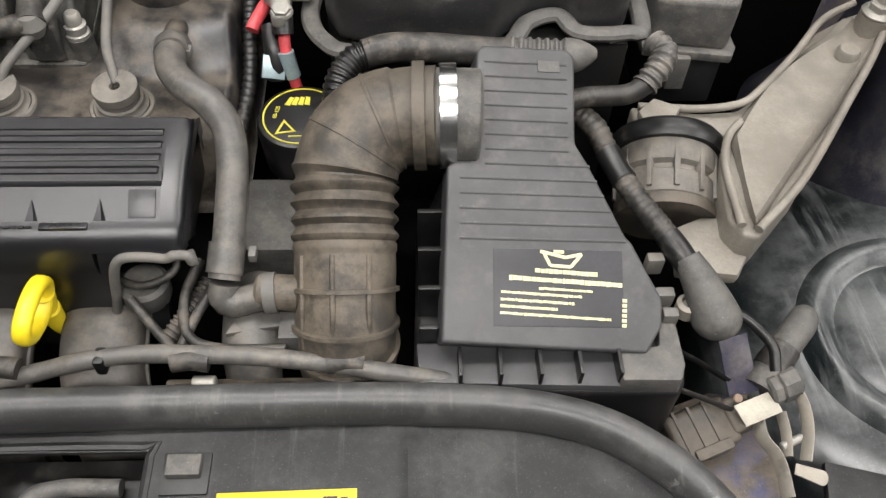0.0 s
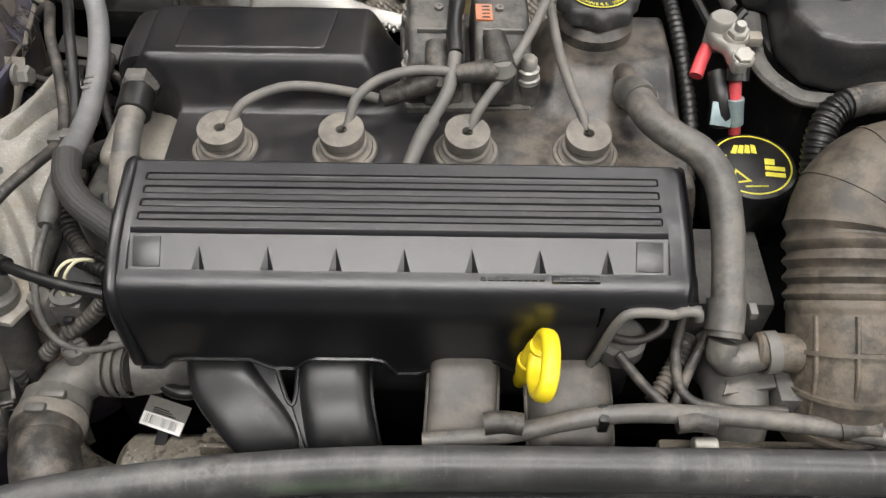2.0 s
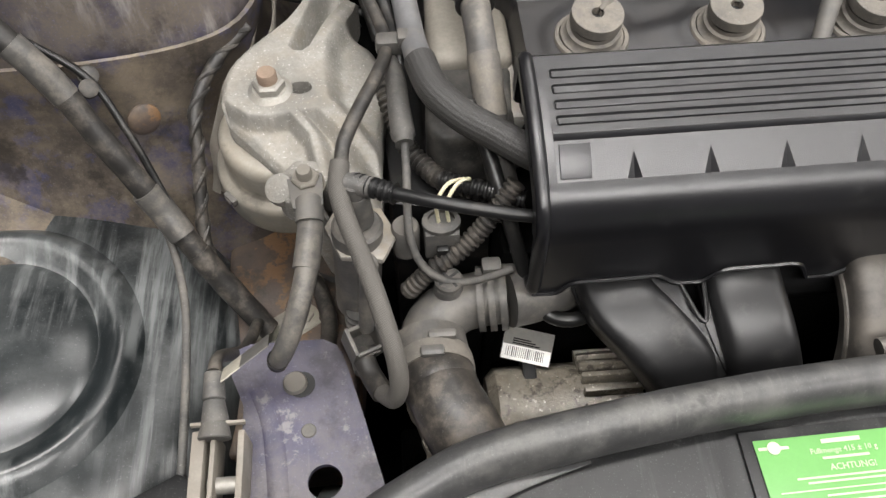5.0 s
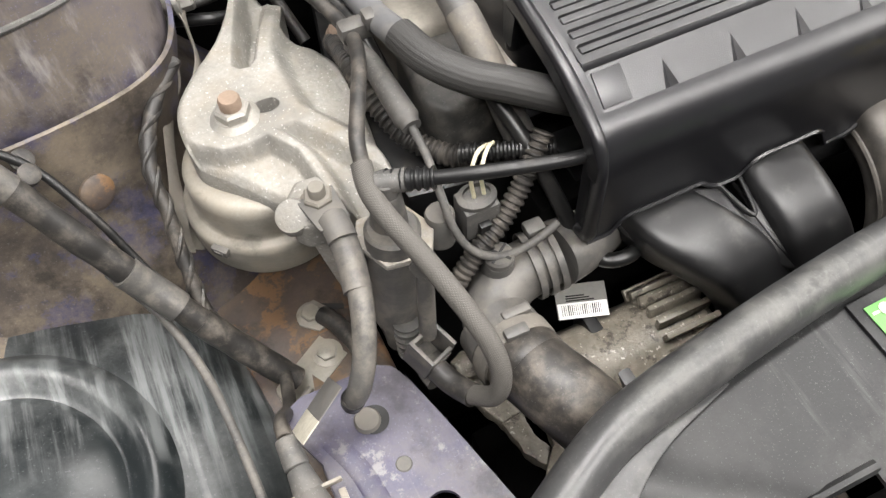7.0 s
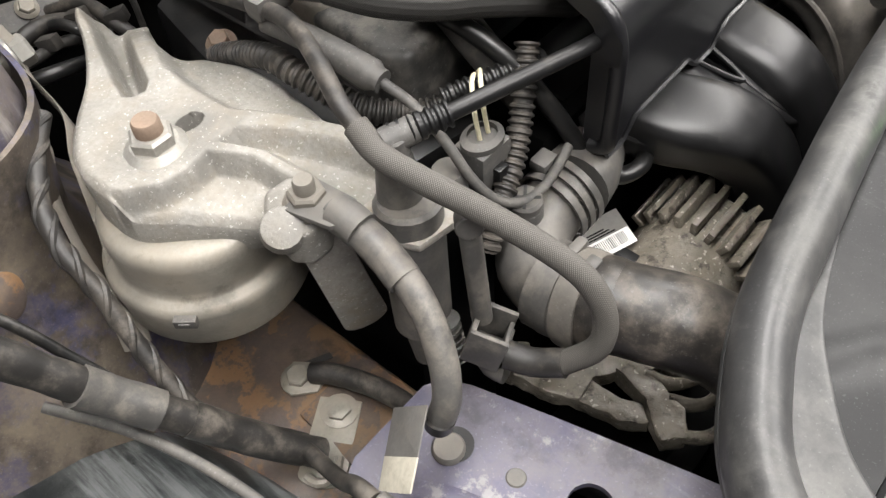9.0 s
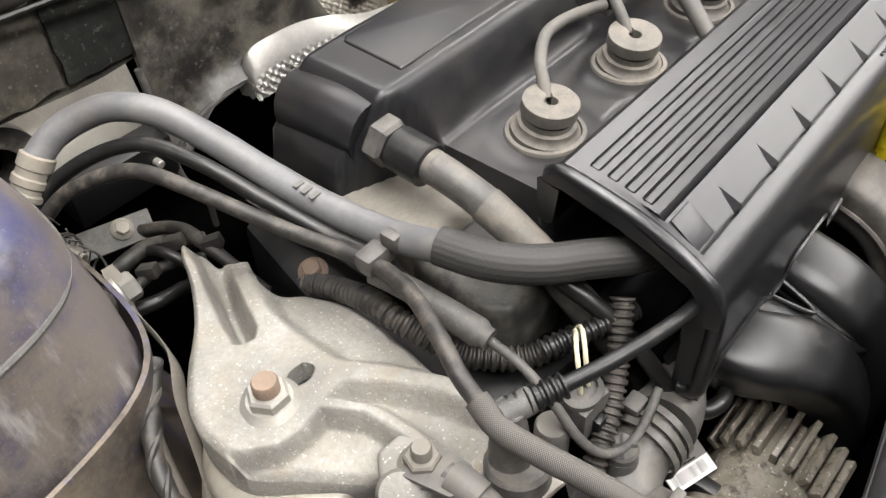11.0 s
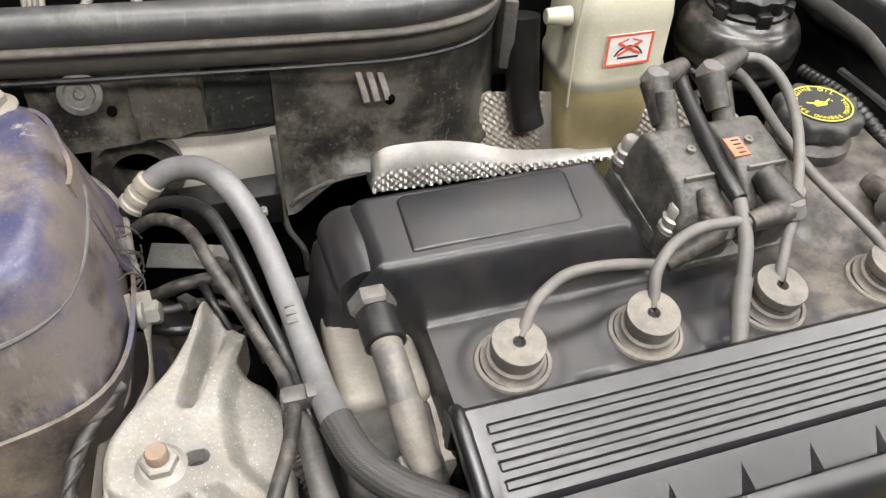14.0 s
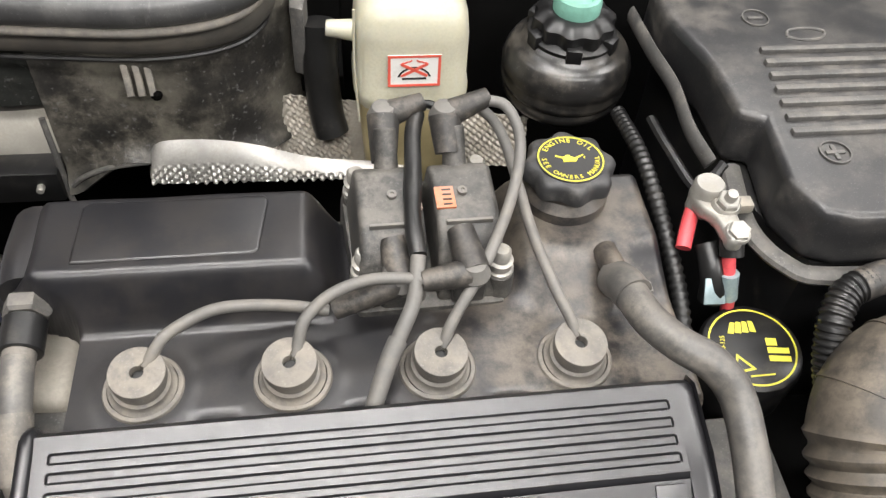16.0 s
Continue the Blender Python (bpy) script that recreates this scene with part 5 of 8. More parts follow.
SHELF = [(-0.65, 0.508), (-0.638, 0.489), (-0.622, 0.464), (-0.609, 0.44), (-0.59, 0.43), (-0.59, 0.58), (-0.622, 0.6), (-0.634, 0.597), (-0.65, 0.558), (-0.652, 0.535)]
POCKET = [(-0.6665, 0.5485), (-0.6725, 0.5495), (-0.6765, 0.5545), (-0.6735, 0.566), (-0.665, 0.587), (-0.657, 0.607), (-0.647, 0.645), (-0.628, 0.628), (-0.6385, 0.604), (-0.6525, 0.574), (-0.661, 0.5525)]


def arm_height(x, y):
    z = 0.9765
    d, t = line_d(x, y, (-0.7, 0.552), (-0.652, 0.624))
    z += (0.016 * t * t - 0.008 * t) * (1 - ease(d - 0.006, 0.012)) * ease(y - 0.53, 0.03)
    d, t = line_d(x, y, (-0.657, 0.545), (-0.632, 0.606))
    z += (0.002 - 0.012 * t * t) * (1 - ease(d - 0.004, 0.008)) * ease(y - 0.53, 0.03)
    p = edge_d(x, y, POCKET)
    z -= (0.021 - 0.009 * ease(y - 0.595, 0.025)) * ease(p + 0.0005, 0.008)
    s = edge_d(x, y, SCOOP)
    z -= ease(s + 0.001, 0.006) * (0.011 + 0.25 * max(0.0, s) * 0.5)
    s = edge_d(x, y, TROUGH)
    z -= 0.011 * ease(s + 0.0015, 0.009) + 0.006 * ease(0.47 - y, 0.05) * ease(s, 0.006)
    s = edge_d(x, y, SHELF)
    z -= 0.013 * ease(s + 0.002, 0.013) + 0.16 * max(0.0, s - 0.01)
    z -= 0.012 * ease(0.5 - y, 0.07)
    hx, hy = (x + 0.6675) / 0.0062, (y - 0.5145) / 0.004
    z -= 0.018 * ease(1.25 - math.hypot(hx, hy), 0.4)
    return z + 0.0004 * noise.noise(Vector((x * 160, y * 160, 0))) + 0.0006 * noise.noise(Vector((x * 50, y * 50, 3)))


def casting():
    out = spline([(x, y, 0) for x, y in ARM + [ARM[0]]], 0.0018)[:-1]
    c = Vector((-0.663, 0.515, 0))
    bm = bmesh.new()
    rings = 84
    rows = []
    for r in range(1, rings + 1):
        s = r / rings
        s = 1 - (1 - s) ** 1.15
        row = []
        for p in out:
            q = c + (p - c) * s
            e = (p - c).length * (1 - s)
            z = arm_height(q.x, q.y) - 0.004 * max(0.0, 1 - e / 0.005) ** 2
            row.append(bm.verts.new((q.x, q.y, z)))
        rows.append(row)
    for dz, k in ((0.01, 1.0), (0.018, 0.995), (0.02, 0.96)):
        row = []
        for p in out:
            q = c + (p - c) * k
            row.append(bm.verts.new((q.x, q.y, min(arm_height(p.x, p.y) - 0.005, 0.957 - dz))))
        rows.append(row)
    mid = bm.verts.new((c.x, c.y, arm_height(c.x, c.y)))
    n = len(out)
    for j in range(n):
        bm.faces.new((mid, rows[0][j], rows[0][(j + 1) % n]))
    for a, b in zip(rows, rows[1:]):
        for j in range(n):
            q = (j + 1) % n
            bm.faces.new((a[j], b[j], b[q], a[q]))
    bm.faces.new(rows[-1])
    return bm


part("arm", casting(), M_ALU, mount, angle=50)
# Black oval set in the dent as the slot's shade.
part("slot_hole_shade", lathe([(0.0048, 0.955), (0.0048, 0.9655), (0, 0.9655)], 24, Matrix.Translation((-0.6675, 0.5145, 0)), 1.35, 0.85), M_INK_SHADE, mount)
part("nut", hexnut((-0.6865, 0.514, 0.975), (0, 0, 1), 0.0105, 0.0105, 0.0145), M_STEEL, mount, "zinc flange nut")
part("stud", lathe([(0.0064, 0.985), (0.0064, 0.9912), (0.0055, 0.9925), (0, 0.9925)], 18, Matrix.Translation((-0.6865, 0.514, 0))), M_RUST, mount, "rusty stud end")
part("ear", xf(prism([(-0.0145, -0.008), (-0.009, -0.0145), (0.002, -0.016), (0.011, -0.008), (0.014, 0.016), (-0.004, 0.018), (-0.0125, 0.008)], -0.022, 0.0, 0.0055, 4), Matrix.Translation((-0.667, 0.445, 0.968))), M_ALU, mount)
part("ear_bolt", hexnut((-0.6635, 0.4415, 0.968), (0, 0, 1), 0.0085, 0.009, 0.0115, 0.0048, 12), M_ALUT, mount)
part("ear_lobe", lathe([(0.0, -0.011), (0.006, -0.0095), (0.0095, -0.004), (0.0105, 0.003), (0.009, 0.009), (0.0, 0.0115)], 28, pose(-0.6775, 0.4435, 0.9615, 25, -20, 0)), M_ALU, mount)
can = part("canister", lathe([(0.03, 0.948), (0.0385, 0.9475), (0.042, 0.946), (0.044, 0.9425), (0.0443, 0.938), (0.0438, 0.924), (0.0442, 0.9205), (0.0455, 0.919), (0.0488, 0.9178), (0.0508, 0.9155), (0.0512, 0.912), (0.05, 0.893), (0.0475, 0.888), (0.038, 0.884)], 72, Matrix.Translation((-0.683, 0.5105, 0))), M_CAN, mount, "dusty round steel canister")
part("notch", merge(xf(box(-0.0055, 0.0055, -0.0035, 0.001, -0.0028, 0.0028, 0.0008), pose(-0.7215, 0.4775, 0.9135, 0, 0, -50)), xf(box(-0.003, 0.003, -0.0042, -0.003, -0.0014, 0.0014, 0.0003), pose(-0.7215, 0.4775, 0.9135, 0, 0, -50))), M_GREYP, can)
part("top_boss", lathe([(0.013, 0.94), (0.013, 0.957), (0.01, 0.962)], 24, Matrix.Translation((-0.69, 0.5, 0))), M_CAN, can)


def plate_between(a, b, across, w0, w1, d, rnd):
    """A flat strap from a to b, across its width, with a rounded far end."""
    a, b, c = Vector(a), Vector(b), Vector(across).normalized()
    n = (b - a).normalized()
    c = (c - n * c.dot(n)).normalized()
    u = c.cross(n)
    L = (b - a).length
    poly = [(-w0 / 2, 0), (w0 / 2, 0), (w1 / 2, L - rnd)] + [(w1 / 2 * math.cos(math.pi * k / 10), L - rnd + rnd * math.sin(math.pi * k / 10)) for k in range(1, 10)] + [(-w1 / 2, L - rnd)]
    m = Matrix(((c.x, n.x, u.x, a.x), (c.y, n.y, u.y, a.y), (c.z, n.z, u.z, a.z), (0, 0, 0, 1)))
    return xf(prism(poly, -d / 2, d / 2, min(0.0007, d / 3)), m)


part("tongue", plate_between((-0.6665, 0.4385, 0.957), (-0.6475, 0.4405, 0.858), (0.91, -0.41, 0), 0.021, 0.025, 0.003, 0.009), M_ALUD, mount, "pale steel tongue plate")

# bracket behind the mount on the wing
brk = thing("wing_bracket", "bent steel bracket bolted to the inner wing", "bracket")
for dx in (0, 0.012):
    part("strip", tube([(-0.7 + dx, 0.64, 0.985), (-0.702 + dx, 0.62, 0.962), (-0.708 + dx * 1.3, 0.592, 0.95), (-0.722 + dx * 1.4, 0.57, 0.94), (-0.735 + dx * 1.0, 0.53, 0.915), (-0.742 + dx * 0.4, 0.51, 0.88)], 0.005, 8, sec=lambda a: (0.22 * math.cos(a), math.sin(a)), ref=(0, 0.6, 0.8)), M_BEIGE, brk)
part("bolt", xf(merge(lathe([(0.0115, 0), (0.0115, 0.003), (0.0085, 0.004)], 20), lathe([(0.0085, 0.003), (0.0085, 0.011), (0.007, 0.0125), (0, 0.0125)], 6)), aim((-0.692, 0.634, 0.97), (1, -0.1, 0.1))), M_STEEL, brk)
part("spacer", rod((-0.715, 0.636, 0.968), (-0.692, 0.634, 0.97), 0.008), M_BEIGE, brk)

# ---- rail and blue beam in front of the mount ----
beam = thing("chassis_beam", "scuffed blue painted chassis beam with a round hole", "chassis beam")


def beam_top():
    poly = [(-0.712, 0.22), (-0.612, 0.22), (-0.629, 0.287), (-0.64, 0.33), (-0.65, 0.366), (-0.656, 0.379), (-0.665, 0.384), (-0.69, 0.384), (-0.712, 0.384), (-0.723, 0.379), (-0.723, 0.362), (-0.714, 0.34)]
    bm = bmesh.new()
    hole = [(-0.6635 + 0.0105 * math.cos(2 * math.pi * k / 24), 0.289 + 0.0105 * math.sin(2 * math.pi * k / 24)) for k in range(24)]
    vo = [bm.verts.new((x, y, 0.878)) for x, y in poly]
    vh = [bm.verts.new((x, y, 0.878)) for x, y in hole]
    eo = [bm.edges.new((vo[i], vo[(i + 1) % len(vo)])) for i in range(len(vo))]
    eh = [bm.edges.new((vh[i], vh[(i + 1) % len(vh)])) for i in range(len(vh))]
    bmesh.ops.triangle_fill(bm, use_beauty=True, use_dissolve=False, edges=eo + eh)
    kill = [f for f in bm.faces if (f.calc_center_median().xy - Vector((-0.6635, 0.289))).length < 0.0102]
    bmesh.ops.delete(bm, geom=kill, context="FACES_ONLY")
    r = bmesh.ops.extrude_face_region(bm, geom=bm.faces[:])
    for v in r["geom"]:
        if isinstance(v, bmesh.types.BMVert):
            v.co.z -= 0.004
    return bm


part("top_plate", beam_top(), M_BLUE, beam)
part("side_plate", xf(prism([(0, 0), (0.17, 0), (0.17, -0.06), (0, -0.06)], 0, 0.003, 0.001), Matrix.Translation((-0.653, 0.376, 0.876)) @ pose(0, 0, 0, 90, 0, -76)), M_BLUE, beam)
part("side_plate", box(-0.715, -0.711, 0.22, 0.365, 0.82, 0.876, 0.001), M_BLUE, beam)
part("fold", tube([(-0.706, 0.352, 0.8775), (-0.696, 0.325, 0.878), (-0.69, 0.27, 0.878), (-0.688, 0.222, 0.878)], 0.004, 10, sec=lambda a: (1.6 * math.cos(a), 0.3 * math.sin(a)), ref=(0, 0, 1)), M_BLUE, beam)
# Black disc on the plate stands for the bolt hole's shade.
part("bolt_hole_shade", lathe([(0.0088, 0.8782), (0.0088, 0.8789), (0, 0.8789)], 24, Matrix.Translation((-0.6785, 0.3525, 0))), M_INK_SHADE, beam)
part("hole_bolt", lathe([(0.0078, 0.878), (0.0078, 0.8805), (0.0068, 0.882), (0, 0.882)], 24, Matrix.Translation((-0.6822, 0.3532, 0))), M_LGREY, beam)
part("weld_spot", lathe([(0.0048, 0.878), (0.0042, 0.8788), (0, 0.8788)], 16, Matrix.Translation((-0.6735, 0.3215, 0))), M_LGREY, beam)
# Black disc below the cut-out paints its inner shade.
part("beam_hole_shade", lathe([(0.0095, 0.84), (0.0095, 0.842), (0, 0.842)], 20, Matrix.Translation((-0.6635, 0.289, 0))), M_INK_SHADE, beam)
lower = thing("chassis_rail", "rusty dirty chassis rail under the engine mount", "chassis rail")
part("rail", prism([(-0.745, 0.33), (-0.652, 0.33), (-0.6465, 0.4), (-0.648, 0.58), (-0.745, 0.58)], 0.74, 0.8185, 0.006, 3), M_RAIL, lower)
part("step", prism([(-0.705, 0.375), (-0.661, 0.375), (-0.663, 0.45), (-0.7, 0.45)], 0.8175, 0.8215, 0.002), M_RAIL, lower)
part("bolt", hexnut((-0.6845, 0.4665, 0.82), (0, 0, 1), 0.0072, 0.006, 0.0105), M_CAN, lower)
part("bolt", hexnut((-0.685, 0.433, 0.8225), (0, 0, 1), 0.0072, 0.005, 0.0105), M_CAN, lower)
# Black sliver on the rail in place of a shaded slot.
part("slot", prism([(-0.676, 0.468), (-0.662, 0.462), (-0.661, 0.466), (-0.675, 0.473)], 0.8183, 0.819, 0.0), M_INK_SHADE, lower)
clc = thing("earth_lead", "dusty earth lead with a crimped lug on the rail", "cable")
part("lug", prism([(-0.695, 0.462), (-0.691, 0.475), (-0.679, 0.477), (-0.671, 0.466), (-0.67, 0.455), (-0.684, 0.452)], 0.8188, 0.8212, 0.0008), M_CAN, clc)
part("cable", tube([(-0.678, 0.461, 0.8245), (-0.672, 0.448, 0.828), (-0.667, 0.43, 0.832), (-0.665, 0.41, 0.838), (-0.668, 0.388, 0.85), (-0.675, 0.37, 0.866)], 0.0056, 12, wob=0.05, taper=lambda f: 1.15 - 0.2 * f), M_RUB, clc)

# ---- lamp housings ----
def lamp_housing(cx, s, label):
    t = thing("lamp_housing", label, "lamp housing", "lamp housings")
    m = Matrix.Translation((cx, 0.392, 0.85)) @ pose(0, 0, 0, -4, s * 10, 0)
    for name, prof in (("centre_cap", [(0.0, 0.03), (0.03, 0.03), (0.06, 0.028), (0.067, 0.0235)]),
                       ("ridge_ring", [(0.0665, 0.0235), (0.07, 0.0255), (0.075, 0.03), (0.08, 0.0335), (0.085, 0.0325), (0.09, 0.028), (0.0965, 0.021)]),
                       ("shell", [(0.096, 0.021), (0.11, 0.0205), (0.13, 0.018), (0.155, 0.005), (0.172, -0.02), (0.18, -0.07), (0.18, -0.12)])):
        bm = lathe(prof, 64)
        for v in bm.verts:
            r = math.hypot(v.co.x, v.co.y)
            v.co.y *= 1.1 + (0.3 * max(0.0, min(1.0, (r - 0.1) / 0.05)) if v.co.y > 0 else 0.0)
            v.co.z += 0.003 * noise.noise(v.co * 12)
        part(name, xf(bm, m), M_LAMP, t, angle=60)
    return t


lamp_housing(-0.888, 1, "dark glossy plastic headlamp housing with a round ridge")
lamp_housing(0.388, -1, "dark glossy plastic headlamp housing with a round ridge")
# front corner cover plates
solid("corner_cover", prism([(-0.79, 0.2), (-0.725, 0.2), (-0.735, 0.292), (-0.75, 0.3), (-0.8, 0.275), (-0.86, 0.25), (-0.88, 0.2)], 0.875, 0.883, 0.003), M_SLAM, "grey plastic corner cover beside the headlamp", "cover")
solid("corner_cover", prism([(0.25, 0.18), (0.38, 0.18), (0.4, 0.24), (0.3, 0.275), (0.262, 0.285), (0.255, 0.25)], 0.875, 0.883, 0.003), M_SLAM, "grey plastic corner cover beside the headlamp", "cover")

# ---- bonnet latch bracket ----
latch = thing("bonnet_catch", "dusty metal bonnet catch with a cable end", "catch")
part("plate", box(-0.739, -0.731, 0.24, 0.318, 0.876, 0.9, 0.0015), M_BEIGE, latch)
part("plate", box(-0.728, -0.725, 0.235, 0.318, 0.872, 0.899, 0.001), M_BEIGE, latch)
part("plate", box(-0.7115, -0.7075, 0.24, 0.316, 0.87, 0.902, 0.001), M_BEIGE, latch)
part("top_strap", xf(box(-0.016, 0.016, -0.001, 0.001, -0.004, 0.0, 0.0005), pose(-0.7235, 0.3205, 0.904)), M_BEIGE, latch)
part("pivot", rod((-0.73, 0.288, 0.888), (-0.708, 0.288, 0.888), 0.005), M_STEEL, latch)
part("cable_end", merge(rod((-0.7255, 0.321, 0.9), (-0.7265, 0.335, 0.903), 0.0085, 0.0065), rod((-0.7265, 0.335, 0.903), (-0.727, 0.352, 0.906), 0.007, 0.006)), M_GREYP, latch)
part("cable_end", rod((-0.7255, 0.312, 0.899), (-0.7255, 0.322, 0.901), 0.01, 0.008), M_GREYP, latch)
strip = thing("tape_strip", "flat cream tape strip, dirt-grey at its root, on a cable", "tape")
part("root", plate_between((-0.6918, 0.3628, 0.9222), (-0.7092, 0.353, 0.916), (-0.007, 0.0161, -0.0202), 0.026, 0.0255, 0.0007, 0.0004), M_LGREY, strip, "dirt-grey root of the strip")
part("end", plate_between((-0.709, 0.3531, 0.9162), (-0.7208, 0.3465, 0.9118), (-0.007, 0.0161, -0.0202), 0.0255, 0.0245, 0.0009, 0.0004), M_TAPE, strip)

# ---- hoses, pipes and cables on the left ----
def hose(name, pts, r, material, label, category="hose", wraps=(), **kw):
    """A hose or conduit along its line; wraps are taped stretches, as fractions of it."""
    if not wraps:
        return solid(name, tube(pts, r, **kw), material, label, category)
    t = thing(name, label, category)
    part("sleeve", tube(pts, r, **kw), material, t)
    line = spline(pts, 0.004)
    for a, b, k, mm in wraps:
        q = line[int(a * (len(line) - 1)):int(b * (len(line) - 1)) + 1]
        if len(q) > 2:
            part("tape_wrap", tube([tuple(p) for p in q], r * k, 16, 0.004, wob=0.06), mm, t)
    return t


ac = thing("refrigerant_hose", "thick grey refrigerant hose ending in a dark woven sleeve", "hose")
part("hose", tube([(-0.674, 0.714, 1.012), (-0.662, 0.713, 1.02), (-0.648, 0.706, 1.027), (-0.634, 0.69, 1.034), (-0.621, 0.668, 1.033), (-0.61, 0.641, 1.022), (-0.602, 0.6, 1.01), (-0.597, 0.557, 1.005), (-0.594, 0.521, 1.008), (-0.591, 0.49, 1.016)], 0.0082, 18, wob=0.02), M_ACH, ac)
part("sleeve", tube([(-0.591, 0.492, 1.016), (-0.584, 0.468, 1.0155), (-0.57, 0.45, 1.013), (-0.552, 0.437, 1.01), (-0.53, 0.425, 1.003), (-0.505, 0.42, 0.99)], 0.0096, 96, 0.003, sec=lambda a: ((1 + 0.01 * math.cos(20 * a)) * math.cos(a), (1 + 0.01 * math.cos(20 * a)) * math.sin(a))), M_BRAIDK, ac, "dark finely woven sleeve")
fer = part("ferrule", lathe([(0.009, 0), (0.0102, 0.001), (0.0102, 0.004), (0.009, 0.005), (0.009, 0.008), (0.0102, 0.009), (0.0102, 0.013), (0.009, 0.014), (0.009, 0.018), (0.01, 0.019), (0.01, 0.026), (0.008, 0.027)], 24, aim((-0.69, 0.713, 0.994), (0.55, 0.02, 0.62))), M_CAN, ac, "crimped brassy metal ferrule")
part("stub", rod((-0.71, 0.712, 0.972), (-0.69, 0.713, 0.994), 0.006), M_BLACK, ac)
for k in range(3):
    part("print_bar", box(-0.6045 + 0.0002 * k, -0.598, 0.566 + 0.006 * k, 0.569 + 0.006 * k, 1.0135, 1.0142 + 0.0005 * k, 0.0003), M_LGREY, ac)

pipes = thing("fuel_line", "thin dark fuel line sheathed in grey braid, looping over the mount", "fuel line")
part("pipe", tube([(-0.69, 0.7, 0.985), (-0.676, 0.69, 1.0), (-0.66, 0.668, 1.014), (-0.65, 0.645, 1.022), (-0.642, 0.619, 1.02), (-0.631, 0.593, 1.011), (-0.621, 0.565, 1.004), (-0.612, 0.535, 1.001), (-0.611, 0.512, 1.004), (-0.617, 0.488, 1.009), (-0.627, 0.464, 1.01), (-0.637, 0.442, 1.006), (-0.64, 0.428, 1.0)], 0.0043, 12), M_RUB, pipes)
part("pipe", tube([(-0.69, 0.712, 0.982), (-0.672, 0.702, 1.002), (-0.652, 0.68, 1.019), (-0.637, 0.655, 1.027), (-0.627, 0.622, 1.023), (-0.617, 0.585, 1.01), (-0.608, 0.55, 1.0), (-0.603, 0.52, 0.998), (-0.6, 0.5, 0.98)], 0.0043, 12), M_RUBD, pipes)
part("braided_hose", tube([(-0.64, 0.43, 1.002), (-0.642, 0.416, 0.996), (-0.638, 0.398, 0.99), (-0.631, 0.379, 0.982), (-0.625, 0.361, 0.974), (-0.62, 0.344, 0.966), (-0.616, 0.33, 0.955), (-0.615, 0.321, 0.938), (-0.619, 0.32, 0.92), (-0.6265, 0.332, 0.9035)], 0.0056, 16, wob=0.03), M_BRAIDG, pipes, "grey braided hose")
part("end_sleeve", tube([(-0.626, 0.331, 0.904), (-0.632, 0.344, 0.899), (-0.637, 0.356, 0.9)], 0.0068, 14, wob=0.05), M_RUB, pipes)
cl = thing("hose_clip", "small grey plastic clip joining the pipes and the hose", "clip")
part("clip_body", box(-0.617, -0.594, 0.514, 0.526, 0.998, 1.01, 0.004), M_HOSE, cl)
part("tab", box(-0.603, -0.596, 0.51, 0.52, 1.008, 1.017, 0.0015), M_HOSE, cl)

gnd = thing("ground_cable", "thick grey earth cable bolted to the mount ear", "cable")
part("cable", tube([(-0.661, 0.43, 0.969), (-0.661, 0.412, 0.968), (-0.663, 0.39, 0.963), (-0.668, 0.372, 0.954), (-0.675, 0.358, 0.941), (-0.682, 0.351, 0.928), (-0.6865, 0.3515, 0.917)], 0.0062, 16, taper=lambda f: 1.12 - 0.12 * f), M_HOSE, gnd)
part("dark_end", rod((-0.6862, 0.3514, 0.919), (-0.688, 0.3518, 0.912), 0.0068, 0.0062, 16), M_RUBD, gnd)
part("shrink_sleeve", tube([(-0.6608, 0.424, 0.969), (-0.6615, 0.405, 0.967), (-0.6645, 0.386, 0.961)], 0.0078, 16), M_HOSE, gnd)
part("lug", merge(plate_between((-0.6645, 0.4455, 0.9718), (-0.6614, 0.4185, 0.974), (1, 0, 0), 0.0215, 0.018, 0.0026, 0.003), tube([(-0.6616, 0.426, 0.972), (-0.6612, 0.418, 0.972), (-0.6612, 0.412, 0.9705)], 0.0082, 16)), M_LGREY, gnd, "pale metal lug")

ev = thing("purge_pipe", "thin black plastic vacuum pipe running under the cover", "pipe")
part("pipe", tube([(-0.613, 0.4085, 0.999), (-0.605, 0.404, 1.001), (-0.588, 0.396, 1.004), (-0.562, 0.389, 1.003), (-0.536, 0.386, 0.999), (-0.52, 0.39, 0.995)], 0.0038, 12), M_BLACK, ev)
part("sleeve", tube([(-0.632, 0.419, 0.996), (-0.622, 0.413, 0.998), (-0.61, 0.4065, 1.0)], 0.0056, 14, rib=0.0006, pitch=0.004), M_BLACK, ev)
part("elbow", merge(rod((-0.638, 0.4195, 0.996), (-0.622, 0.414, 0.997), 0.0062), rod((-0.633, 0.418, 0.985), (-0.633, 0.418, 0.999), 0.007)), M_GREYP, ev)

purge = thing("purge_valve", "grey plastic purge valve with a side pipe", "valve")
part("neck", rod((-0.634, 0.416, 0.965), (-0.633, 0.418, 0.988), 0.0105, 0.008), M_HOSE, purge)
part("top_flange", prism([(-0.655, 0.418), (-0.648, 0.432), (-0.62, 0.43), (-0.611, 0.41), (-0.62, 0.392), (-0.645, 0.396)], 0.951, 0.956, 0.0015), M_ALUD, purge)
part("body", rod((-0.64, 0.405, 0.885), (-0.634, 0.412, 0.966), 0.0145, 0.0155, 24, 0.002), M_HOSE, purge)
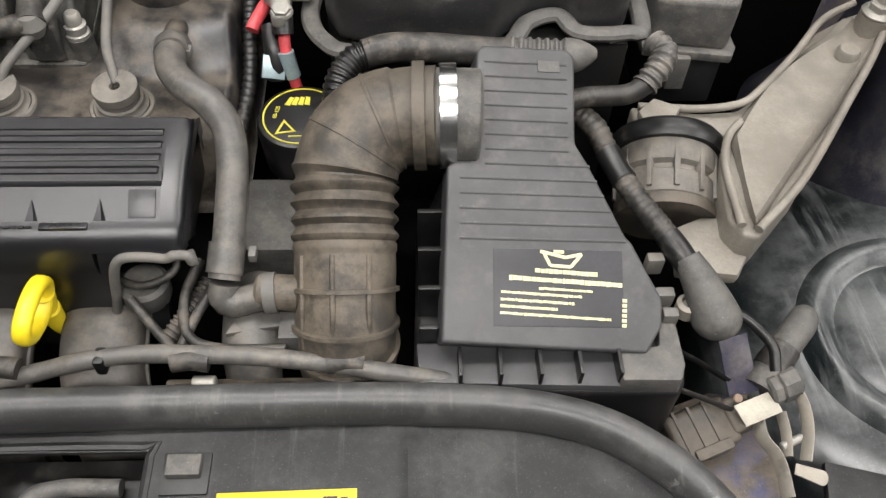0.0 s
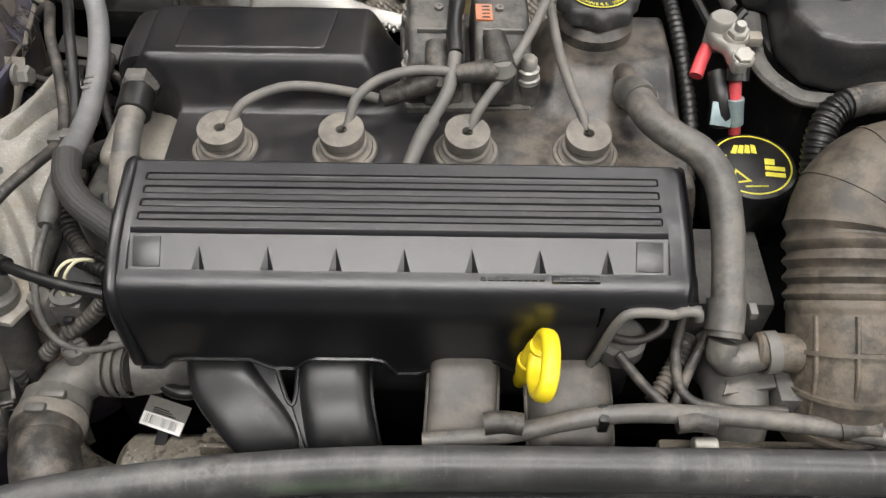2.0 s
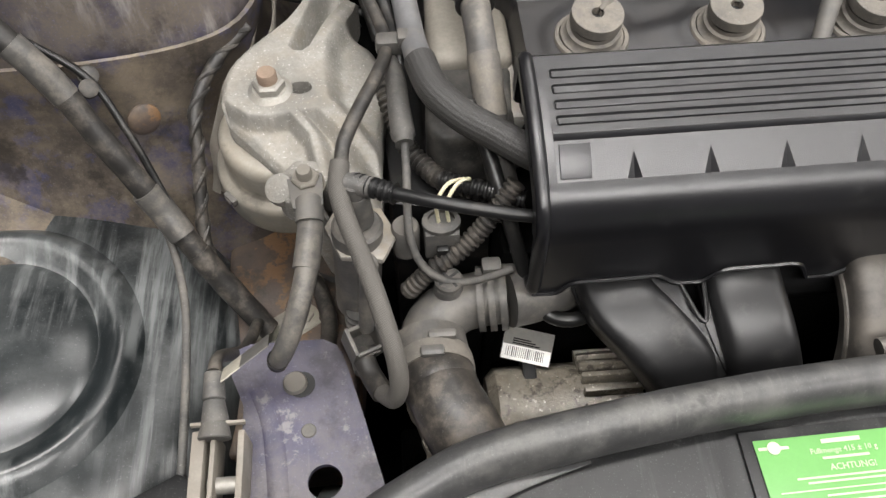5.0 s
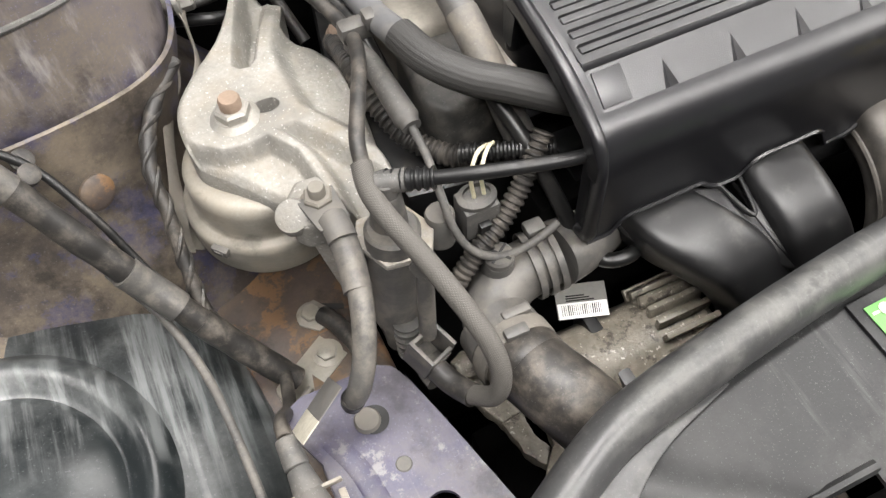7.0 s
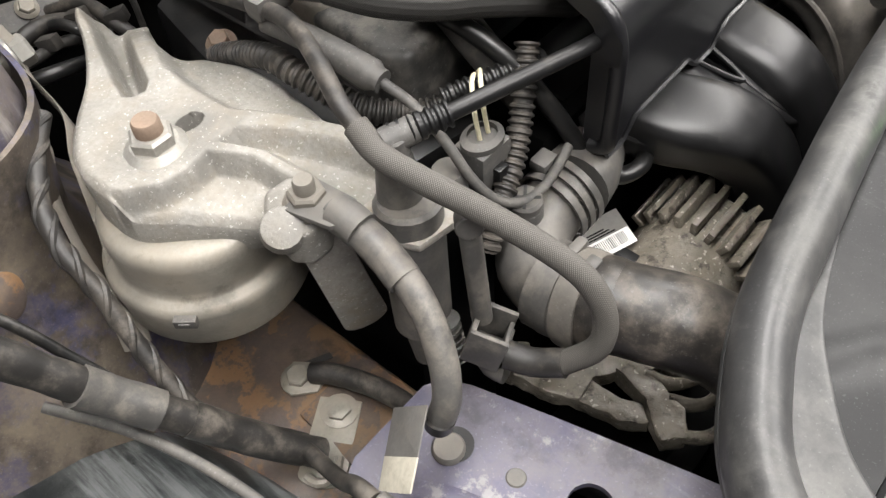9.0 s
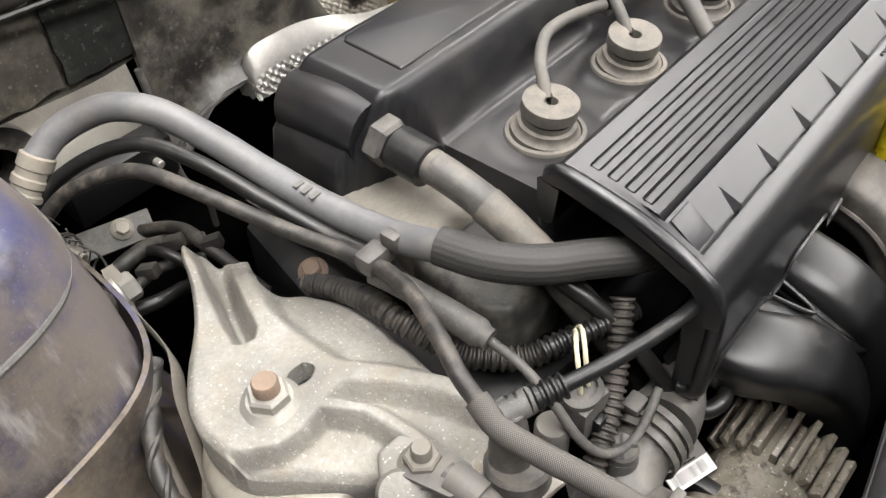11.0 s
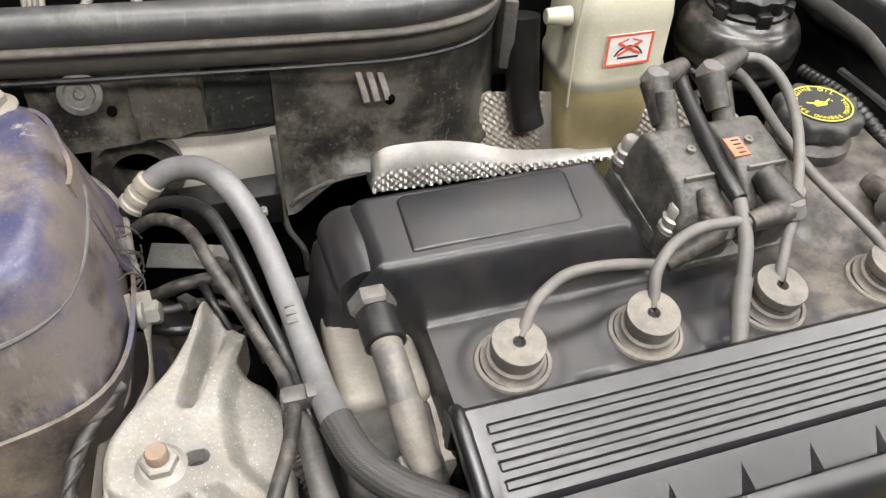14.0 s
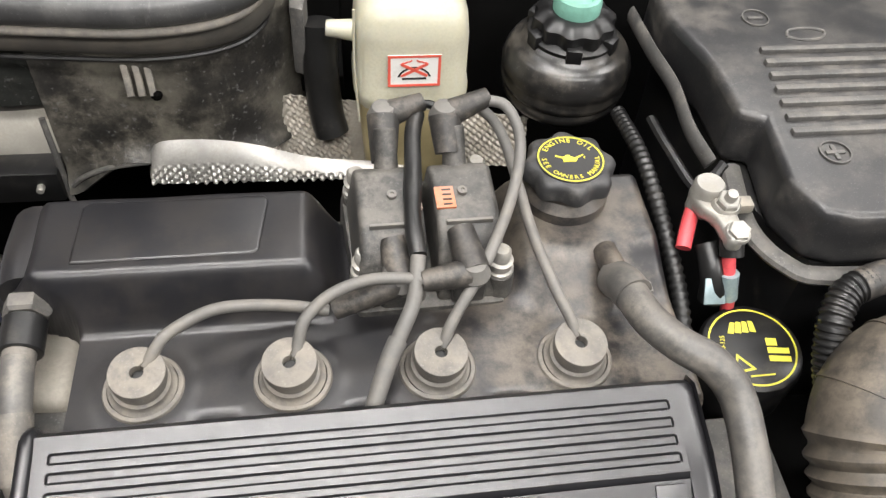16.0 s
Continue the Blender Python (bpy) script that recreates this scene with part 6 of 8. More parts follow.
part("foot", rod((-0.642, 0.4, 0.862), (-0.64, 0.405, 0.886), 0.009, 0.011, 18), M_HOSE, purge)
part("side_pipe", merge(rod((-0.626, 0.385, 0.967), (-0.633, 0.378, 0.969), 0.0062, 0.0062), rod((-0.629, 0.382, 0.965), (-0.634, 0.372, 0.91), 0.005)), M_HOSE, purge)
PC = Matrix.Translation((-0.6365, 0.366, 0.905)) @ pose(0, 0, 0, 14, 6, 24)
part("clip_block", merge(*[xf(b, PC) for b in (box(-0.0105, -0.0078, -0.0092, 0.0092, -0.011, 0.011, 0.001), box(0.0078, 0.0105, -0.0092, 0.0092, -0.011, 0.011, 0.001), box(-0.0085, 0.0085, 0.0066, 0.0092, -0.011, 0.009, 0.0008), box(-0.0085, 0.0085, -0.0092, -0.0068, -0.011, 0.006, 0.0008), box(-0.0085, 0.0085, -0.0085, 0.0085, -0.0112, -0.0085, 0.0008))]), M_HOSE, purge, "hollow square plug clip")
for b in (box(-0.007, 0.007, -0.0104, -0.0088, 0.001, 0.0025, 0.0004), box(-0.007, 0.007, -0.0104, -0.0088, -0.0065, -0.005, 0.0004), box(-0.007, -0.0055, -0.0104, -0.0088, -0.0065, 0.0025, 0.0004), box(0.0055, 0.007, -0.0104, -0.0088, -0.0065, 0.0025, 0.0004)):
    part("clip_frame", xf(b, PC), M_HOSE, purge)
part("outlet", tube([(-0.6375, 0.366, 0.897), (-0.638, 0.362, 0.888), (-0.6365, 0.355, 0.887)], 0.0078, 18), M_HOSE, purge)
part("ribbed_plug", tube([(-0.6395, 0.392, 0.897), (-0.6405, 0.389, 0.886), (-0.641, 0.385, 0.874)], 0.0072, 18, 0.0012, rib=0.001, pitch=0.0048), M_GREYP, purge)

hose("wiring_conduit", [(-0.905, 0.555, 1.09), (-0.865, 0.533, 1.06), (-0.832, 0.515, 1.03), (-0.811, 0.505, 0.998), (-0.79, 0.488, 0.957), (-0.768, 0.471, 0.915), (-0.748, 0.452, 0.884), (-0.73, 0.437, 0.855), (-0.71, 0.421, 0.828)], 0.0082, M_RUB, "dusty black taped wiring conduit along the wing", "conduit", wraps=((0.05, 0.2, 1.12, M_RUB), (0.3, 0.42, 1.1, M_HOSE), (0.78, 0.97, 1.08, M_RUB)), wob=0.1)
solid("tape_joint", tube([(-0.776, 0.477, 0.928), (-0.768, 0.471, 0.914), (-0.757, 0.459, 0.899)], 0.0098, 14, wob=0.16), M_HOSE, "frayed pale tape joint on the conduit", "tape")
hold = thing("conduit_holder", "worn metal holder at the conduit's end", "holder")
part("cup", plate_between((-0.679, 0.4375, 0.8215), (-0.722, 0.4115, 0.8185), (0.5, -0.85, 0), 0.024, 0.026, 0.003, 0.006), M_CAN, hold)
part("lip", tube([(-0.704, 0.414, 0.8215), (-0.7135, 0.408, 0.823), (-0.7215, 0.4125, 0.8225), (-0.722, 0.42, 0.821)], 0.0026, 8), M_CAN, hold)
STRAP = [(-0.705, 0.58, 0.972), (-0.722, 0.563, 0.966), (-0.736, 0.542, 0.957), (-0.742, 0.522, 0.948), (-0.742, 0.505, 0.934), (-0.744, 0.487, 0.914), (-0.745, 0.466, 0.892), (-0.742, 0.445, 0.872)]
strap = thing("earth_strap", "dusty twisted cable beside the engine mount", "cable")
part("core", tube(STRAP, 0.0044, 12, wob=0.15), M_RUB, strap)
path = [Vector(p) for p in spline(STRAP, 0.002)]
for ph in (0.0, math.pi):
    turns = []
    for k in range(1, len(path) - 1):
        d_ = (path[k + 1] - path[k - 1]).normalized()
        s_ = d_.cross(Vector((0, 0, 1))).normalized()
        a_ = ph + k * 0.32
        turns.append(path[k] + (s_ * math.cos(a_) + d_.cross(s_) * math.sin(a_)) * 0.0034)
    part("winding", tube(turns[::2], 0.002, 8, 0.002), M_RUB, strap)
hose("thin_pipe", [(-0.79, 0.5, 0.902), (-0.77, 0.466, 0.888), (-0.757, 0.42, 0.882), (-0.752, 0.37, 0.88), (-0.75, 0.32, 0.878), (-0.748, 0.24, 0.875)], 0.0028, M_GREYP, "thin grey cable along the lamp housing", "cable")
hose("bonnet_cable", [(-0.715, 0.425, 0.838), (-0.72, 0.39, 0.86), (-0.726, 0.365, 0.9), (-0.727, 0.352, 0.906)], 0.0042, M_RUB, "dusty bonnet release cable", "cable")
hose("thin_cable", [(-0.88, 0.545, 1.06), (-0.84, 0.535, 1.02), (-0.8, 0.522, 0.99), (-0.78, 0.5, 0.96), (-0.768, 0.482, 0.93), (-0.757, 0.462, 0.905)], 0.0026, M_RUBD, "thin dark cable beside the conduit", "cable")
nut = thing("cable_clip", "small dusty plastic cable clip", "clip")
part("clip_body", merge(lathe([(0.0055, 0), (0.0065, 0.001), (0.0065, 0.003), (0.0045, 0.004), (0, 0.004)], 20, aim((-0.8, 0.526, 0.986), (0.4, -0.5, 0.8))), lathe([(0.006, 0), (0.006, 0.005), (0.004, 0.006), (0, 0.006)], 20, aim((-0.799, 0.516, 0.984), (0.4, -0.5, 0.8)))), M_RUB, nut)

hose("corrugated_conduit", [(-0.604, 0.6, 0.93), (-0.608, 0.56, 0.955), (-0.611, 0.525, 0.972), (-0.612, 0.505, 0.973), (-0.607, 0.488, 0.966), (-0.601, 0.472, 0.96), (-0.592, 0.46, 0.957), (-0.582, 0.447, 0.958), (-0.57, 0.438, 0.962), (-0.555, 0.43, 0.965), (-0.535, 0.425, 0.965)], 0.0062, M_RUB, "dusty corrugated wiring conduit beside the mount", "conduit", rib=0.0007, pitch=0.0042)
hose("corrugated_conduit", [(-0.54, 0.42, 0.985), (-0.552, 0.412, 0.97), (-0.563, 0.406, 0.957), (-0.576, 0.4, 0.946), (-0.592, 0.395, 0.936), (-0.608, 0.39, 0.92)], 0.0056, M_RUB, "dusty corrugated wiring conduit above the coolant elbow", "conduit", rib=0.0007, pitch=0.004)
hose("corrugated_conduit", [(-0.582, 0.436, 0.972), (-0.568, 0.428, 0.975), (-0.55, 0.42, 0.976), (-0.535, 0.415, 0.975)], 0.005, M_RUBD, "dark corrugated wiring conduit going under the cover", "conduit", rib=0.0006, pitch=0.004)
sens = thing("sensor_cable", "thin grey sensor cable with a moulded plug", "cable")
part("plug_body", tube([(-0.61, 0.52, 0.995), (-0.606, 0.5, 0.993), (-0.605, 0.478, 0.992), (-0.604, 0.464, 0.99), (-0.603, 0.452, 0.988)], 0.0068, 14, taper=lambda f: 0.85 + 0.3 * f - (0.3 if f > 0.92 else 0)), M_GREYP, sens)
part("cable", tube([(-0.603, 0.455, 0.988), (-0.603, 0.434, 0.984), (-0.604, 0.416, 0.974), (-0.603, 0.402, 0.958), (-0.597, 0.393, 0.945), (-0.585, 0.387, 0.937), (-0.57, 0.386, 0.935), (-0.556, 0.388, 0.936), (-0.543, 0.391, 0.938)], 0.0025, 10), M_GREYP, sens)
hose("metal_pipe", [(-0.562, 0.47, 1.0), (-0.556, 0.445, 0.993), (-0.549, 0.42, 0.977), (-0.541, 0.402, 0.953), (-0.532, 0.386, 0.925), (-0.522, 0.374, 0.91), (-0.508, 0.368, 0.91), (-0.49, 0.375, 0.905)], 0.0048, M_RUBD, "dark pipe running down beside the cover", "pipe")
bh = thing("breather_hose", "dusty grey breather hose from the valve cover", "hose")
BH = [(-0.5545, 0.545, 1.023), (-0.554, 0.525, 1.0215), (-0.553, 0.505, 1.017), (-0.552, 0.485, 1.009), (-0.55, 0.462, 0.995), (-0.547, 0.44, 0.975), (-0.54, 0.42, 0.95)]
part("hose", tube(BH, 0.0092, 18, wob=0.02), M_HOSE, bh)
part("end_bead", tube(BH[:2], 0.0102, 18, 0.002, taper=lambda f: 1 if f < 0.55 else 0.92), M_HOSE, bh)
part("dusty_cuff", tube([(-0.5525, 0.495, 1.0135), (-0.5515, 0.478, 1.0055), (-0.55, 0.462, 0.995)], 0.0097, 18, wob=0.05), M_BOOTG, bh, "brown dusty stretch")

con = thing("wiring_connector", "grey plastic connector with two cream wires", "connector")
part("body", box(-0.595, -0.574, 0.402, 0.42, 0.938, 0.962, 0.002), M_GREYP, con)
part("collar", xf(lathe([(0.0105, 0), (0.0115, 0.001), (0.0115, 0.004), (0.008, 0.006), (0.008, 0.003), (0, 0.003)], 24, I4, 1.0, 0.8), Matrix.Translation((-0.5845, 0.411, 0.961))), M_GREYP, con)
part("latch", box(-0.588, -0.581, 0.398, 0.403, 0.942, 0.952, 0.001), M_BLACK, con)
for dx in (0, 0.006):
    part("wire", tube([(-0.586 + dx, 0.411, 0.963), (-0.587 + dx, 0.413, 0.98), (-0.58 + dx, 0.42, 0.988), (-0.571 + dx * 0.6, 0.426, 0.984), (-0.566, 0.43, 0.976)], 0.0012, 8, 0.003), M_WIRE, con, "cream wire")
solid("round_plug", lathe([(0.0085, 0.935), (0.0085, 0.958), (0.0075, 0.96), (0, 0.96)], 24, Matrix.Translation((-0.606, 0.413, 0))), M_LGREY, "pale round plastic plug", "plug")

# ---- coolant elbow ----
elb = thing("coolant_elbow", "dusty grey coolant elbow with a bleed screw", "coolant elbow")
part("elbow", tube([(-0.545, 0.385, 0.915), (-0.56, 0.386, 0.913), (-0.578, 0.384, 0.909), (-0.592, 0.374, 0.905), (-0.596, 0.358, 0.905), (-0.594, 0.345, 0.907)], 0.019, 22, taper=lambda f: 0.9 + 0.12 * f), M_HOSE, elb)
part("bleed_boss", rod((-0.582, 0.388, 0.915), (-0.582, 0.388, 0.932), 0.0105, 0.009), M_GREYP, elb)
sc = part("bleed_screw", lathe([(0.0088, 0.93), (0.0088, 0.9355), (0.0075, 0.937), (0, 0.937)], 24, Matrix.Translation((-0.582, 0.388, 0))), M_HOSE, elb)
# Black bars on the screw head paint the slot's shade.
part("cross_slot_shade", merge(xf(box(-0.0075, 0.0075, -0.0008, 0.0008, 0, 0.0006, 0), pose(-0.582, 0.388, 0.9368, 0, 0, 35)), xf(box(-0.0075, 0.0075, -0.0008, 0.0008, 0, 0.0005, 0), pose(-0.582, 0.388, 0.9368, 0, 0, -55))), M_INK_SHADE, sc)
for x in (-0.548, -0.555, -0.562):
    part("clamp_band", lathe([(0.0195, -0.002), (0.0208, -0.002), (0.0208, 0.002), (0.0195, 0.002), (0.0195, -0.002)], 32, aim((x, 0.3855, 0.9135), (-1, 0.05, -0.1))), M_HOSE, elb)
part("clamp_tab", box(-0.561, -0.549, 0.392, 0.402, 0.93, 0.9365, 0.002), M_GREYP, elb)
part("collar", tube([(-0.596, 0.364, 0.905), (-0.5955, 0.352, 0.906), (-0.594, 0.342, 0.9075)], 0.0228, 24), M_HOSE, elb)
part("collar_tab", box(-0.597, -0.58, 0.352, 0.358, 0.925, 0.931, 0.002), M_HOSE, elb)
M_GLOSSR = mat("smooth_black_hose", (0.026, 0.024, 0.022), 0.36, dust=0.42, dustcol=(0.155, 0.132, 0.108), blotch=24, bump=0.1, speck=0.25)
RH = [(-0.595, 0.35, 0.906), (-0.593, 0.335, 0.91), (-0.588, 0.318, 0.912), (-0.58, 0.3, 0.91), (-0.57, 0.28, 0.9), (-0.56, 0.25, 0.88)]
rh = thing("radiator_hose", "thick smooth black radiator hose", "hose")
part("hose", tube(RH, 0.0222, 28, wob=0.03), M_GLOSSR, rh)
part("end_bead", tube([(-0.5935, 0.339, 0.909), (-0.5925, 0.333, 0.9105), (-0.591, 0.327, 0.9113)], 0.0229, 28, 0.0015, taper=lambda f: 1 - 0.03 * (2 * f - 1) ** 2), M_GLOSSR, rh)
clampr = thing("hose_clamp", "dusty wide clamp on the radiator hose", "hose clamp")
part("band", lathe([(0.0222, -0.006), (0.0242, -0.006), (0.0246, -0.004), (0.0246, 0.004), (0.0242, 0.006), (0.0222, 0.006)], 40, aim((-0.5945, 0.3425, 0.9075), (0.1, -1, 0.2))), M_BOOTG, clampr)
part("screw_block", box(-0.602, -0.588, 0.339, 0.346, 0.929, 0.935, 0.002), M_HOSE, clampr)
part("collar", lathe([(0.0205, -0.004), (0.0232, -0.003), (0.0232, 0.003), (0.0205, 0.004)], 40, aim((-0.5955, 0.354, 0.906), (0.1, -1, 0.1))), M_HOSE, clampr)
hose("coolant_stub", [(-0.546, 0.386, 0.914), (-0.53, 0.39, 0.912), (-0.51, 0.4, 0.905)], 0.0205, M_HOSE, "dusty rubber coolant hose under the cover", "hose", seg=22)

# ---- alternator and its tag ----
alt = thing("alternator", "dusty finned aluminium alternator", "alternator")
part("body", rod((-0.56, 0.335, 0.835), (-0.46, 0.335, 0.835), 0.036, 0.036, 32, 0.006), M_ALTG, alt)
for k in range(9):
    a = 40 + 14 * k
    part("fin", xf(box(-0.5, -0.462, -0.002, 0.002, 0.034, 0.044, 0.001), Matrix.Translation((0, 0.335, 0.835)) @ pose(0, 0, 0, a - 96, 0, 0)), M_ALTG, alt)
part("belt_cover", box(-0.536, -0.527, 0.3, 0.37, 0.83, 0.868, 0.002), M_BLACK, alt)
part("lower_body", rod((-0.62, 0.31, 0.755), (-0.5, 0.3, 0.755), 0.05, 0.05, 28, 0.008), M_DEEP, alt)
comp = thing("compressor_bracket", "grimy ribbed casting under the radiator hose", "bracket")


def rough_plate(poly, z0, z1, seed):
    """A cast plate with an uneven, oily skin."""
    bm = prism(poly, z0, z1, 0.0015)
    bmesh.ops.triangulate(bm, faces=bm.faces)
    for turn in range(3):
        bmesh.ops.subdivide_edges(bm, edges=[e for e in bm.edges if e.calc_length() > 0.004], cuts=1)
        bmesh.ops.triangulate(bm, faces=bm.faces)
    for v in bm.verts:
        p = v.co * 160 + Vector((seed, 0, 0))
        v.co += Vector((noise.noise(p), noise.noise(p + Vector((9, 0, 0))), 1.3 * noise.noise(p + Vector((0, 9, 0))))) * 0.0011
    return bm


part("head_plate", rough_plate([(-0.616, 0.371), (-0.608, 0.374), (-0.592, 0.358), (-0.566, 0.344), (-0.556, 0.308), (-0.57, 0.314), (-0.58, 0.326), (-0.59, 0.334), (-0.606, 0.332), (-0.613, 0.348)], 0.828, 0.84, 1), M_ALTG, comp)
part("cross_arm", rough_plate([(-0.58, 0.328), (-0.568, 0.316), (-0.573, 0.302), (-0.578, 0.287), (-0.591, 0.278), (-0.6, 0.287), (-0.593, 0.298), (-0.585, 0.306)], 0.829, 0.8425, 2), M_ALTG, comp)
part("side_arm", rough_plate([(-0.606, 0.334), (-0.591, 0.335), (-0.5915, 0.319), (-0.586, 0.306), (-0.594, 0.297), (-0.602, 0.31)], 0.827, 0.838, 3), M_ALTG, comp)
for pts in ([(-0.5715, 0.314, 0.838), (-0.568, 0.301, 0.838), (-0.56, 0.293, 0.84), (-0.55, 0.29, 0.842)],
            [(-0.577, 0.297, 0.838), (-0.571, 0.285, 0.838), (-0.564, 0.28, 0.839), (-0.553, 0.28, 0.841)],
            [(-0.59, 0.281, 0.838), (-0.583, 0.272, 0.837), (-0.574, 0.268, 0.838), (-0.564, 0.268, 0.84)]):
    part("rib", tube(pts, 0.0036, 12, 0.002, wob=0.25, sec=lambda a: (0.8 * math.cos(a), 1.5 * math.sin(a)), ref=(0, 0, 1)), M_ALTG, comp)
part("oil_boss", rough_plate([(-0.618, 0.382), (-0.606, 0.386), (-0.596, 0.372), (-0.604, 0.364), (-0.616, 0.368)], 0.826, 0.844, 5), M_ALTG, comp)
part("base", box(-0.62, -0.56, 0.27, 0.35, 0.77, 0.8, 0.006), M_DEEP, comp)
tag = thing("barcode_tag", "silver paper tag with a barcode over the alternator", "tag")
TM = Matrix.Translation((-0.531, 0.372, 0.872)) @ pose(0, 0, 0, 20, 5, -16)
part("sheet", xf(box(-0.0165, 0.0165, -0.012, 0.01, 0, 0.0006, 0.0002), TM), M_LGREY, tag)
part("strip", xf(box(-0.016, 0.016, -0.0118, -0.002, 0.0006, 0.0008, 0), TM), M_WHITE, tag)
random.seed(4)
for k in range(20):
    w = random.choice((0.0003, 0.0005, 0.0007))
    part("barcode_bar", xf(box(-0.0135 + 0.0013 * k, -0.0135 + 0.0013 * k + w, -0.0098, -0.0032, 0.0008, 0.001, 0), TM), M_INK_SHADE, tag)
for k in range(3):
    part("print_bar", xf(box(-0.01, 0.008 - 0.003 * k, -0.001 + 0.0015 * k, -0.0002 + 0.0015 * k, 0.0006, 0.0008, 0), TM), M_DEEP, tag)

# dark fittings deep beside the engine
fit_ = thing("belt_tensioner", "dark belt tensioner deep beside the engine", "tensioner")
part("pulley", lathe([(0.035, 0), (0.038, 0.002), (0.034, 0.006), (0.034, 0.014), (0.038, 0.018), (0.035, 0.02), (0.012, 0.02)], 32, aim((-0.6, 0.58, 0.87), (-1, 0, 0.2))), M_DEEP, fit_)
part("arm", rod((-0.62, 0.58, 0.87), (-0.635, 0.64, 0.93), 0.012), M_DEEP, fit_)
part("bolt", hexnut((-0.6, 0.585, 0.945), (-0.3, -0.2, 1), 0.006, 0.007, 0.009), M_RUST, fit_)
part("bolt", hexnut((-0.607, 0.525, 0.965), (-0.6, -0.4, 0.6), 0.0055, 0.007), M_CAN, fit_)

# dim wiring and a bracket in the gap between strut tower and engine
hn = thing("wiring_harness", "dark dusty wiring strands behind the engine mount", "wiring harness")
for k, pts in enumerate(([(-0.705, 0.66, 0.955), (-0.68, 0.65, 0.952), (-0.655, 0.655, 0.948), (-0.63, 0.65, 0.94)],
                         [(-0.7, 0.645, 0.948), (-0.672, 0.632, 0.95), (-0.65, 0.638, 0.94), (-0.622, 0.63, 0.93)],
                         [(-0.69, 0.675, 0.94), (-0.665, 0.668, 0.955), (-0.642, 0.676, 0.945), (-0.618, 0.668, 0.935)],
                         [(-0.66, 0.69, 0.935), (-0.652, 0.662, 0.955), (-0.645, 0.64, 0.952), (-0.632, 0.618, 0.93)],
                         [(-0.64, 0.7, 0.94), (-0.63, 0.67, 0.952), (-0.628, 0.64, 0.95), (-0.618, 0.61, 0.925)])):
    part("strand", tube(pts, 0.0034 + 0.0008 * (k % 3), 10, wob=0.08), (M_RUB, M_RUBD)[k % 2], hn)
for x, y in ((-0.664, 0.652), (-0.64, 0.66), (-0.626, 0.642)):
    part("clip", xf(box(-0.006, 0.006, -0.004, 0.004, -0.004, 0.004, 0.0012), pose(x, y, 0.954, 10, 15, 30 + 400 * x)), M_RUB, hn)
gb = thing("gap_bracket", "dusty grey steel bracket deep beside the engine", "bracket")
part("plate", xf(prism([(-0.03, -0.008), (0.028, -0.01), (0.03, 0.008), (-0.026, 0.01)], -0.0015, 0.0015, 0.0006), pose(-0.66, 0.705, 0.945, 38, 6, -8)), M_GREYP, gb)
part("bolt", hexnut((-0.65, 0.703, 0.947), (0, -0.6, 0.8), 0.005, 0.005, 0.007), M_CAN, gb)

# ---- air filter box, right ----
fb = thing("air_filter_box", "grey ribbed plastic air filter box with a dark printed panel", "air filter box")
SL = math.atan2(1.062 - 0.966, 0.505 - 0.33)
LM = Matrix.Translation((0, 0.33, 0.9715)) @ pose(0, 0, 0, math.degrees(SL), 0, 0) @ pose(0, 0, 0, 0, 4.5, -1)
LEN = 0.2
lid = [(-0.008, 0.0), (0.128, -0.006), (0.139, 0.012), (0.14, 0.03), (0.12, 0.068), (0.116, 0.072), (0.091, 0.122), (0.083, 0.135), (0.084, 0.197), (0.079, 0.2025), (0.02, 0.2025), (0.0155, 0.198), (0.014, 0.125), (0.0105, 0.121), (0.0, 0.121), (-0.0045, 0.116)]
part("lid", xf(prism(lid, -0.028, 0.0, 0.0035, 3), LM), M_FILTER, fb)
for k in range(13):
    y = 0.068 + 0.0102 * k
    xl = 0.004 if y < 0.118 else 0.021
    xr = (0.116 - (y - 0.068) * 0.46) if y < 0.127 else 0.078
    part("louvre", xf(box(xl, xr, y, y + 0.0012, -0.0008, 0.0005, 0.0003), LM), M_FILTER, fb)
    # Black bars on the lid draw the shade between louvres.
    part("gap_shade_bar", xf(box(xl, xr, y - 0.0008, y + 0.0001, -0.0004, 0.0002, 0), LM), M_INK_SHADE, fb)
pan = part("printed_panel", xf(box(0.026, 0.113, 0.011, 0.062, -0.001, 0.0005, 0.0003), LM), mat("dark_print_panel", (0.03, 0.03, 0.034), 0.45, bump=0.1), fb, "dark panel with cream print")
PR = LM @ pose(0, 0, 0, 0, 0, -3.0)
for u0, u1, v, h in ((0.051, 0.093, 0.0455, 0.0032), (0.034, 0.11, 0.0395, 0.0034), (0.054, 0.09, 0.0345, 0.002), (0.029, 0.083, 0.0305, 0.0021), (0.029, 0.078, 0.0257, 0.0021), (0.029, 0.067, 0.0213, 0.0021), (0.029, 0.103, 0.0168, 0.0021)):
    random.seed(int(v * 10000))
    x, bars = u0, []
    while x < u1:
        w = random.uniform(0.0012, 0.0036)
        t0, t1 = random.uniform(0, 0.0004), random.uniform(0, 0.0004)
        bars.append(box(x, min(x + w, u1), v + 0.0035 + t0, v + h + 0.0035 - t1, 0.0005, 0.0008, 0))
        x += w + random.uniform(0.0002, 0.0005)
    part("print_line", xf(merge(*bars), PR), M_CREAM, pan)
for k in range(6):
    part("print_bar", xf(box(0.1105, 0.1135, 0.017 + 0.0033 * k, 0.0192 + 0.0033 * k, 0.0005, 0.0008, 0), PR), M_CREAM, pan)
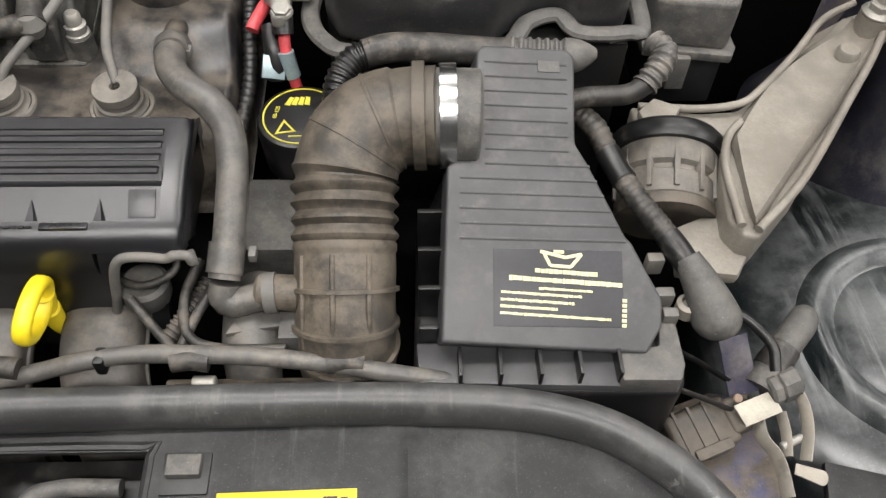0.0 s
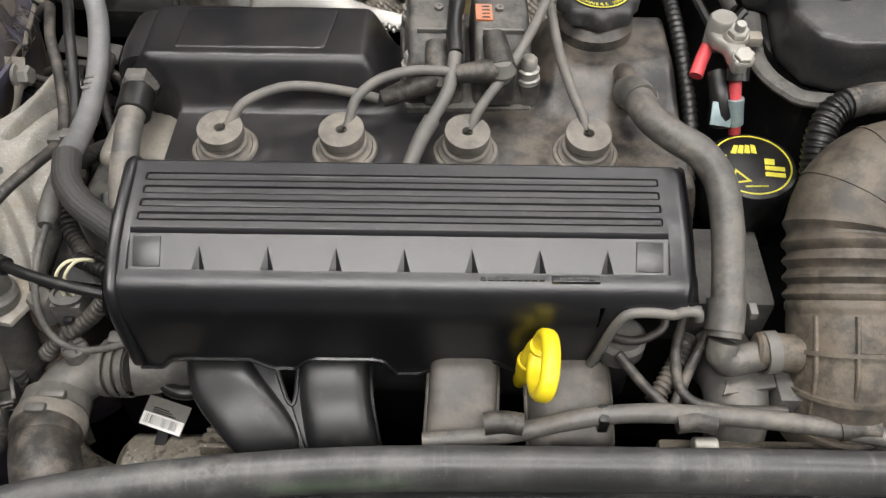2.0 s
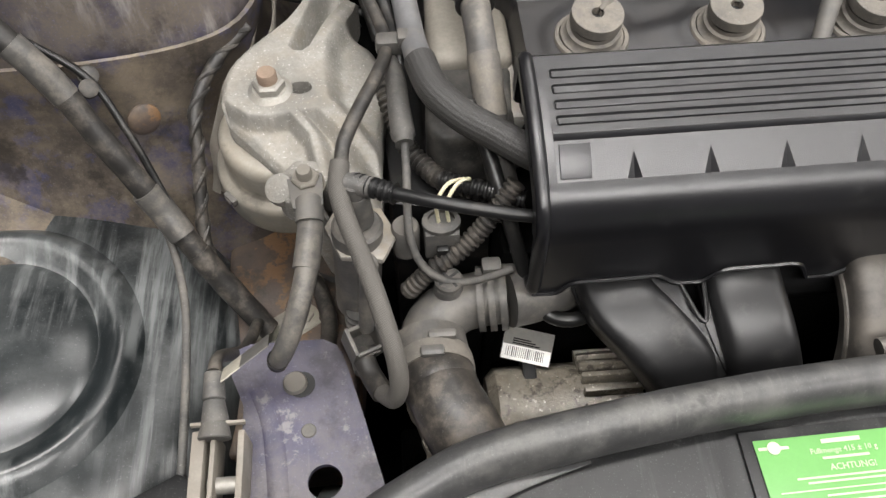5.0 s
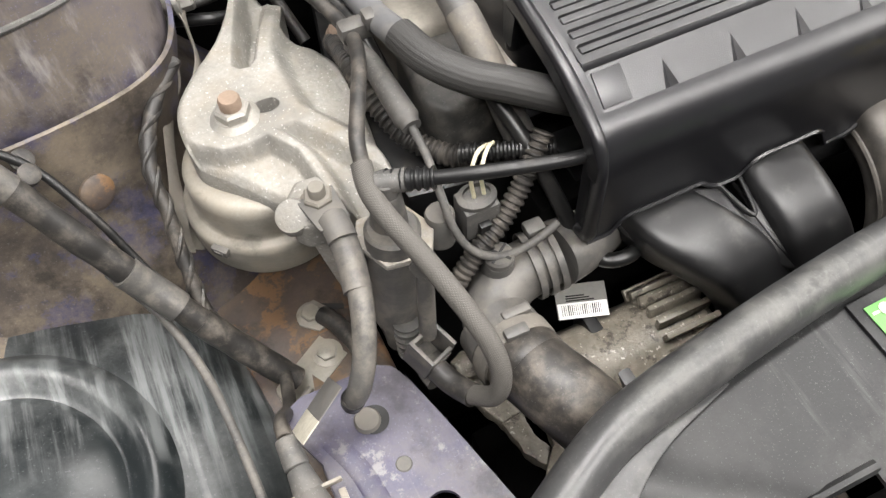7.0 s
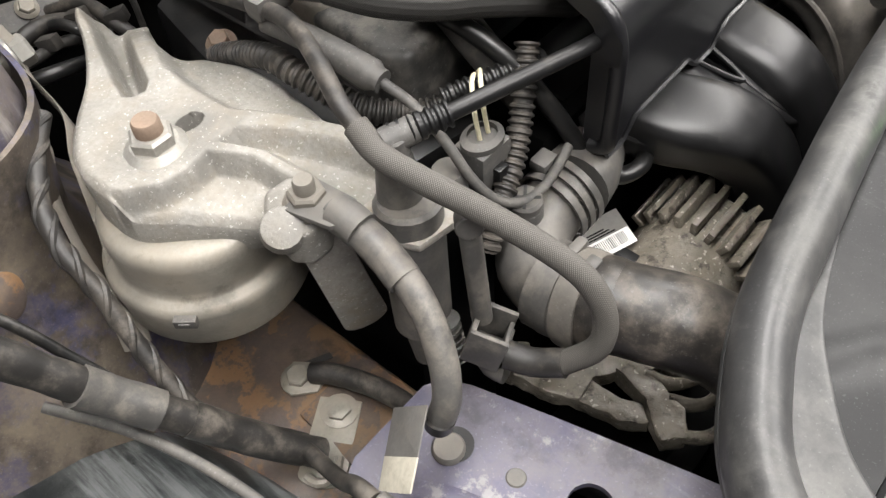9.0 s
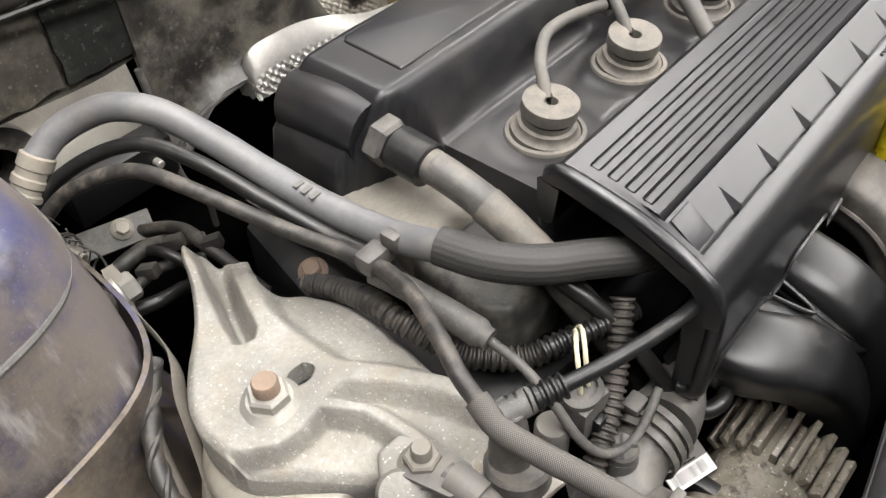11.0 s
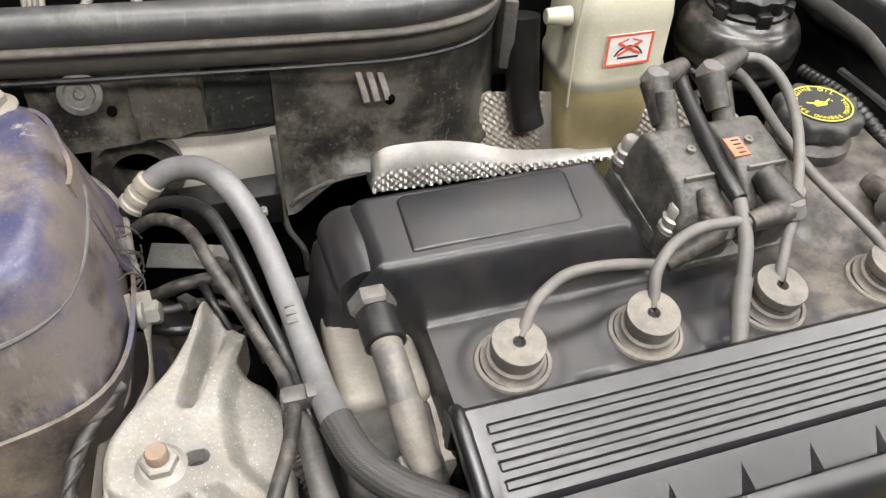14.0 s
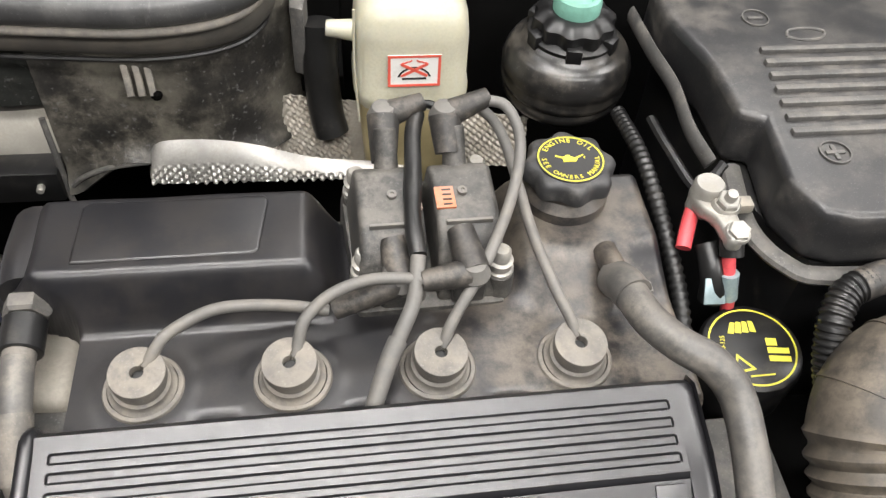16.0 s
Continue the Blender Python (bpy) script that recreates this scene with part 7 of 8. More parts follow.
part("oil_can_sign", xf(merge(*[xf(rod(a, b, 0.0011, seg=6, w=0.0002), Matrix.Diagonal((1, 1, 0.3, 1))) for a, b in (((-0.012, 0.008, 0), (-0.007, -0.001, 0)), ((-0.007, -0.001, 0), (0.007, -0.001, 0)), ((0.007, -0.001, 0), (0.014, 0.008, 0)), ((-0.014, 0.008, 0), (0.003, 0.005, 0)), ((0.003, 0.005, 0), (0.014, 0.008, 0)), ((-0.005, 0.0085, 0), (0.002, 0.0085, 0)))]), PR @ Matrix.Translation((0.068, 0.0555, 0.0006))), M_CREAM, pan)
part("top_mark", xf(box(0.058, 0.073, 0.185, 0.193, 0, 0.0006, 0), LM), M_GREYP, fb)
part("lower_box", prism([(-0.026, 0.312), (0.148, 0.306), (0.155, 0.315), (0.155, 0.36), (0.12, 0.43), (0.1, 0.5), (-0.002, 0.5), (-0.022, 0.44)], 0.85, 0.944, 0.006, 3), M_BLACK, fb)
part("rim", prism([(-0.022, 0.314), (0.147, 0.308), (0.153, 0.317), (0.153, 0.345), (-0.024, 0.345)], 0.936, 0.949, 0.003), M_FILTER, fb)
for k in range(5):
    part("front_rib", box(0.003 + 0.026 * k, 0.0055 + 0.026 * k, 0.312, 0.334, 0.944, 0.962, 0.0006), M_BLACK, fb)
part("corner", prism([(0.108, 0.309), (0.147, 0.308), (0.152, 0.32), (0.152, 0.366), (0.142, 0.372), (0.137, 0.335), (0.11, 0.332)], 0.94, 0.958, 0.003), M_GREYP, fb)
for k in range(4):
    part("side_rib", box(-0.022, -0.004, 0.345 + 0.024 * k, 0.349 + 0.024 * k, 0.93 + 0.008 * k, 0.965 + 0.011 * k, 0.001), M_BLACK, fb)
cat_ = part("clamp_clip", merge(box(0.142, 0.153, 0.352, 0.36, 0.954, 0.966, 0.002), box(0.139, 0.152, 0.366, 0.374, 0.956, 0.97, 0.002), box(0.135, 0.147, 0.388, 0.396, 0.964, 0.98, 0.002)), M_LGREY, fb)
part("screw", lathe([(0.008, 0.955), (0.008, 0.965), (0.005, 0.967), (0.0045, 0.963), (0, 0.963)], 20, Matrix.Translation((0.161, 0.363, 0))), M_CAN, fb)
part("inlet_neck", rod((0.02, 0.468, 1.037), (-0.012, 0.469, 1.038), 0.0335, 0.0325, 32, 0.002), M_GREYP, fb)

# ---- intake boot ----
ib = thing("intake_boot", "dusty brown rubber intake boot with bellows", "intake hose")
BP = [(-0.008, 0.469, 1.038), (-0.028, 0.47, 1.036), (-0.048, 0.467, 1.032), (-0.063, 0.457, 1.024), (-0.07, 0.442, 1.012), (-0.071, 0.425, 1.0), (-0.071, 0.4, 0.982), (-0.071, 0.375, 0.963), (-0.071, 0.358, 0.945), (-0.071, 0.352, 0.915)]


def boot_r(f):
    k = 1.0
    if 0.0 <= f < 0.13:
        k = 0.95
    if 0.38 < f < 0.6:
        k = 1.0 + 0.055 * math.cos((f - 0.38) / 0.22 * 4.5 * 2 * math.pi) - 0.01
    if f > 0.62:
        k = 0.97 - 0.02 * (f - 0.62)
    return k


part("body", tube(BP, 0.0352, 40, 0.002, taper=boot_r, wob=0.015), M_BOOT, ib)
BS = spline(BP, 0.002)


def boot_ring(f, h, w):
    i = int(f * (len(BS) - 1))
    d = BS[min(i + 1, len(BS) - 1)] - BS[max(i - 1, 0)]
    return lathe([(0.033, -w), (0.0345 + h, -w * 0.7), (0.0345 + h, w * 0.7), (0.033, w), (0.033, -w)], 40, aim(BS[i], d))


for f in (0.735, 0.84, 0.92):
    part("ring_rib", boot_ring(f, 0.0022, 0.002), M_BOOT, ib)
for f in (0.19, 0.29):
    part("seam_rib", boot_ring(f, 0.0014, 0.0015), M_BOOT, ib)
for a in (60, 100, 140):
    pts = []
    for f in (0.64, 0.72, 0.8, 0.9):
        i = int(f * (len(BS) - 1))
        d = (BS[min(i + 1, len(BS) - 1)] - BS[i - 1]).normalized()
        side = Vector((1, 0, 0))
        upv = side.cross(d)
        if upv.z < 0:
            upv = -upv
        pts.append(BS[i] + (side * math.cos(radians(a)) + upv * math.sin(radians(a))) * 0.0343)
    part("long_rib", tube(pts, 0.0018, 8), M_BOOT, ib)
part("clamp_band", lathe([(0.0337, -0.0055), (0.0355, -0.0055), (0.0355, 0.0055), (0.0337, 0.0055), (0.0337, -0.0055)], 48, aim((-0.001, 0.469, 1.038), (-1, 0.02, -0.03))), M_BRIGHT, ib, "bright steel hose clamp")
part("neck_collar", lathe([(0.034, -0.004), (0.037, -0.004), (0.037, 0.004), (0.034, 0.004), (0.034, -0.004)], 48, aim((-0.02, 0.4695, 1.0372), (-1, 0.02, -0.05))), M_BOOT, ib)
part("side_stub", rod((-0.1, 0.372, 0.968), (-0.13, 0.374, 0.97), 0.0125, 0.0115, 20, 0.002), M_BOOT, ib)

# breather elbow and hose to the boot
br = thing("breather_hose", "grey dusty breather hose from valve cover to intake boot", "hose")
part("hose", tube([(-0.198, 0.548, 1.034), (-0.197, 0.535, 1.04), (-0.191, 0.51, 1.043), (-0.178, 0.492, 1.043), (-0.162, 0.48, 1.04), (-0.15, 0.466, 1.03), (-0.146, 0.446, 1.018), (-0.146, 0.42, 1.004), (-0.148, 0.392, 0.987), (-0.15, 0.378, 0.977)], 0.0107, 20, wob=0.02), M_HOSE, br)
part("end_collar", tube([(-0.1985, 0.552, 1.03), (-0.1975, 0.541, 1.038), (-0.195, 0.53, 1.041)], 0.0124, 18), M_HOSE, br)
part("clip", box(-0.187, -0.182, 0.532, 0.54, 1.036, 1.042, 0.001), M_LGREY, br)
part("lower_collar", tube([(-0.148, 0.398, 0.99), (-0.1488, 0.39, 0.985), (-0.15, 0.381, 0.979)], 0.0122, 18), M_HOSE, br)
part("elbow", tube([(-0.15, 0.376, 0.975), (-0.151, 0.37, 0.968), (-0.145, 0.368, 0.964), (-0.128, 0.371, 0.967), (-0.118, 0.373, 0.969)], 0.0098, 16), M_HOSE, br)
part("clamp_band", lathe([(0.0118, -0.004), (0.0138, -0.004), (0.0138, 0.004), (0.0118, 0.004), (0.0118, -0.004)], 28, aim((-0.12, 0.3725, 0.969), (1, 0.05, 0.05))), M_LGREY, br)
part("clip", box(-0.134, -0.129, 0.388, 0.397, 0.982, 0.989, 0.0008), M_LGREY, br)
part("stub", tube([(-0.2, 0.575, 1.03), (-0.1995, 0.56, 1.034), (-0.1985, 0.548, 1.035)], 0.008, 14), M_VALVE, vc)

# throttle area below
tb = thing("throttle_unit", "dusty grey throttle housing with a connector", "throttle body")
part("housing", tube([(-0.135, 0.4, 0.92), (-0.135, 0.375, 0.935), (-0.135, 0.35, 0.93), (-0.135, 0.335, 0.9)], 0.024, 18, taper=lambda f: 1 - 0.25 * f), M_HOSE, tb)
part("connector", box(-0.115, -0.1, 0.345, 0.37, 0.925, 0.956, 0.002), M_GREYP, tb)
part("plate", prism([(-0.15, 0.35), (-0.105, 0.358), (-0.1, 0.365), (-0.14, 0.372)], 0.95, 0.954, 0.001), M_HOSE, tb)
part("small_cap", lathe([(0.016, 0.94), (0.017, 0.943), (0.017, 0.955), (0.014, 0.958), (0.006, 0.955), (0, 0.955)], 24, Matrix.Translation((-0.21, 0.392, 0))), M_GREYP, tb)
random.seed(7)
for k, pts in enumerate(([(-0.23, 0.392, 0.962), (-0.205, 0.38, 0.968), (-0.185, 0.39, 0.972), (-0.19, 0.41, 0.975)], [(-0.215, 0.375, 0.96), (-0.2, 0.36, 0.95), (-0.185, 0.345, 0.945)], [(-0.17, 0.4, 0.97), (-0.178, 0.375, 0.962), (-0.175, 0.352, 0.952), (-0.155, 0.342, 0.95), (-0.11, 0.342, 0.948)], [(-0.155, 0.39, 0.965), (-0.17, 0.365, 0.955), (-0.18, 0.345, 0.945)])):
    hose("throttle_cable", pts, 0.0035 if k else 0.0028, M_RUB, "dusty thin cable around the throttle", "cable")
hose("corrugated_conduit", [(-0.165, 0.392, 0.955), (-0.178, 0.37, 0.95), (-0.192, 0.35, 0.942)], 0.006, M_RUB, "dusty short corrugated conduit by the throttle", "conduit", rib=0.0006, pitch=0.004)
fl = thing("front_loom", "dusty grey wiring loom along the radiator", "wiring loom")
part("loom", tube( [(-0.34, 0.322, 0.935), (-0.285, 0.326, 0.942), (-0.24, 0.333, 0.95), (-0.2, 0.336, 0.953), (-0.14, 0.334, 0.953), (-0.085, 0.329, 0.951), (-0.035, 0.322, 0.947), (0.02, 0.318, 0.94)], 0.0062, wob=0.06), M_HOSE, fl)
for x in (-0.29, -0.17, -0.07):
    part("tape_wrap", tube([(x - 0.012, 0.331 - 0.03 * abs(x + 0.17), 0.951), (x, 0.332 - 0.03 * abs(x + 0.17), 0.952), (x + 0.012, 0.331 - 0.03 * abs(x + 0.17), 0.951)], 0.0072, 12), M_RUB, fl)
solid("loom_clip", box(-0.231, -0.224, 0.327, 0.34, 0.942, 0.957, 0.002), M_BLACK, "black plastic loom clip", "clip")
rad = thing("radiator_edge", "dusty beige radiator edge behind the front seal", "radiator")
part("tank", box(-0.19, 0.0, 0.318, 0.33, 0.9, 0.932, 0.003), M_BOOT, rad)
part("stud", rod((-0.17, 0.322, 0.937), (-0.155, 0.322, 0.937), 0.006), M_STEEL, rad)
solid("plastic_box", box(-0.16, -0.1, 0.42, 0.49, 0.9, 0.955, 0.004), M_GREYP, "dusty grey plastic box behind the intake boot", "box")
hose("black_loom", [(-0.152, 0.72, 1.02), (-0.152, 0.66, 1.03), (-0.15, 0.6, 1.02), (-0.148, 0.55, 1.0), (-0.155, 0.5, 0.98), (-0.16, 0.45, 0.96)], 0.0055, M_RUBD, "black taped loom beside the valve cover", "wiring loom", rib=0.0005, pitch=0.006)

# ---- coolant tank cap ----
ec = thing("expansion_tank", "black expansion tank with a yellow printed cap", "expansion tank")
EM = Matrix.Translation((-0.107, 0.519, 0.972)) @ pose(0, 0, 0, 3, -2, 0)
part("cap_body", lathe([(0.033, -0.02), (0.0335, 0.0), (0.034, 0.016), (0.032, 0.0205), (0.03, 0.0215), (0, 0.0215)], 48, EM), M_BLACK, ec)
part("yellow_ring", xf(annulus(0.0275, 0.0287, 0.0215), EM), M_YELP, ec)
part("sign_triangle", xf(merge(*[prism([(0.009 * math.cos(a) * k1, 0.009 * math.sin(a) * k1) for a, k1 in ((a0, 1), (a1, 1), (a1, 0.68), (a0, 0.68))], 0, 0.0005, 0) for a0, a1 in ((math.pi / 2, math.pi * 7 / 6), (math.pi * 7 / 6, math.pi * 11 / 6), (math.pi * 11 / 6, math.pi * 5 / 2))]), EM @ Matrix.Translation((-0.011, -0.013, 0.0215)) @ pose(0, 0, 0, 0, 0, 8)), M_YELP, ec)
part("sign_block", xf(merge(box(-0.007, 0.007, -0.0085, -0.0045, 0, 0.0005, 0), box(-0.007, 0.007, -0.0025, 0.0015, 0, 0.0005, 0), box(-0.007, 0.0, 0.003, 0.0085, 0, 0.0005, 0)), EM @ Matrix.Translation((0.016, -0.004, 0.0215)) @ pose(0, 0, 0, 0, 0, -8)), M_YELP, ec)
part("sign_hand", xf(merge(*[prism([(-0.011 + 0.005 * k, -0.003), (-0.007 + 0.005 * k, -0.004), (-0.004 + 0.004 * k, 0.004), (-0.007 + 0.004 * k, 0.005)], 0, 0.0005, 0.0) for k in range(4)]), EM @ Matrix.Translation((-0.002, 0.0145, 0.0215))), M_YELP, ec)
part("lettering", xf(words("60-125", 0.0045, Matrix.Translation((-0.0185, 0.004, 0.0216)) @ pose(0, 0, 0, 0, 0, 78)), EM), M_YELP, ec)
part("print_bar", xf(box(-0.008, 0.008, -0.0215, -0.0205, 0.0215, 0.022, 0), EM), M_YELP, ec)
part("tank_neck", lathe([(0.026, -0.08), (0.028, -0.02), (0.03, -0.018)], 32, EM), M_BLACK, ec)

# ---- battery box ----
bt = thing("battery_box", "dusty black battery cover with raised ribs and a rim", "battery")
BATT = [(-0.118, 0.76), (-0.102, 0.7), (-0.1, 0.648), (-0.083, 0.642), (-0.09, 0.585), (-0.078, 0.555), (-0.058, 0.548), (0.035, 0.548), (0.06, 0.572), (0.085, 0.578), (0.1, 0.562), (0.13, 0.562), (0.14, 0.575), (0.142, 0.8), (-0.118, 0.8)]
part("cover", prism(BATT, 1.034, 1.08, 0.007, 3), M_BATT, bt)
part("rim", merge(tube([(-0.094, 0.64, 1.035), (-0.101, 0.585, 1.035), (-0.088, 0.552, 1.035), (-0.062, 0.54, 1.035), (0.035, 0.541, 1.036), (0.062, 0.563, 1.045), (0.085, 0.569, 1.047), (0.1, 0.554, 1.043), (0.135, 0.554, 1.043), (0.149, 0.568, 1.043), (0.15, 0.7, 1.043)], 0.006, 10, sec=lambda a: (1.2 * math.cos(a), 0.8 * math.sin(a)), ref=(0, 0, 1))), M_GREYP, bt, "pale dusty rim")
part("case", prism([(-0.1, 0.8), (-0.09, 0.6), (-0.07, 0.552), (0.14, 0.552), (0.14, 0.8)], 0.8, 1.034, 0.006), M_BLACK, bt)
for k in range(7):
    y = 0.622 + 0.0145 * k
    part("rib", box(-0.07 + 0.0025 * k * 0 - 0.0 + (0.0018 * k - 0.002), 0.06, y, y + 0.0055, 1.0775, 1.0835, 0.0012), M_GREYP, bt)
part("plus_ring", lathe([(0.0095, 1.079), (0.0105, 1.079), (0.0105, 1.0815), (0.0095, 1.0815), (0.0095, 1.079)], 32, Matrix.Translation((-0.05, 0.605, 0))), M_GREYP, bt)
part("plus_sign", merge(box(-0.0565, -0.0435, 0.6035, 0.6065, 1.079, 1.0815, 0.0005), box(-0.0515, -0.0485, 0.5985, 0.6115, 1.079, 1.0812, 0.0005)), M_GREYP, bt)
part("minus_ring", lathe([(0.0095, 1.079), (0.0105, 1.079), (0.0105, 1.0815), (0.0095, 1.0815), (0.0095, 1.079)], 32, Matrix.Translation((-0.05, 0.752, 0))), M_GREYP, bt)
part("minus_sign", box(-0.056, -0.044, 0.7505, 0.7535, 1.079, 1.0815, 0.0005), M_GREYP, bt)
part("car_outline", tube([(-0.034, 0.728, 1.0805), (-0.03, 0.736, 1.0805), (-0.015, 0.738, 1.0805), (-0.003, 0.734, 1.0805), (-0.008, 0.726, 1.0805), (-0.022, 0.724, 1.0805), (-0.034, 0.728, 1.0805)], 0.0012, 6), M_GREYP, bt)
wallp = thing("battery_side_panel", "dusty black plastic panel edge beside the battery", "panel")
part("edge", tube([(-0.132, 0.79, 1.06), (-0.13, 0.74, 1.062), (-0.124, 0.7, 1.06), (-0.12, 0.665, 1.05), (-0.11, 0.64, 1.04)], 0.006, 8, sec=lambda a: (0.5 * math.cos(a), 1.3 * math.sin(a)), ref=(0, 0, 1)), M_GREYP, wallp)
part("edge", tube([(-0.134, 0.7, 1.03), (-0.13, 0.665, 1.03), (-0.118, 0.63, 1.025), (-0.1, 0.64, 1.04)], 0.004, 8), M_BLACK, wallp)

term = thing("battery_terminal", "pale metal battery terminal with red cables", "terminal")
part("clamp", prism([(-0.139, 0.604), (-0.136, 0.612), (-0.126, 0.614), (-0.118, 0.607), (-0.114, 0.587), (-0.114, 0.566), (-0.119, 0.558), (-0.127, 0.56), (-0.129, 0.582), (-0.136, 0.59)], 1.04, 1.052, 0.004, 3), M_STEEL, term)
part("post", lathe([(0.0105, 1.035), (0.0105, 1.058), (0.009, 1.06), (0, 1.06)], 24, Matrix.Translation((-0.128, 0.603, 0))), M_STEEL, term)
part("nut", hexnut((-0.12, 0.59, 1.052), (0, -0.2, 1), 0.0078, 0.008, 0.0098, 0.004), M_STEEL, term)
part("nut", hexnut((-0.1195, 0.567, 1.05), (0, -0.2, 1), 0.0072, 0.006, 0.0085), M_STEEL, term)
part("bar", box(-0.116, -0.1, 0.588, 0.598, 1.044, 1.052, 0.002), M_CAN, term)
part("red_cable", tube([(-0.133, 0.603, 1.036), (-0.138, 0.594, 1.033), (-0.143, 0.583, 1.029), (-0.1455, 0.577, 1.026)], 0.0052, 12), M_RED, term, "red cable")
part("red_cable", tube([(-0.12, 0.566, 1.033), (-0.1185, 0.557, 1.018), (-0.114, 0.552, 0.997), (-0.11, 0.55, 0.975)], 0.0045, 12), M_RED, term, "red cable")
part("cloth_wrap", tube([(-0.131, 0.577, 1.03), (-0.129, 0.566, 1.022), (-0.127, 0.558, 1.012), (-0.126, 0.553, 1.0)], 0.0085, 14, wob=0.15), M_RUBD, term, "black cloth tape wrap")
part("silver_tape", tube([(-0.1188, 0.557, 1.022), (-0.1172, 0.5545, 1.012), (-0.115, 0.5525, 1.002)], 0.0062, 12), M_SILVERT, term, "silver-blue tape")
part("tape_flag", xf(box(-0.017, 0.0, -0.009, 0.008, -0.0005, 0.0005, 0.0002), pose(-0.12, 0.5515, 1.011, 48, 14, 8)), M_SILVERT, term)
part("black_sleeve", tube([(-0.12, 0.57, 1.044), (-0.1198, 0.562, 1.034)], 0.008, 12), M_RUBD, term)

# ---- right side: hoses, mount, bracket, fuse box ----
bc = thing("boot_conduit", "dusty black conduit over the intake boot, ribbed at its ends", "conduit")
part("ribbed_sleeve", tube([(-0.073, 0.462, 0.99), (-0.078, 0.485, 1.015), (-0.0765, 0.503, 1.036), (-0.066, 0.5175, 1.046), (-0.05, 0.5235, 1.05)], 0.0098, 18, rib=0.0006, pitch=0.0042), M_RUBD, bc)
part("smooth_sleeve", tube([(-0.058, 0.521, 1.0485), (-0.04, 0.5255, 1.0505), (-0.01, 0.5265, 1.05), (0.02, 0.5245, 1.049), (0.05, 0.522, 1.049)], 0.0105, 18, wob=0.03), M_RUB, bc)
part("ribbed_end", tube([(0.045, 0.5225, 1.049), (0.065, 0.5205, 1.049), (0.085, 0.519, 1.049)], 0.0112, 18, rib=0.0008, pitch=0.0062), M_GREYP, bc)
part("cone", tube([(0.084, 0.519, 1.049), (0.094, 0.519, 1.05), (0.106, 0.52, 1.051)], 0.0122, 16, taper=lambda f: 1.05 - 0.75 * f * f), M_GREYP, bc)
hose("vacuum_hose", [(0.085, 0.5, 1.022), (0.1, 0.502, 1.026), (0.128, 0.498, 1.032), (0.143, 0.502, 1.04)], 0.0075, M_RUB, "dusty black hose behind the filter box", "hose", seg=16)
hose("vacuum_hose", [(0.14, 0.5, 1.038), (0.15, 0.51, 1.046), (0.156, 0.522, 1.05), (0.15, 0.535, 1.05)], 0.009, M_HOSE, "grey ribbed hose end by the fuse box", "hose", rib=0.0008, pitch=0.006, seg=16)
hose("wiring_conduit", [(0.095, 0.505, 1.01), (0.108, 0.49, 1.008), (0.117, 0.468, 1.0), (0.13, 0.437, 0.994), (0.147, 0.408, 0.988), (0.162, 0.382, 0.98), (0.172, 0.36, 0.97)], 0.0082, M_RUB, "dusty black conduit along the filter box", "conduit", wraps=((0.25, 0.4, 1.1, M_RUBD), (0.7, 0.85, 1.1, M_RUBD)), rib=0.0003, pitch=0.005, seg=16)
solid("conduit_boot", tube([(0.16, 0.388, 0.984), (0.17, 0.37, 0.974), (0.178, 0.354, 0.963), (0.182, 0.344, 0.951)], 0.0185, 24, 0.0015, taper=lambda f: (0.5 + 0.55 * f) if f < 0.75 else 0.9125 * math.sqrt(max(0.02, 1 - ((f - 0.75) / 0.26) ** 2))), M_GREYP, "round grey rubber boot on the conduit", "boot")
hose("thin_cable", [(0.185, 0.37, 0.95), (0.205, 0.362, 0.948), (0.222, 0.345, 0.94), (0.224, 0.33, 0.93)], 0.004, M_RUBD, "thin black cable behind the conduit", "cable")

rm = thing("gearbox_mount", "ribbed cast aluminium gearbox mount with a black ring", "gearbox mount")
RM = aim((0.17, 0.464, 0.942), (0.12, 0.9, 0.3))
part("ring", lathe([(0.035, 0.046), (0.043, 0.046), (0.045, 0.05), (0.045, 0.058), (0.042, 0.062), (0.03, 0.062)], 44, RM), M_BLACK, rm)
part("drum", lathe([(0.034, 0.0), (0.0375, 0.003), (0.038, 0.008), (0.038, 0.02), (0.0345, 0.0225), (0.0345, 0.026), (0.0385, 0.0285), (0.04, 0.034), (0.04, 0.044), (0.036, 0.05), (0.02, 0.05)], 56, RM), M_BOOTG, rm)
for a in range(0, 360, 30):
    part("web", xf(prism([(0.03, -0.0022), (0.0405, -0.0022), (0.0405, 0.0022), (0.03, 0.0022)], 0.006, 0.042, 0.001), RM @ pose(0, 0, 0, 0, 0, a)), M_BOOTG, rm)
part("lower_ring", lathe([(0.032, -0.008), (0.0385, -0.0075), (0.0395, -0.004), (0.0385, 0.001), (0.034, 0.002)], 44, RM), M_BOOT, rm)

ra = thing("mount_bracket", "large ribbed cast aluminium bracket reaching to the wing", "bracket")
RB = [(0.15, 0.545), (0.15, 0.525), (0.195, 0.52), (0.213, 0.499), (0.205, 0.469), (0.2, 0.425), (0.208, 0.411), (0.218, 0.409), (0.263, 0.458), (0.327, 0.545), (0.397, 0.642), (0.396, 0.66), (0.385, 0.672), (0.364, 0.662), (0.331, 0.64), (0.293, 0.595), (0.256, 0.556), (0.235, 0.54), (0.203, 0.537)]
part("web", prism(RB, 0.945, 0.979, 0.004, 3), M_ALUT, ra)
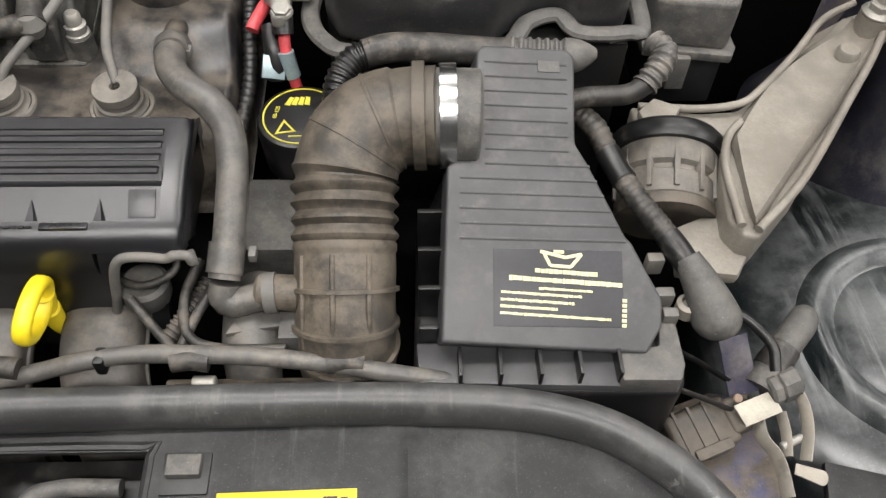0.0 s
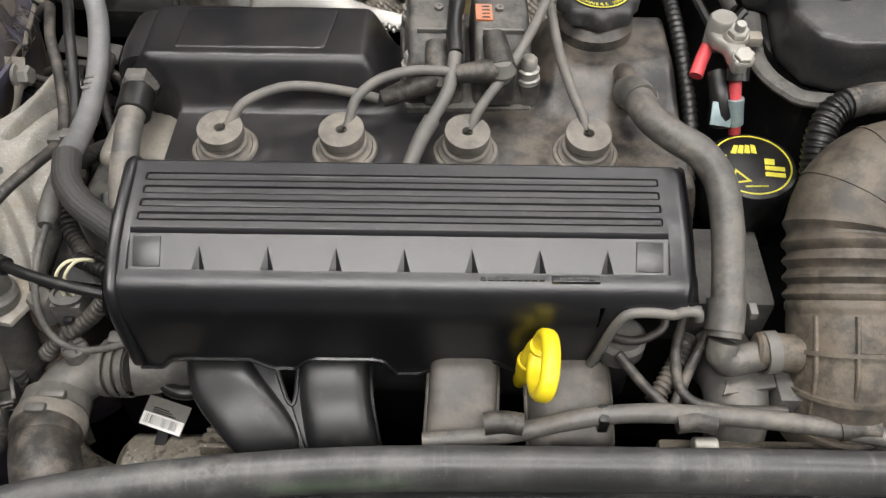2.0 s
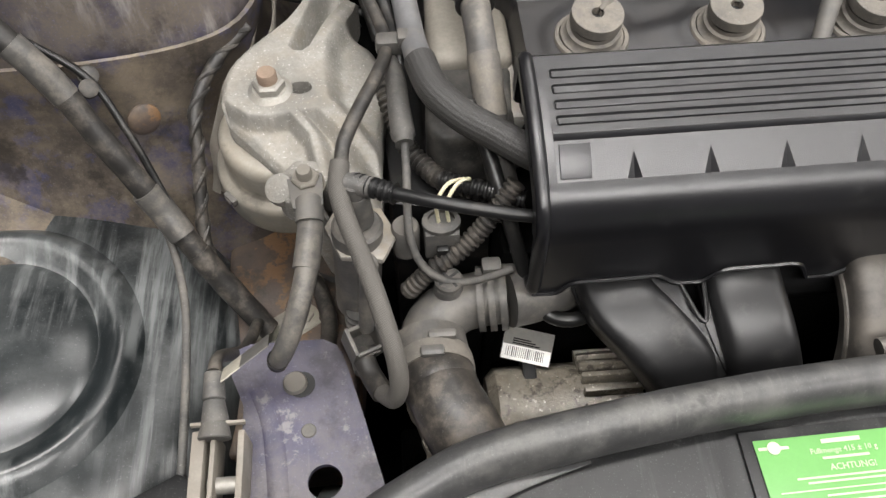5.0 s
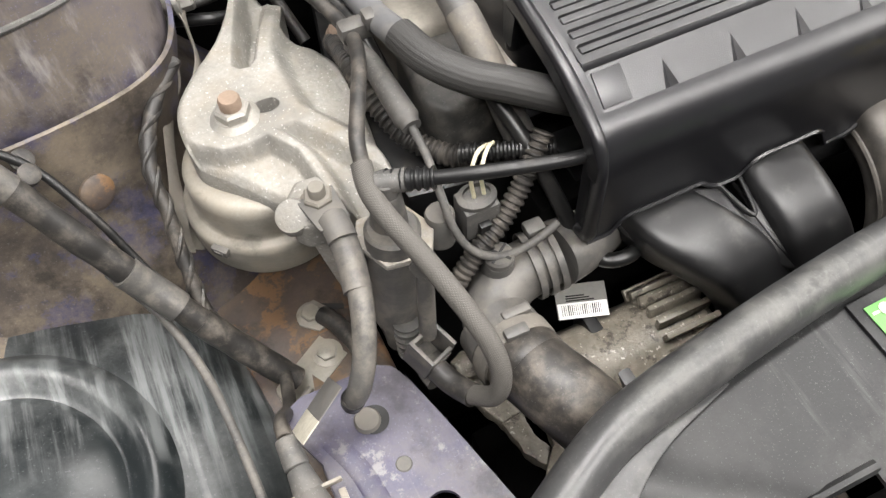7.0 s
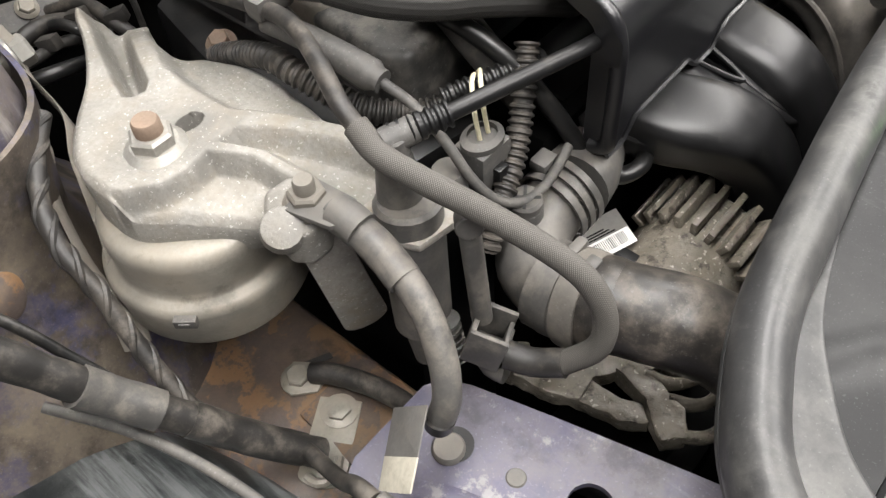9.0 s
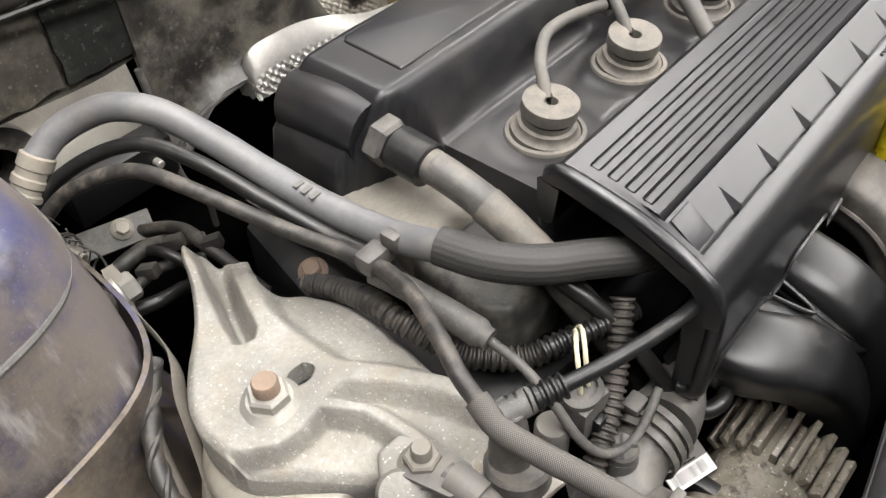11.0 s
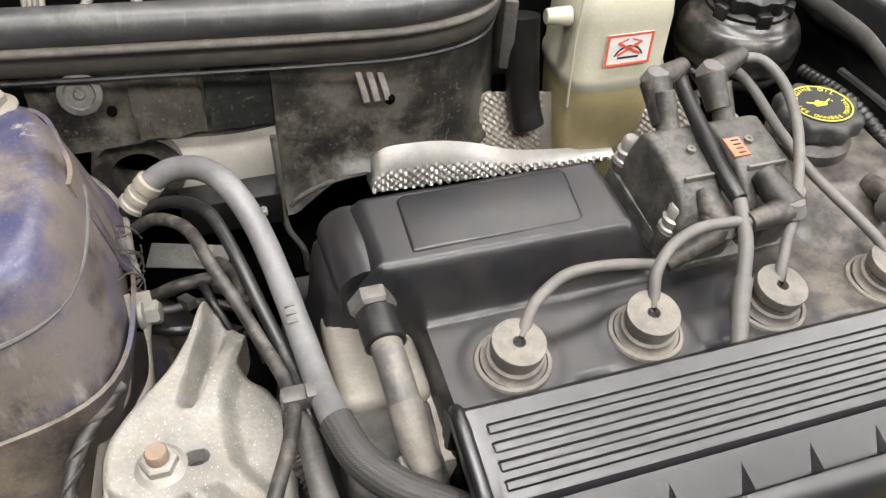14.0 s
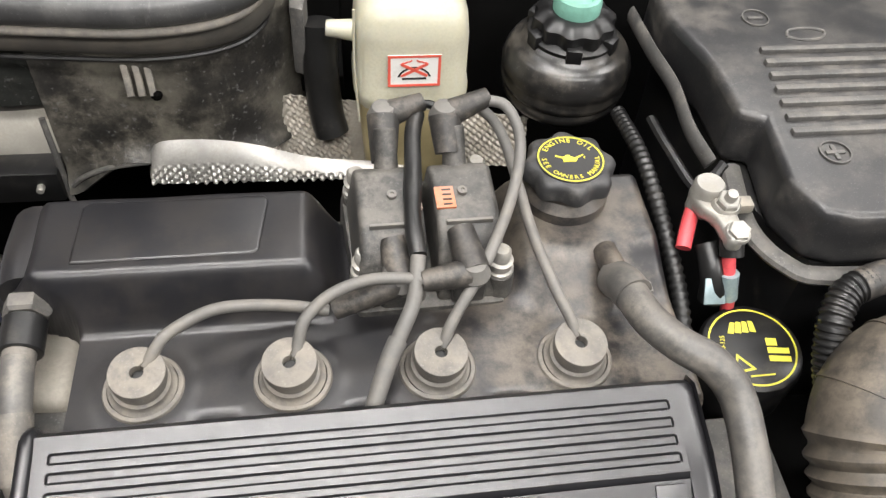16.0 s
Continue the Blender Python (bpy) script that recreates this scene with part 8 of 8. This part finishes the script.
def trough(u, v):
    """The bracket's broad dished face between its two edge ribs."""
    a = Vector((0.222, 0.5)).lerp(Vector((0.362, 0.645)), u) + Vector((-0.012, 0.012)) * math.sin(math.pi * min(1.0, u * 1.2)) * 0.6
    b = Vector((0.214, 0.418)).lerp(Vector((0.388, 0.638)), u)
    p = a.lerp(b, v)
    dish = 0.0075 * math.sin(math.pi * v) ** 0.6
    return (p.x, p.y, 0.9905 - dish * (0.4 + 0.6 * u) + 0.0006 * noise.noise(Vector((p.x * 60, p.y * 60, 2))))


part("raised_face", thick(grid(36, 16, trough), 0.009), M_ALUT, ra)
part("rib", tube([(0.155, 0.541, 0.982), (0.203, 0.535, 0.985), (0.235, 0.538, 0.988), (0.256, 0.554, 0.99), (0.293, 0.593, 0.992), (0.331, 0.638, 0.994), (0.366, 0.661, 0.995)], 0.0032, 10), M_ALUT, ra)
part("rib", tube([(0.396, 0.648, 0.993), (0.36, 0.592, 0.992), (0.327, 0.546, 0.991), (0.263, 0.459, 0.988), (0.216, 0.411, 0.985)], 0.0034, 10), M_ALUT, ra)
part("rib", tube([(0.205, 0.415, 0.985), (0.2065, 0.47, 0.987), (0.215, 0.499, 0.989), (0.228, 0.515, 0.99)], 0.0032, 10), M_ALUT, ra)
part("boss", lathe([(0.016, 0.98), (0.016, 1.002), (0.013, 1.004)], 24, Matrix.Translation((0.378, 0.637, 0))), M_ALUT, ra)
part("bolt", hexnut((0.376, 0.636, 1.003), (0, 0, 1), 0.011, 0.011, 0.0145, 0.006), M_STEEL, ra)
part("pad", lathe([(0.01, 0.98), (0.01, 0.99), (0.008, 0.993), (0, 0.993)], 20, Matrix.Translation((0.343, 0.6, 0))), M_ALUT, ra)
part("lower_plate", prism([(0.168, 0.437), (0.19, 0.447), (0.225, 0.447), (0.231, 0.432), (0.206, 0.392), (0.162, 0.398)], 0.945, 0.957, 0.004), M_ALUT, ra)

fu = thing("fuse_box", "grey plastic fuse box with a stepped lid", "fuse box")
part("lid", prism([(0.172, 0.608), (0.236, 0.599), (0.242, 0.61), (0.24, 0.7), (0.168, 0.7)], 0.99, 1.036, 0.006, 3), M_GREYP, fu)
part("lid_flange", prism([(0.168, 0.602), (0.241, 0.592), (0.247, 0.604), (0.246, 0.7), (0.164, 0.7)], 0.983, 0.991, 0.002), M_GREYP, fu)
part("base", box(0.175, 0.24, 0.604, 0.69, 0.93, 0.985, 0.004), M_BLACK, fu)
part("catch", box(0.192, 0.208, 0.592, 0.604, 0.955, 0.988, 0.002), M_GREYP, fu)
part("hatch", box(0.182, 0.225, 0.625, 0.665, 1.036, 1.04, 0.0015), M_GREYP, fu)
solid("bracket_tab", prism([(0.155, 0.505), (0.175, 0.515), (0.185, 0.53), (0.165, 0.54), (0.15, 0.525)], 0.985, 0.992, 0.002), M_BEIGE, "rusty pale metal tab by the mount", "bracket")

# corner behind the front seal, right
cr = thing("corner_bracket", "dusty metal corner bracket behind the seal", "bracket")
part("plate", prism([(0.145, 0.33), (0.2, 0.35), (0.232, 0.345), (0.238, 0.3), (0.225, 0.2), (0.17, 0.2), (0.152, 0.26)], 0.853, 0.865, 0.003), M_APRON, cr)
part("blue_plate", plate_between((0.2005, 0.3585, 0.93), (0.212, 0.33, 0.897), (1, 0, 0), 0.0205, 0.022, 0.0022, 0.001), M_BLUE, cr, "blue painted plate")
part("strut", tube([(0.158, 0.352, 0.925), (0.178, 0.345, 0.917), (0.2, 0.337, 0.905)], 0.0032, 8, sec=lambda a: (0.4 * math.cos(a), math.sin(a)), ref=(0, 0, 1)), M_BLACK, cr)
part("strut", tube([(0.152, 0.33, 0.912), (0.175, 0.325, 0.905), (0.2, 0.318, 0.897)], 0.0032, 8, sec=lambda a: (0.4 * math.cos(a), math.sin(a)), ref=(0, 0, 1)), M_RUB, cr)
rc = thing("wiring_connector", "grey wiring connector with pale tape in the corner", "connector")
RCM = Matrix.Translation((0.189, 0.313, 0.884)) @ pose(0, 0, 0, 14, -4, 20)
part("body", xf(merge(box(-0.036, 0.014, -0.018, 0.017, -0.015, 0.009, 0.006, 3), box(-0.026, 0.004, -0.0205, -0.012, -0.012, 0.0115, 0.003, 2), box(0.008, 0.032, -0.013, 0.013, -0.011, 0.011, 0.005, 3)), RCM), M_BOOT, rc)
for k in range(3):
    part("body_rib", xf(box(-0.029 + 0.012 * k, -0.0265 + 0.012 * k, -0.0186, 0.0176, -0.012, 0.0102, 0.001), RCM), M_BOOT, rc)
# Black block on the body paints the opening's shade.
part("keyhole_shade", xf(box(-0.012, 0.002, -0.0212, -0.02, -0.006, 0.002, 0.0004), RCM), M_INK_SHADE, rc)
part("tag", plate_between((0.2015, 0.309, 0.9045), (0.2295, 0.319, 0.907), (-0.35, 0.93, 0.1), 0.0165, 0.0165, 0.0012, 0.0005), M_TAPE, rc, "pale paper tag")
part("rust_spot", xf(lathe([(0.0035, 0), (0.003, 0.0015), (0, 0.002)], 12), aim((0.204, 0.3235, 0.9035), (0, -0.4, 1))), M_RUST, rc)
part("nut", xf(lathe([(0.011, 0), (0.0128, 0.002), (0.0128, 0.007), (0.0112, 0.0085), (0.0128, 0.01), (0.0128, 0.022), (0.01, 0.025)], 18, lobe=0.03, lobes=9), aim((0.2245, 0.328, 0.905), (0.93, 0.33, 0.15))), M_GREYP, rc)
part("hose", tube([(0.222, 0.332, 0.903), (0.2325, 0.3455, 0.911), (0.2455, 0.36, 0.918), (0.2585, 0.374, 0.921), (0.2655, 0.383, 0.915)], 0.0115, 18, taper=lambda f: 1.05 - 0.12 * f, wob=0.05), M_GREYP, rc)
part("tape_wrap", tube([(0.2305, 0.343, 0.9095), (0.2365, 0.35, 0.914), (0.2425, 0.3565, 0.917)], 0.0128, 18, wob=0.1), M_RUB, rc)
cw = thing("bonnet_catch", "dusty metal bonnet catch with rusty edges", "catch")
part("arm", tube([(0.2465, 0.331, 0.906), (0.2495, 0.314, 0.904), (0.2485, 0.297, 0.899), (0.2445, 0.281, 0.892)], 0.0052, 10, sec=lambda a: (0.35 * math.cos(a), math.sin(a)), ref=(0.4, -0.3, 0.8)), M_CAN, cw)
part("plate", tube([(0.2165, 0.309, 0.898), (0.2175, 0.297, 0.895), (0.2245, 0.287, 0.892), (0.2275, 0.275, 0.889), (0.2285, 0.258, 0.884)], 0.0055, 10, sec=lambda a: (0.3 * math.cos(a), math.sin(a)), ref=(0.5, -0.2, 0.8)), M_CAN, cw)
part("plate", tube([(0.2345, 0.315, 0.898), (0.2355, 0.3, 0.894), (0.2335, 0.285, 0.89)], 0.0045, 10, sec=lambda a: (0.3 * math.cos(a), math.sin(a)), ref=(0.5, -0.2, 0.8)), M_CAN, cw)
part("foot", plate_between((0.237, 0.277, 0.888), (0.2585, 0.269, 0.886), (-0.3, 0.9, 0.2), 0.008, 0.011, 0.002, 0.004), M_CAN, cw)
part("pin", rod((0.231, 0.292, 0.89), (0.247, 0.298, 0.893), 0.0032), M_STEEL, cw)

# ---- rear: washer bottle, fluid reservoir, heat shield, brake lines ----
wb = thing("washer_bottle", "milky plastic washer bottle with a red warning sticker", "washer bottle")


def bottle(z0, z1):
    secs = [(0.9, 0.032, 0.028, 0.0), (0.93, 0.036, 0.031, 0.0), (0.985, 0.04, 0.034, 0.0), (1.012, 0.042, 0.036, 0.0), (1.02, 0.0445, 0.0385, 0), (1.026, 0.0445, 0.0385, 0), (1.03, 0.043, 0.037, 0.0), (1.07, 0.0425, 0.036, 0.0), (1.085, 0.041, 0.035, 0.001), (1.094, 0.037, 0.031, 0.002), (1.1, 0.03, 0.025, 0.003), (1.102, 0.018, 0.016, 0.003)]
    secs = [s for s in secs if z0 <= s[0] <= z1]
    bm = bmesh.new()
    rows = []
    n = 40
    for z, rx, ry, dy in secs:
        row = []
        for k in range(n):
            a = 2 * math.pi * k / n
            c, s = math.cos(a), math.sin(a)
            q = (abs(c) ** 4.5 + abs(s) ** 4.5) ** (-1 / 4.5)
            row.append(bm.verts.new((-0.309 + rx * c * q, 0.776 + dy + ry * s * q, z)))
        rows.append(row)
    for a, b in zip(rows, rows[1:]):
        for k in range(n):
            q = (k + 1) % n
            bm.faces.new((a[k], a[q], b[q], b[k]))
    bm.faces.new(rows[0][::-1])
    bm.faces.new(rows[-1])
    return bm


part("bottle", bottle(1.012, 1.2), M_BOTTLE, wb, angle=50)
part("lower_tank", bottle(0.8, 1.015), M_BOTTLEY, wb, "fluid-stained yellowish lower tank", angle=50)
part("lug", rod((-0.352, 0.76, 1.073), (-0.372, 0.762, 1.074), 0.008, 0.006), M_BOTTLE, wb)
part("mould_seam", tube([(-0.352, 0.745, 1.1), (-0.3525, 0.744, 1.05), (-0.35, 0.744, 1.0)], 0.001, 6), M_BOTTLE, wb)
part("filler_cap", lathe([(0.021, 1.1), (0.022, 1.104), (0.022, 1.116), (0.019, 1.119), (0, 1.119)], 32, Matrix.Translation((-0.303, 0.786, 0))), M_BLACK, wb)
SM = Matrix.Translation((-0.309, 0.7385, 1.0515)) @ pose(0, 0, 0, 87)
stk = part("sticker", xf(box(-0.0195, 0.0195, -0.0135, 0.0135, 0.0, 0.0006, 0), SM), M_WHITE, wb, "white warning sticker with red frame")
M_REDP = mat("red_print", (0.75, 0.12, 0.08), 0.5, bump=0.0)
for x0, x1, y0, y1 in ((-0.0195, 0.0195, 0.0115, 0.0135), (-0.0195, 0.0195, -0.0135, -0.0115), (-0.0195, -0.0175, -0.0115, 0.0115), (0.0175, 0.0195, -0.0115, 0.0115)):
    part("frame_bar", xf(box(x0, x1, y0, y1, 0.0006, 0.0009, 0), SM), M_REDP, stk)
for a in (28, -28):
    part("cross_bar", xf(box(-0.011, 0.011, -0.0011, 0.0011, 0.0008, 0.0012, 0), SM @ pose(0, 0.001, 0, 0, 0, a)), M_REDP, stk)
part("sign_arc", xf(merge(*[xf(box(-0.002, 0.002, -0.0007, 0.0007, 0.0006, 0.0009, 0), pose(0.0125 * math.sin(radians(b)), -0.0095 + 0.0125 * math.cos(radians(b)), 0, 0, 0, -b)) for b in range(-60, 61, 15)], box(-0.009, 0.009, -0.0075, -0.0058, 0.0006, 0.0009, 0)), SM), M_INK_SHADE, stk)
part("sign_drops", xf(merge(*[xf(box(-0.0015, 0.0015, -0.0006, 0.0006, 0.0006, 0.0009, 0), pose(sx * (0.003 + 0.003 * k), 0.0085 - 0.001 * k, 0, 0, 0, sx * -30)) for sx in (-1, 1) for k in range(3)]), SM), M_REDP, stk)

rs = thing("fluid_reservoir", "dusty black round fluid reservoir with a green cap", "reservoir")
M_RESV = mat("oily_black_reservoir", (0.014, 0.0135, 0.013), 0.3, dust=0.42, dustcol=(0.125, 0.11, 0.09), blotch=26, bump=0.1, speck=0.3, spec=0.6)
RSC = Matrix.Translation((-0.1825, 0.776, 0))
part("body", lathe([(0.03, 0.986), (0.044, 0.996), (0.0482, 1.002), (0.0488, 1.006), (0.047, 1.009), (0.0505, 1.012), (0.0515, 1.017), (0.0498, 1.0205), (0.0515, 1.024), (0.0515, 1.031), (0.0495, 1.038), (0.0465, 1.0435), (0.0435, 1.0465), (0.0405, 1.047), (0.038, 1.051), (0.033, 1.055), (0.029, 1.057)], 64, RSC), M_RESV, rs, angle=60)
part("neck_ring", lathe([(0.028, 1.052), (0.0345, 1.053), (0.035, 1.057), (0.03, 1.06)], 40, RSC), M_BLACK, rs)
part("cap_skirt", lathe([(0.0285, 1.057), (0.031, 1.06), (0.0305, 1.07), (0.025, 1.075), (0.019, 1.076)], 84, RSC, lobe=0.06, lobes=10), M_BLACK, rs)
for a in range(20, 380, 60):
    part("tab", xf(box(0.028, 0.037, -0.006, 0.006, 1.05, 1.063, 0.0015), RSC @ pose(0, 0, 0, 0, 0, a)), M_BLACK, rs)
part("cap", lathe([(0.018, 1.073), (0.0185, 1.084), (0.017, 1.088), (0.0125, 1.088), (0.0115, 1.082), (0, 1.082)], 36, RSC), M_TEAL, rs, "green plastic cap")

hs = thing("heat_shield", "shiny embossed metal heat shield behind the engine", "heat shield")


SHTOP = spline([(-0.514, 0, 0.966), (-0.5115, 0, 0.979), (-0.503, 0, 0.987), (-0.482, 0, 0.988), (-0.455, 0, 0.985), (-0.427, 0, 0.977), (-0.392, 0, 0.963), (-0.35, 0, 0.955), (-0.3, 0, 0.95)], 0.002)


def shield(u, v):
    """Front foil: smooth rolled top band, dimpled below."""
    q = SHTOP[min(len(SHTOP) - 1, int(u * (len(SHTOP) - 1) + 0.5))]
    lo = 0.955 - 0.012 * u
    z = q.z + (min(lo, q.z - 0.001) - q.z) * v
    y = 0.742 - 0.012 * math.sin(min(1.0, v * 1.5) * 1.57) + 0.006 * u
    if v > 0.4:
        y -= 0.0024 * math.sin(q.x * 860) * math.sin(z * 860) * min(1.0, (v - 0.4) * 6)
    return (q.x, y, z)


def back_foil(u, v):
    x = -0.435 + 0.225 * u
    top = 1.0 - 0.02 * u - 0.03 * max(0.0, 0.12 - u) / 0.12
    z = 0.935 + (top - 0.935) * v
    y = 0.772 + 0.012 * v - 0.02 * u + 0.0015 * math.sin(x * 900 + z * 300) * math.sin(z * 900) * (1 if u < 0.35 or u > 0.75 else 0.25)
    return (x, y, z)


part("sheet", thick(grid(220, 40, shield), 0.0012), M_SHIELD, hs, angle=70)
part("backing", thick(grid(150, 44, back_foil), 0.0012), M_FOILT, hs, "dusty tan embossed foil")
hose("rear_pipe", [(-0.378, 0.79, 1.06), (-0.378, 0.782, 1.03), (-0.376, 0.772, 0.99), (-0.372, 0.765, 0.97)], 0.014, M_RUBD, "black rubber drain hose beside the washer bottle", "hose", seg=18)
bx = thing("scuttle_bracket", "grey plastic bracket at the panel's end", "bracket")
part("plate", prism([(-0.398, 0.78), (-0.388, 0.776), (-0.385, 0.8), (-0.398, 0.81)], 1.02, 1.08, 0.002), M_GREYP, bx)
for k in range(4):
    bl = thing("brake_line", "thin pale metal brake line behind the scuttle", "brake line", "brake lines")
    dy, dz, s = 0.012 + 0.019 * k, 0.001 * k, 0.006 * k
    part("pipe", tube([(-0.742 - s, 0.885 + dy, 1.02), (-0.74 - s, 0.92 + dy, 1.045), (-0.737 - s, 0.948 + dy, 1.056 + dz), (-0.728 - s, 0.953 + dy, 1.058 + dz), (-0.667, 0.922 + dy, 1.058 + dz), (-0.573, 0.876 + dy, 1.058 + dz), (-0.505 + s, 0.845 + dy, 1.058 + dz), (-0.492 + s, 0.842 + dy, 1.059 + dz), (-0.482 + s, 0.849 + dy, 1.062 + dz), (-0.46 + s, 0.87 + dy, 1.07 + dz)], 0.0027, 10), M_BRAKE, bl)
    solid("line_clip", xf(box(-0.0062, 0.0062, -0.0082, 0.0082, -0.004, 0.004, 0.0015), pose(-0.571 + 0.0118 * k, 0.876 + dy - 0.0058 * k, 1.0585 + dz, 0, 0, -26)), M_WHITE, "white plastic clip on the brake lines", "clip", "line clips")
for k, pts in enumerate(([(-0.712, 0.86, 1.02), (-0.708, 0.885, 1.045), (-0.69, 0.915, 1.065), (-0.66, 0.95, 1.075), (-0.63, 1.0, 1.085)], [(-0.655, 0.86, 1.02), (-0.664, 0.885, 1.045), (-0.672, 0.91, 1.066), (-0.668, 0.93, 1.076), (-0.65, 0.98, 1.09)])):
    solid("brake_hose", tube(pts, 0.0042, 12), M_BRAKE, "pale brake hose curving across the brake lines", "brake hose", "brake hoses")
# Tray is near-black in place of the shade behind the rail.
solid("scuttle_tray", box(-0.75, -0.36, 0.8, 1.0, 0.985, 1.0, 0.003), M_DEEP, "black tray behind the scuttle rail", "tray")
nest = thing("frayed_sleeve", "frayed black mesh sleeve on the wing", "sleeve")
random.seed(11)
for k in range(12):
    p = Vector((-0.697, 0.69 - 0.004 * k, 0.985))
    part("strand", tube([tuple(p + 0.011 * Vector((math.cos(a + k), 0.5 * random.uniform(-1, 1), math.sin(a + k)))) for a in (0, 0.9, 1.8, 2.7, 3.6)], 0.0006, 5, 0.004), M_RUB, nest)
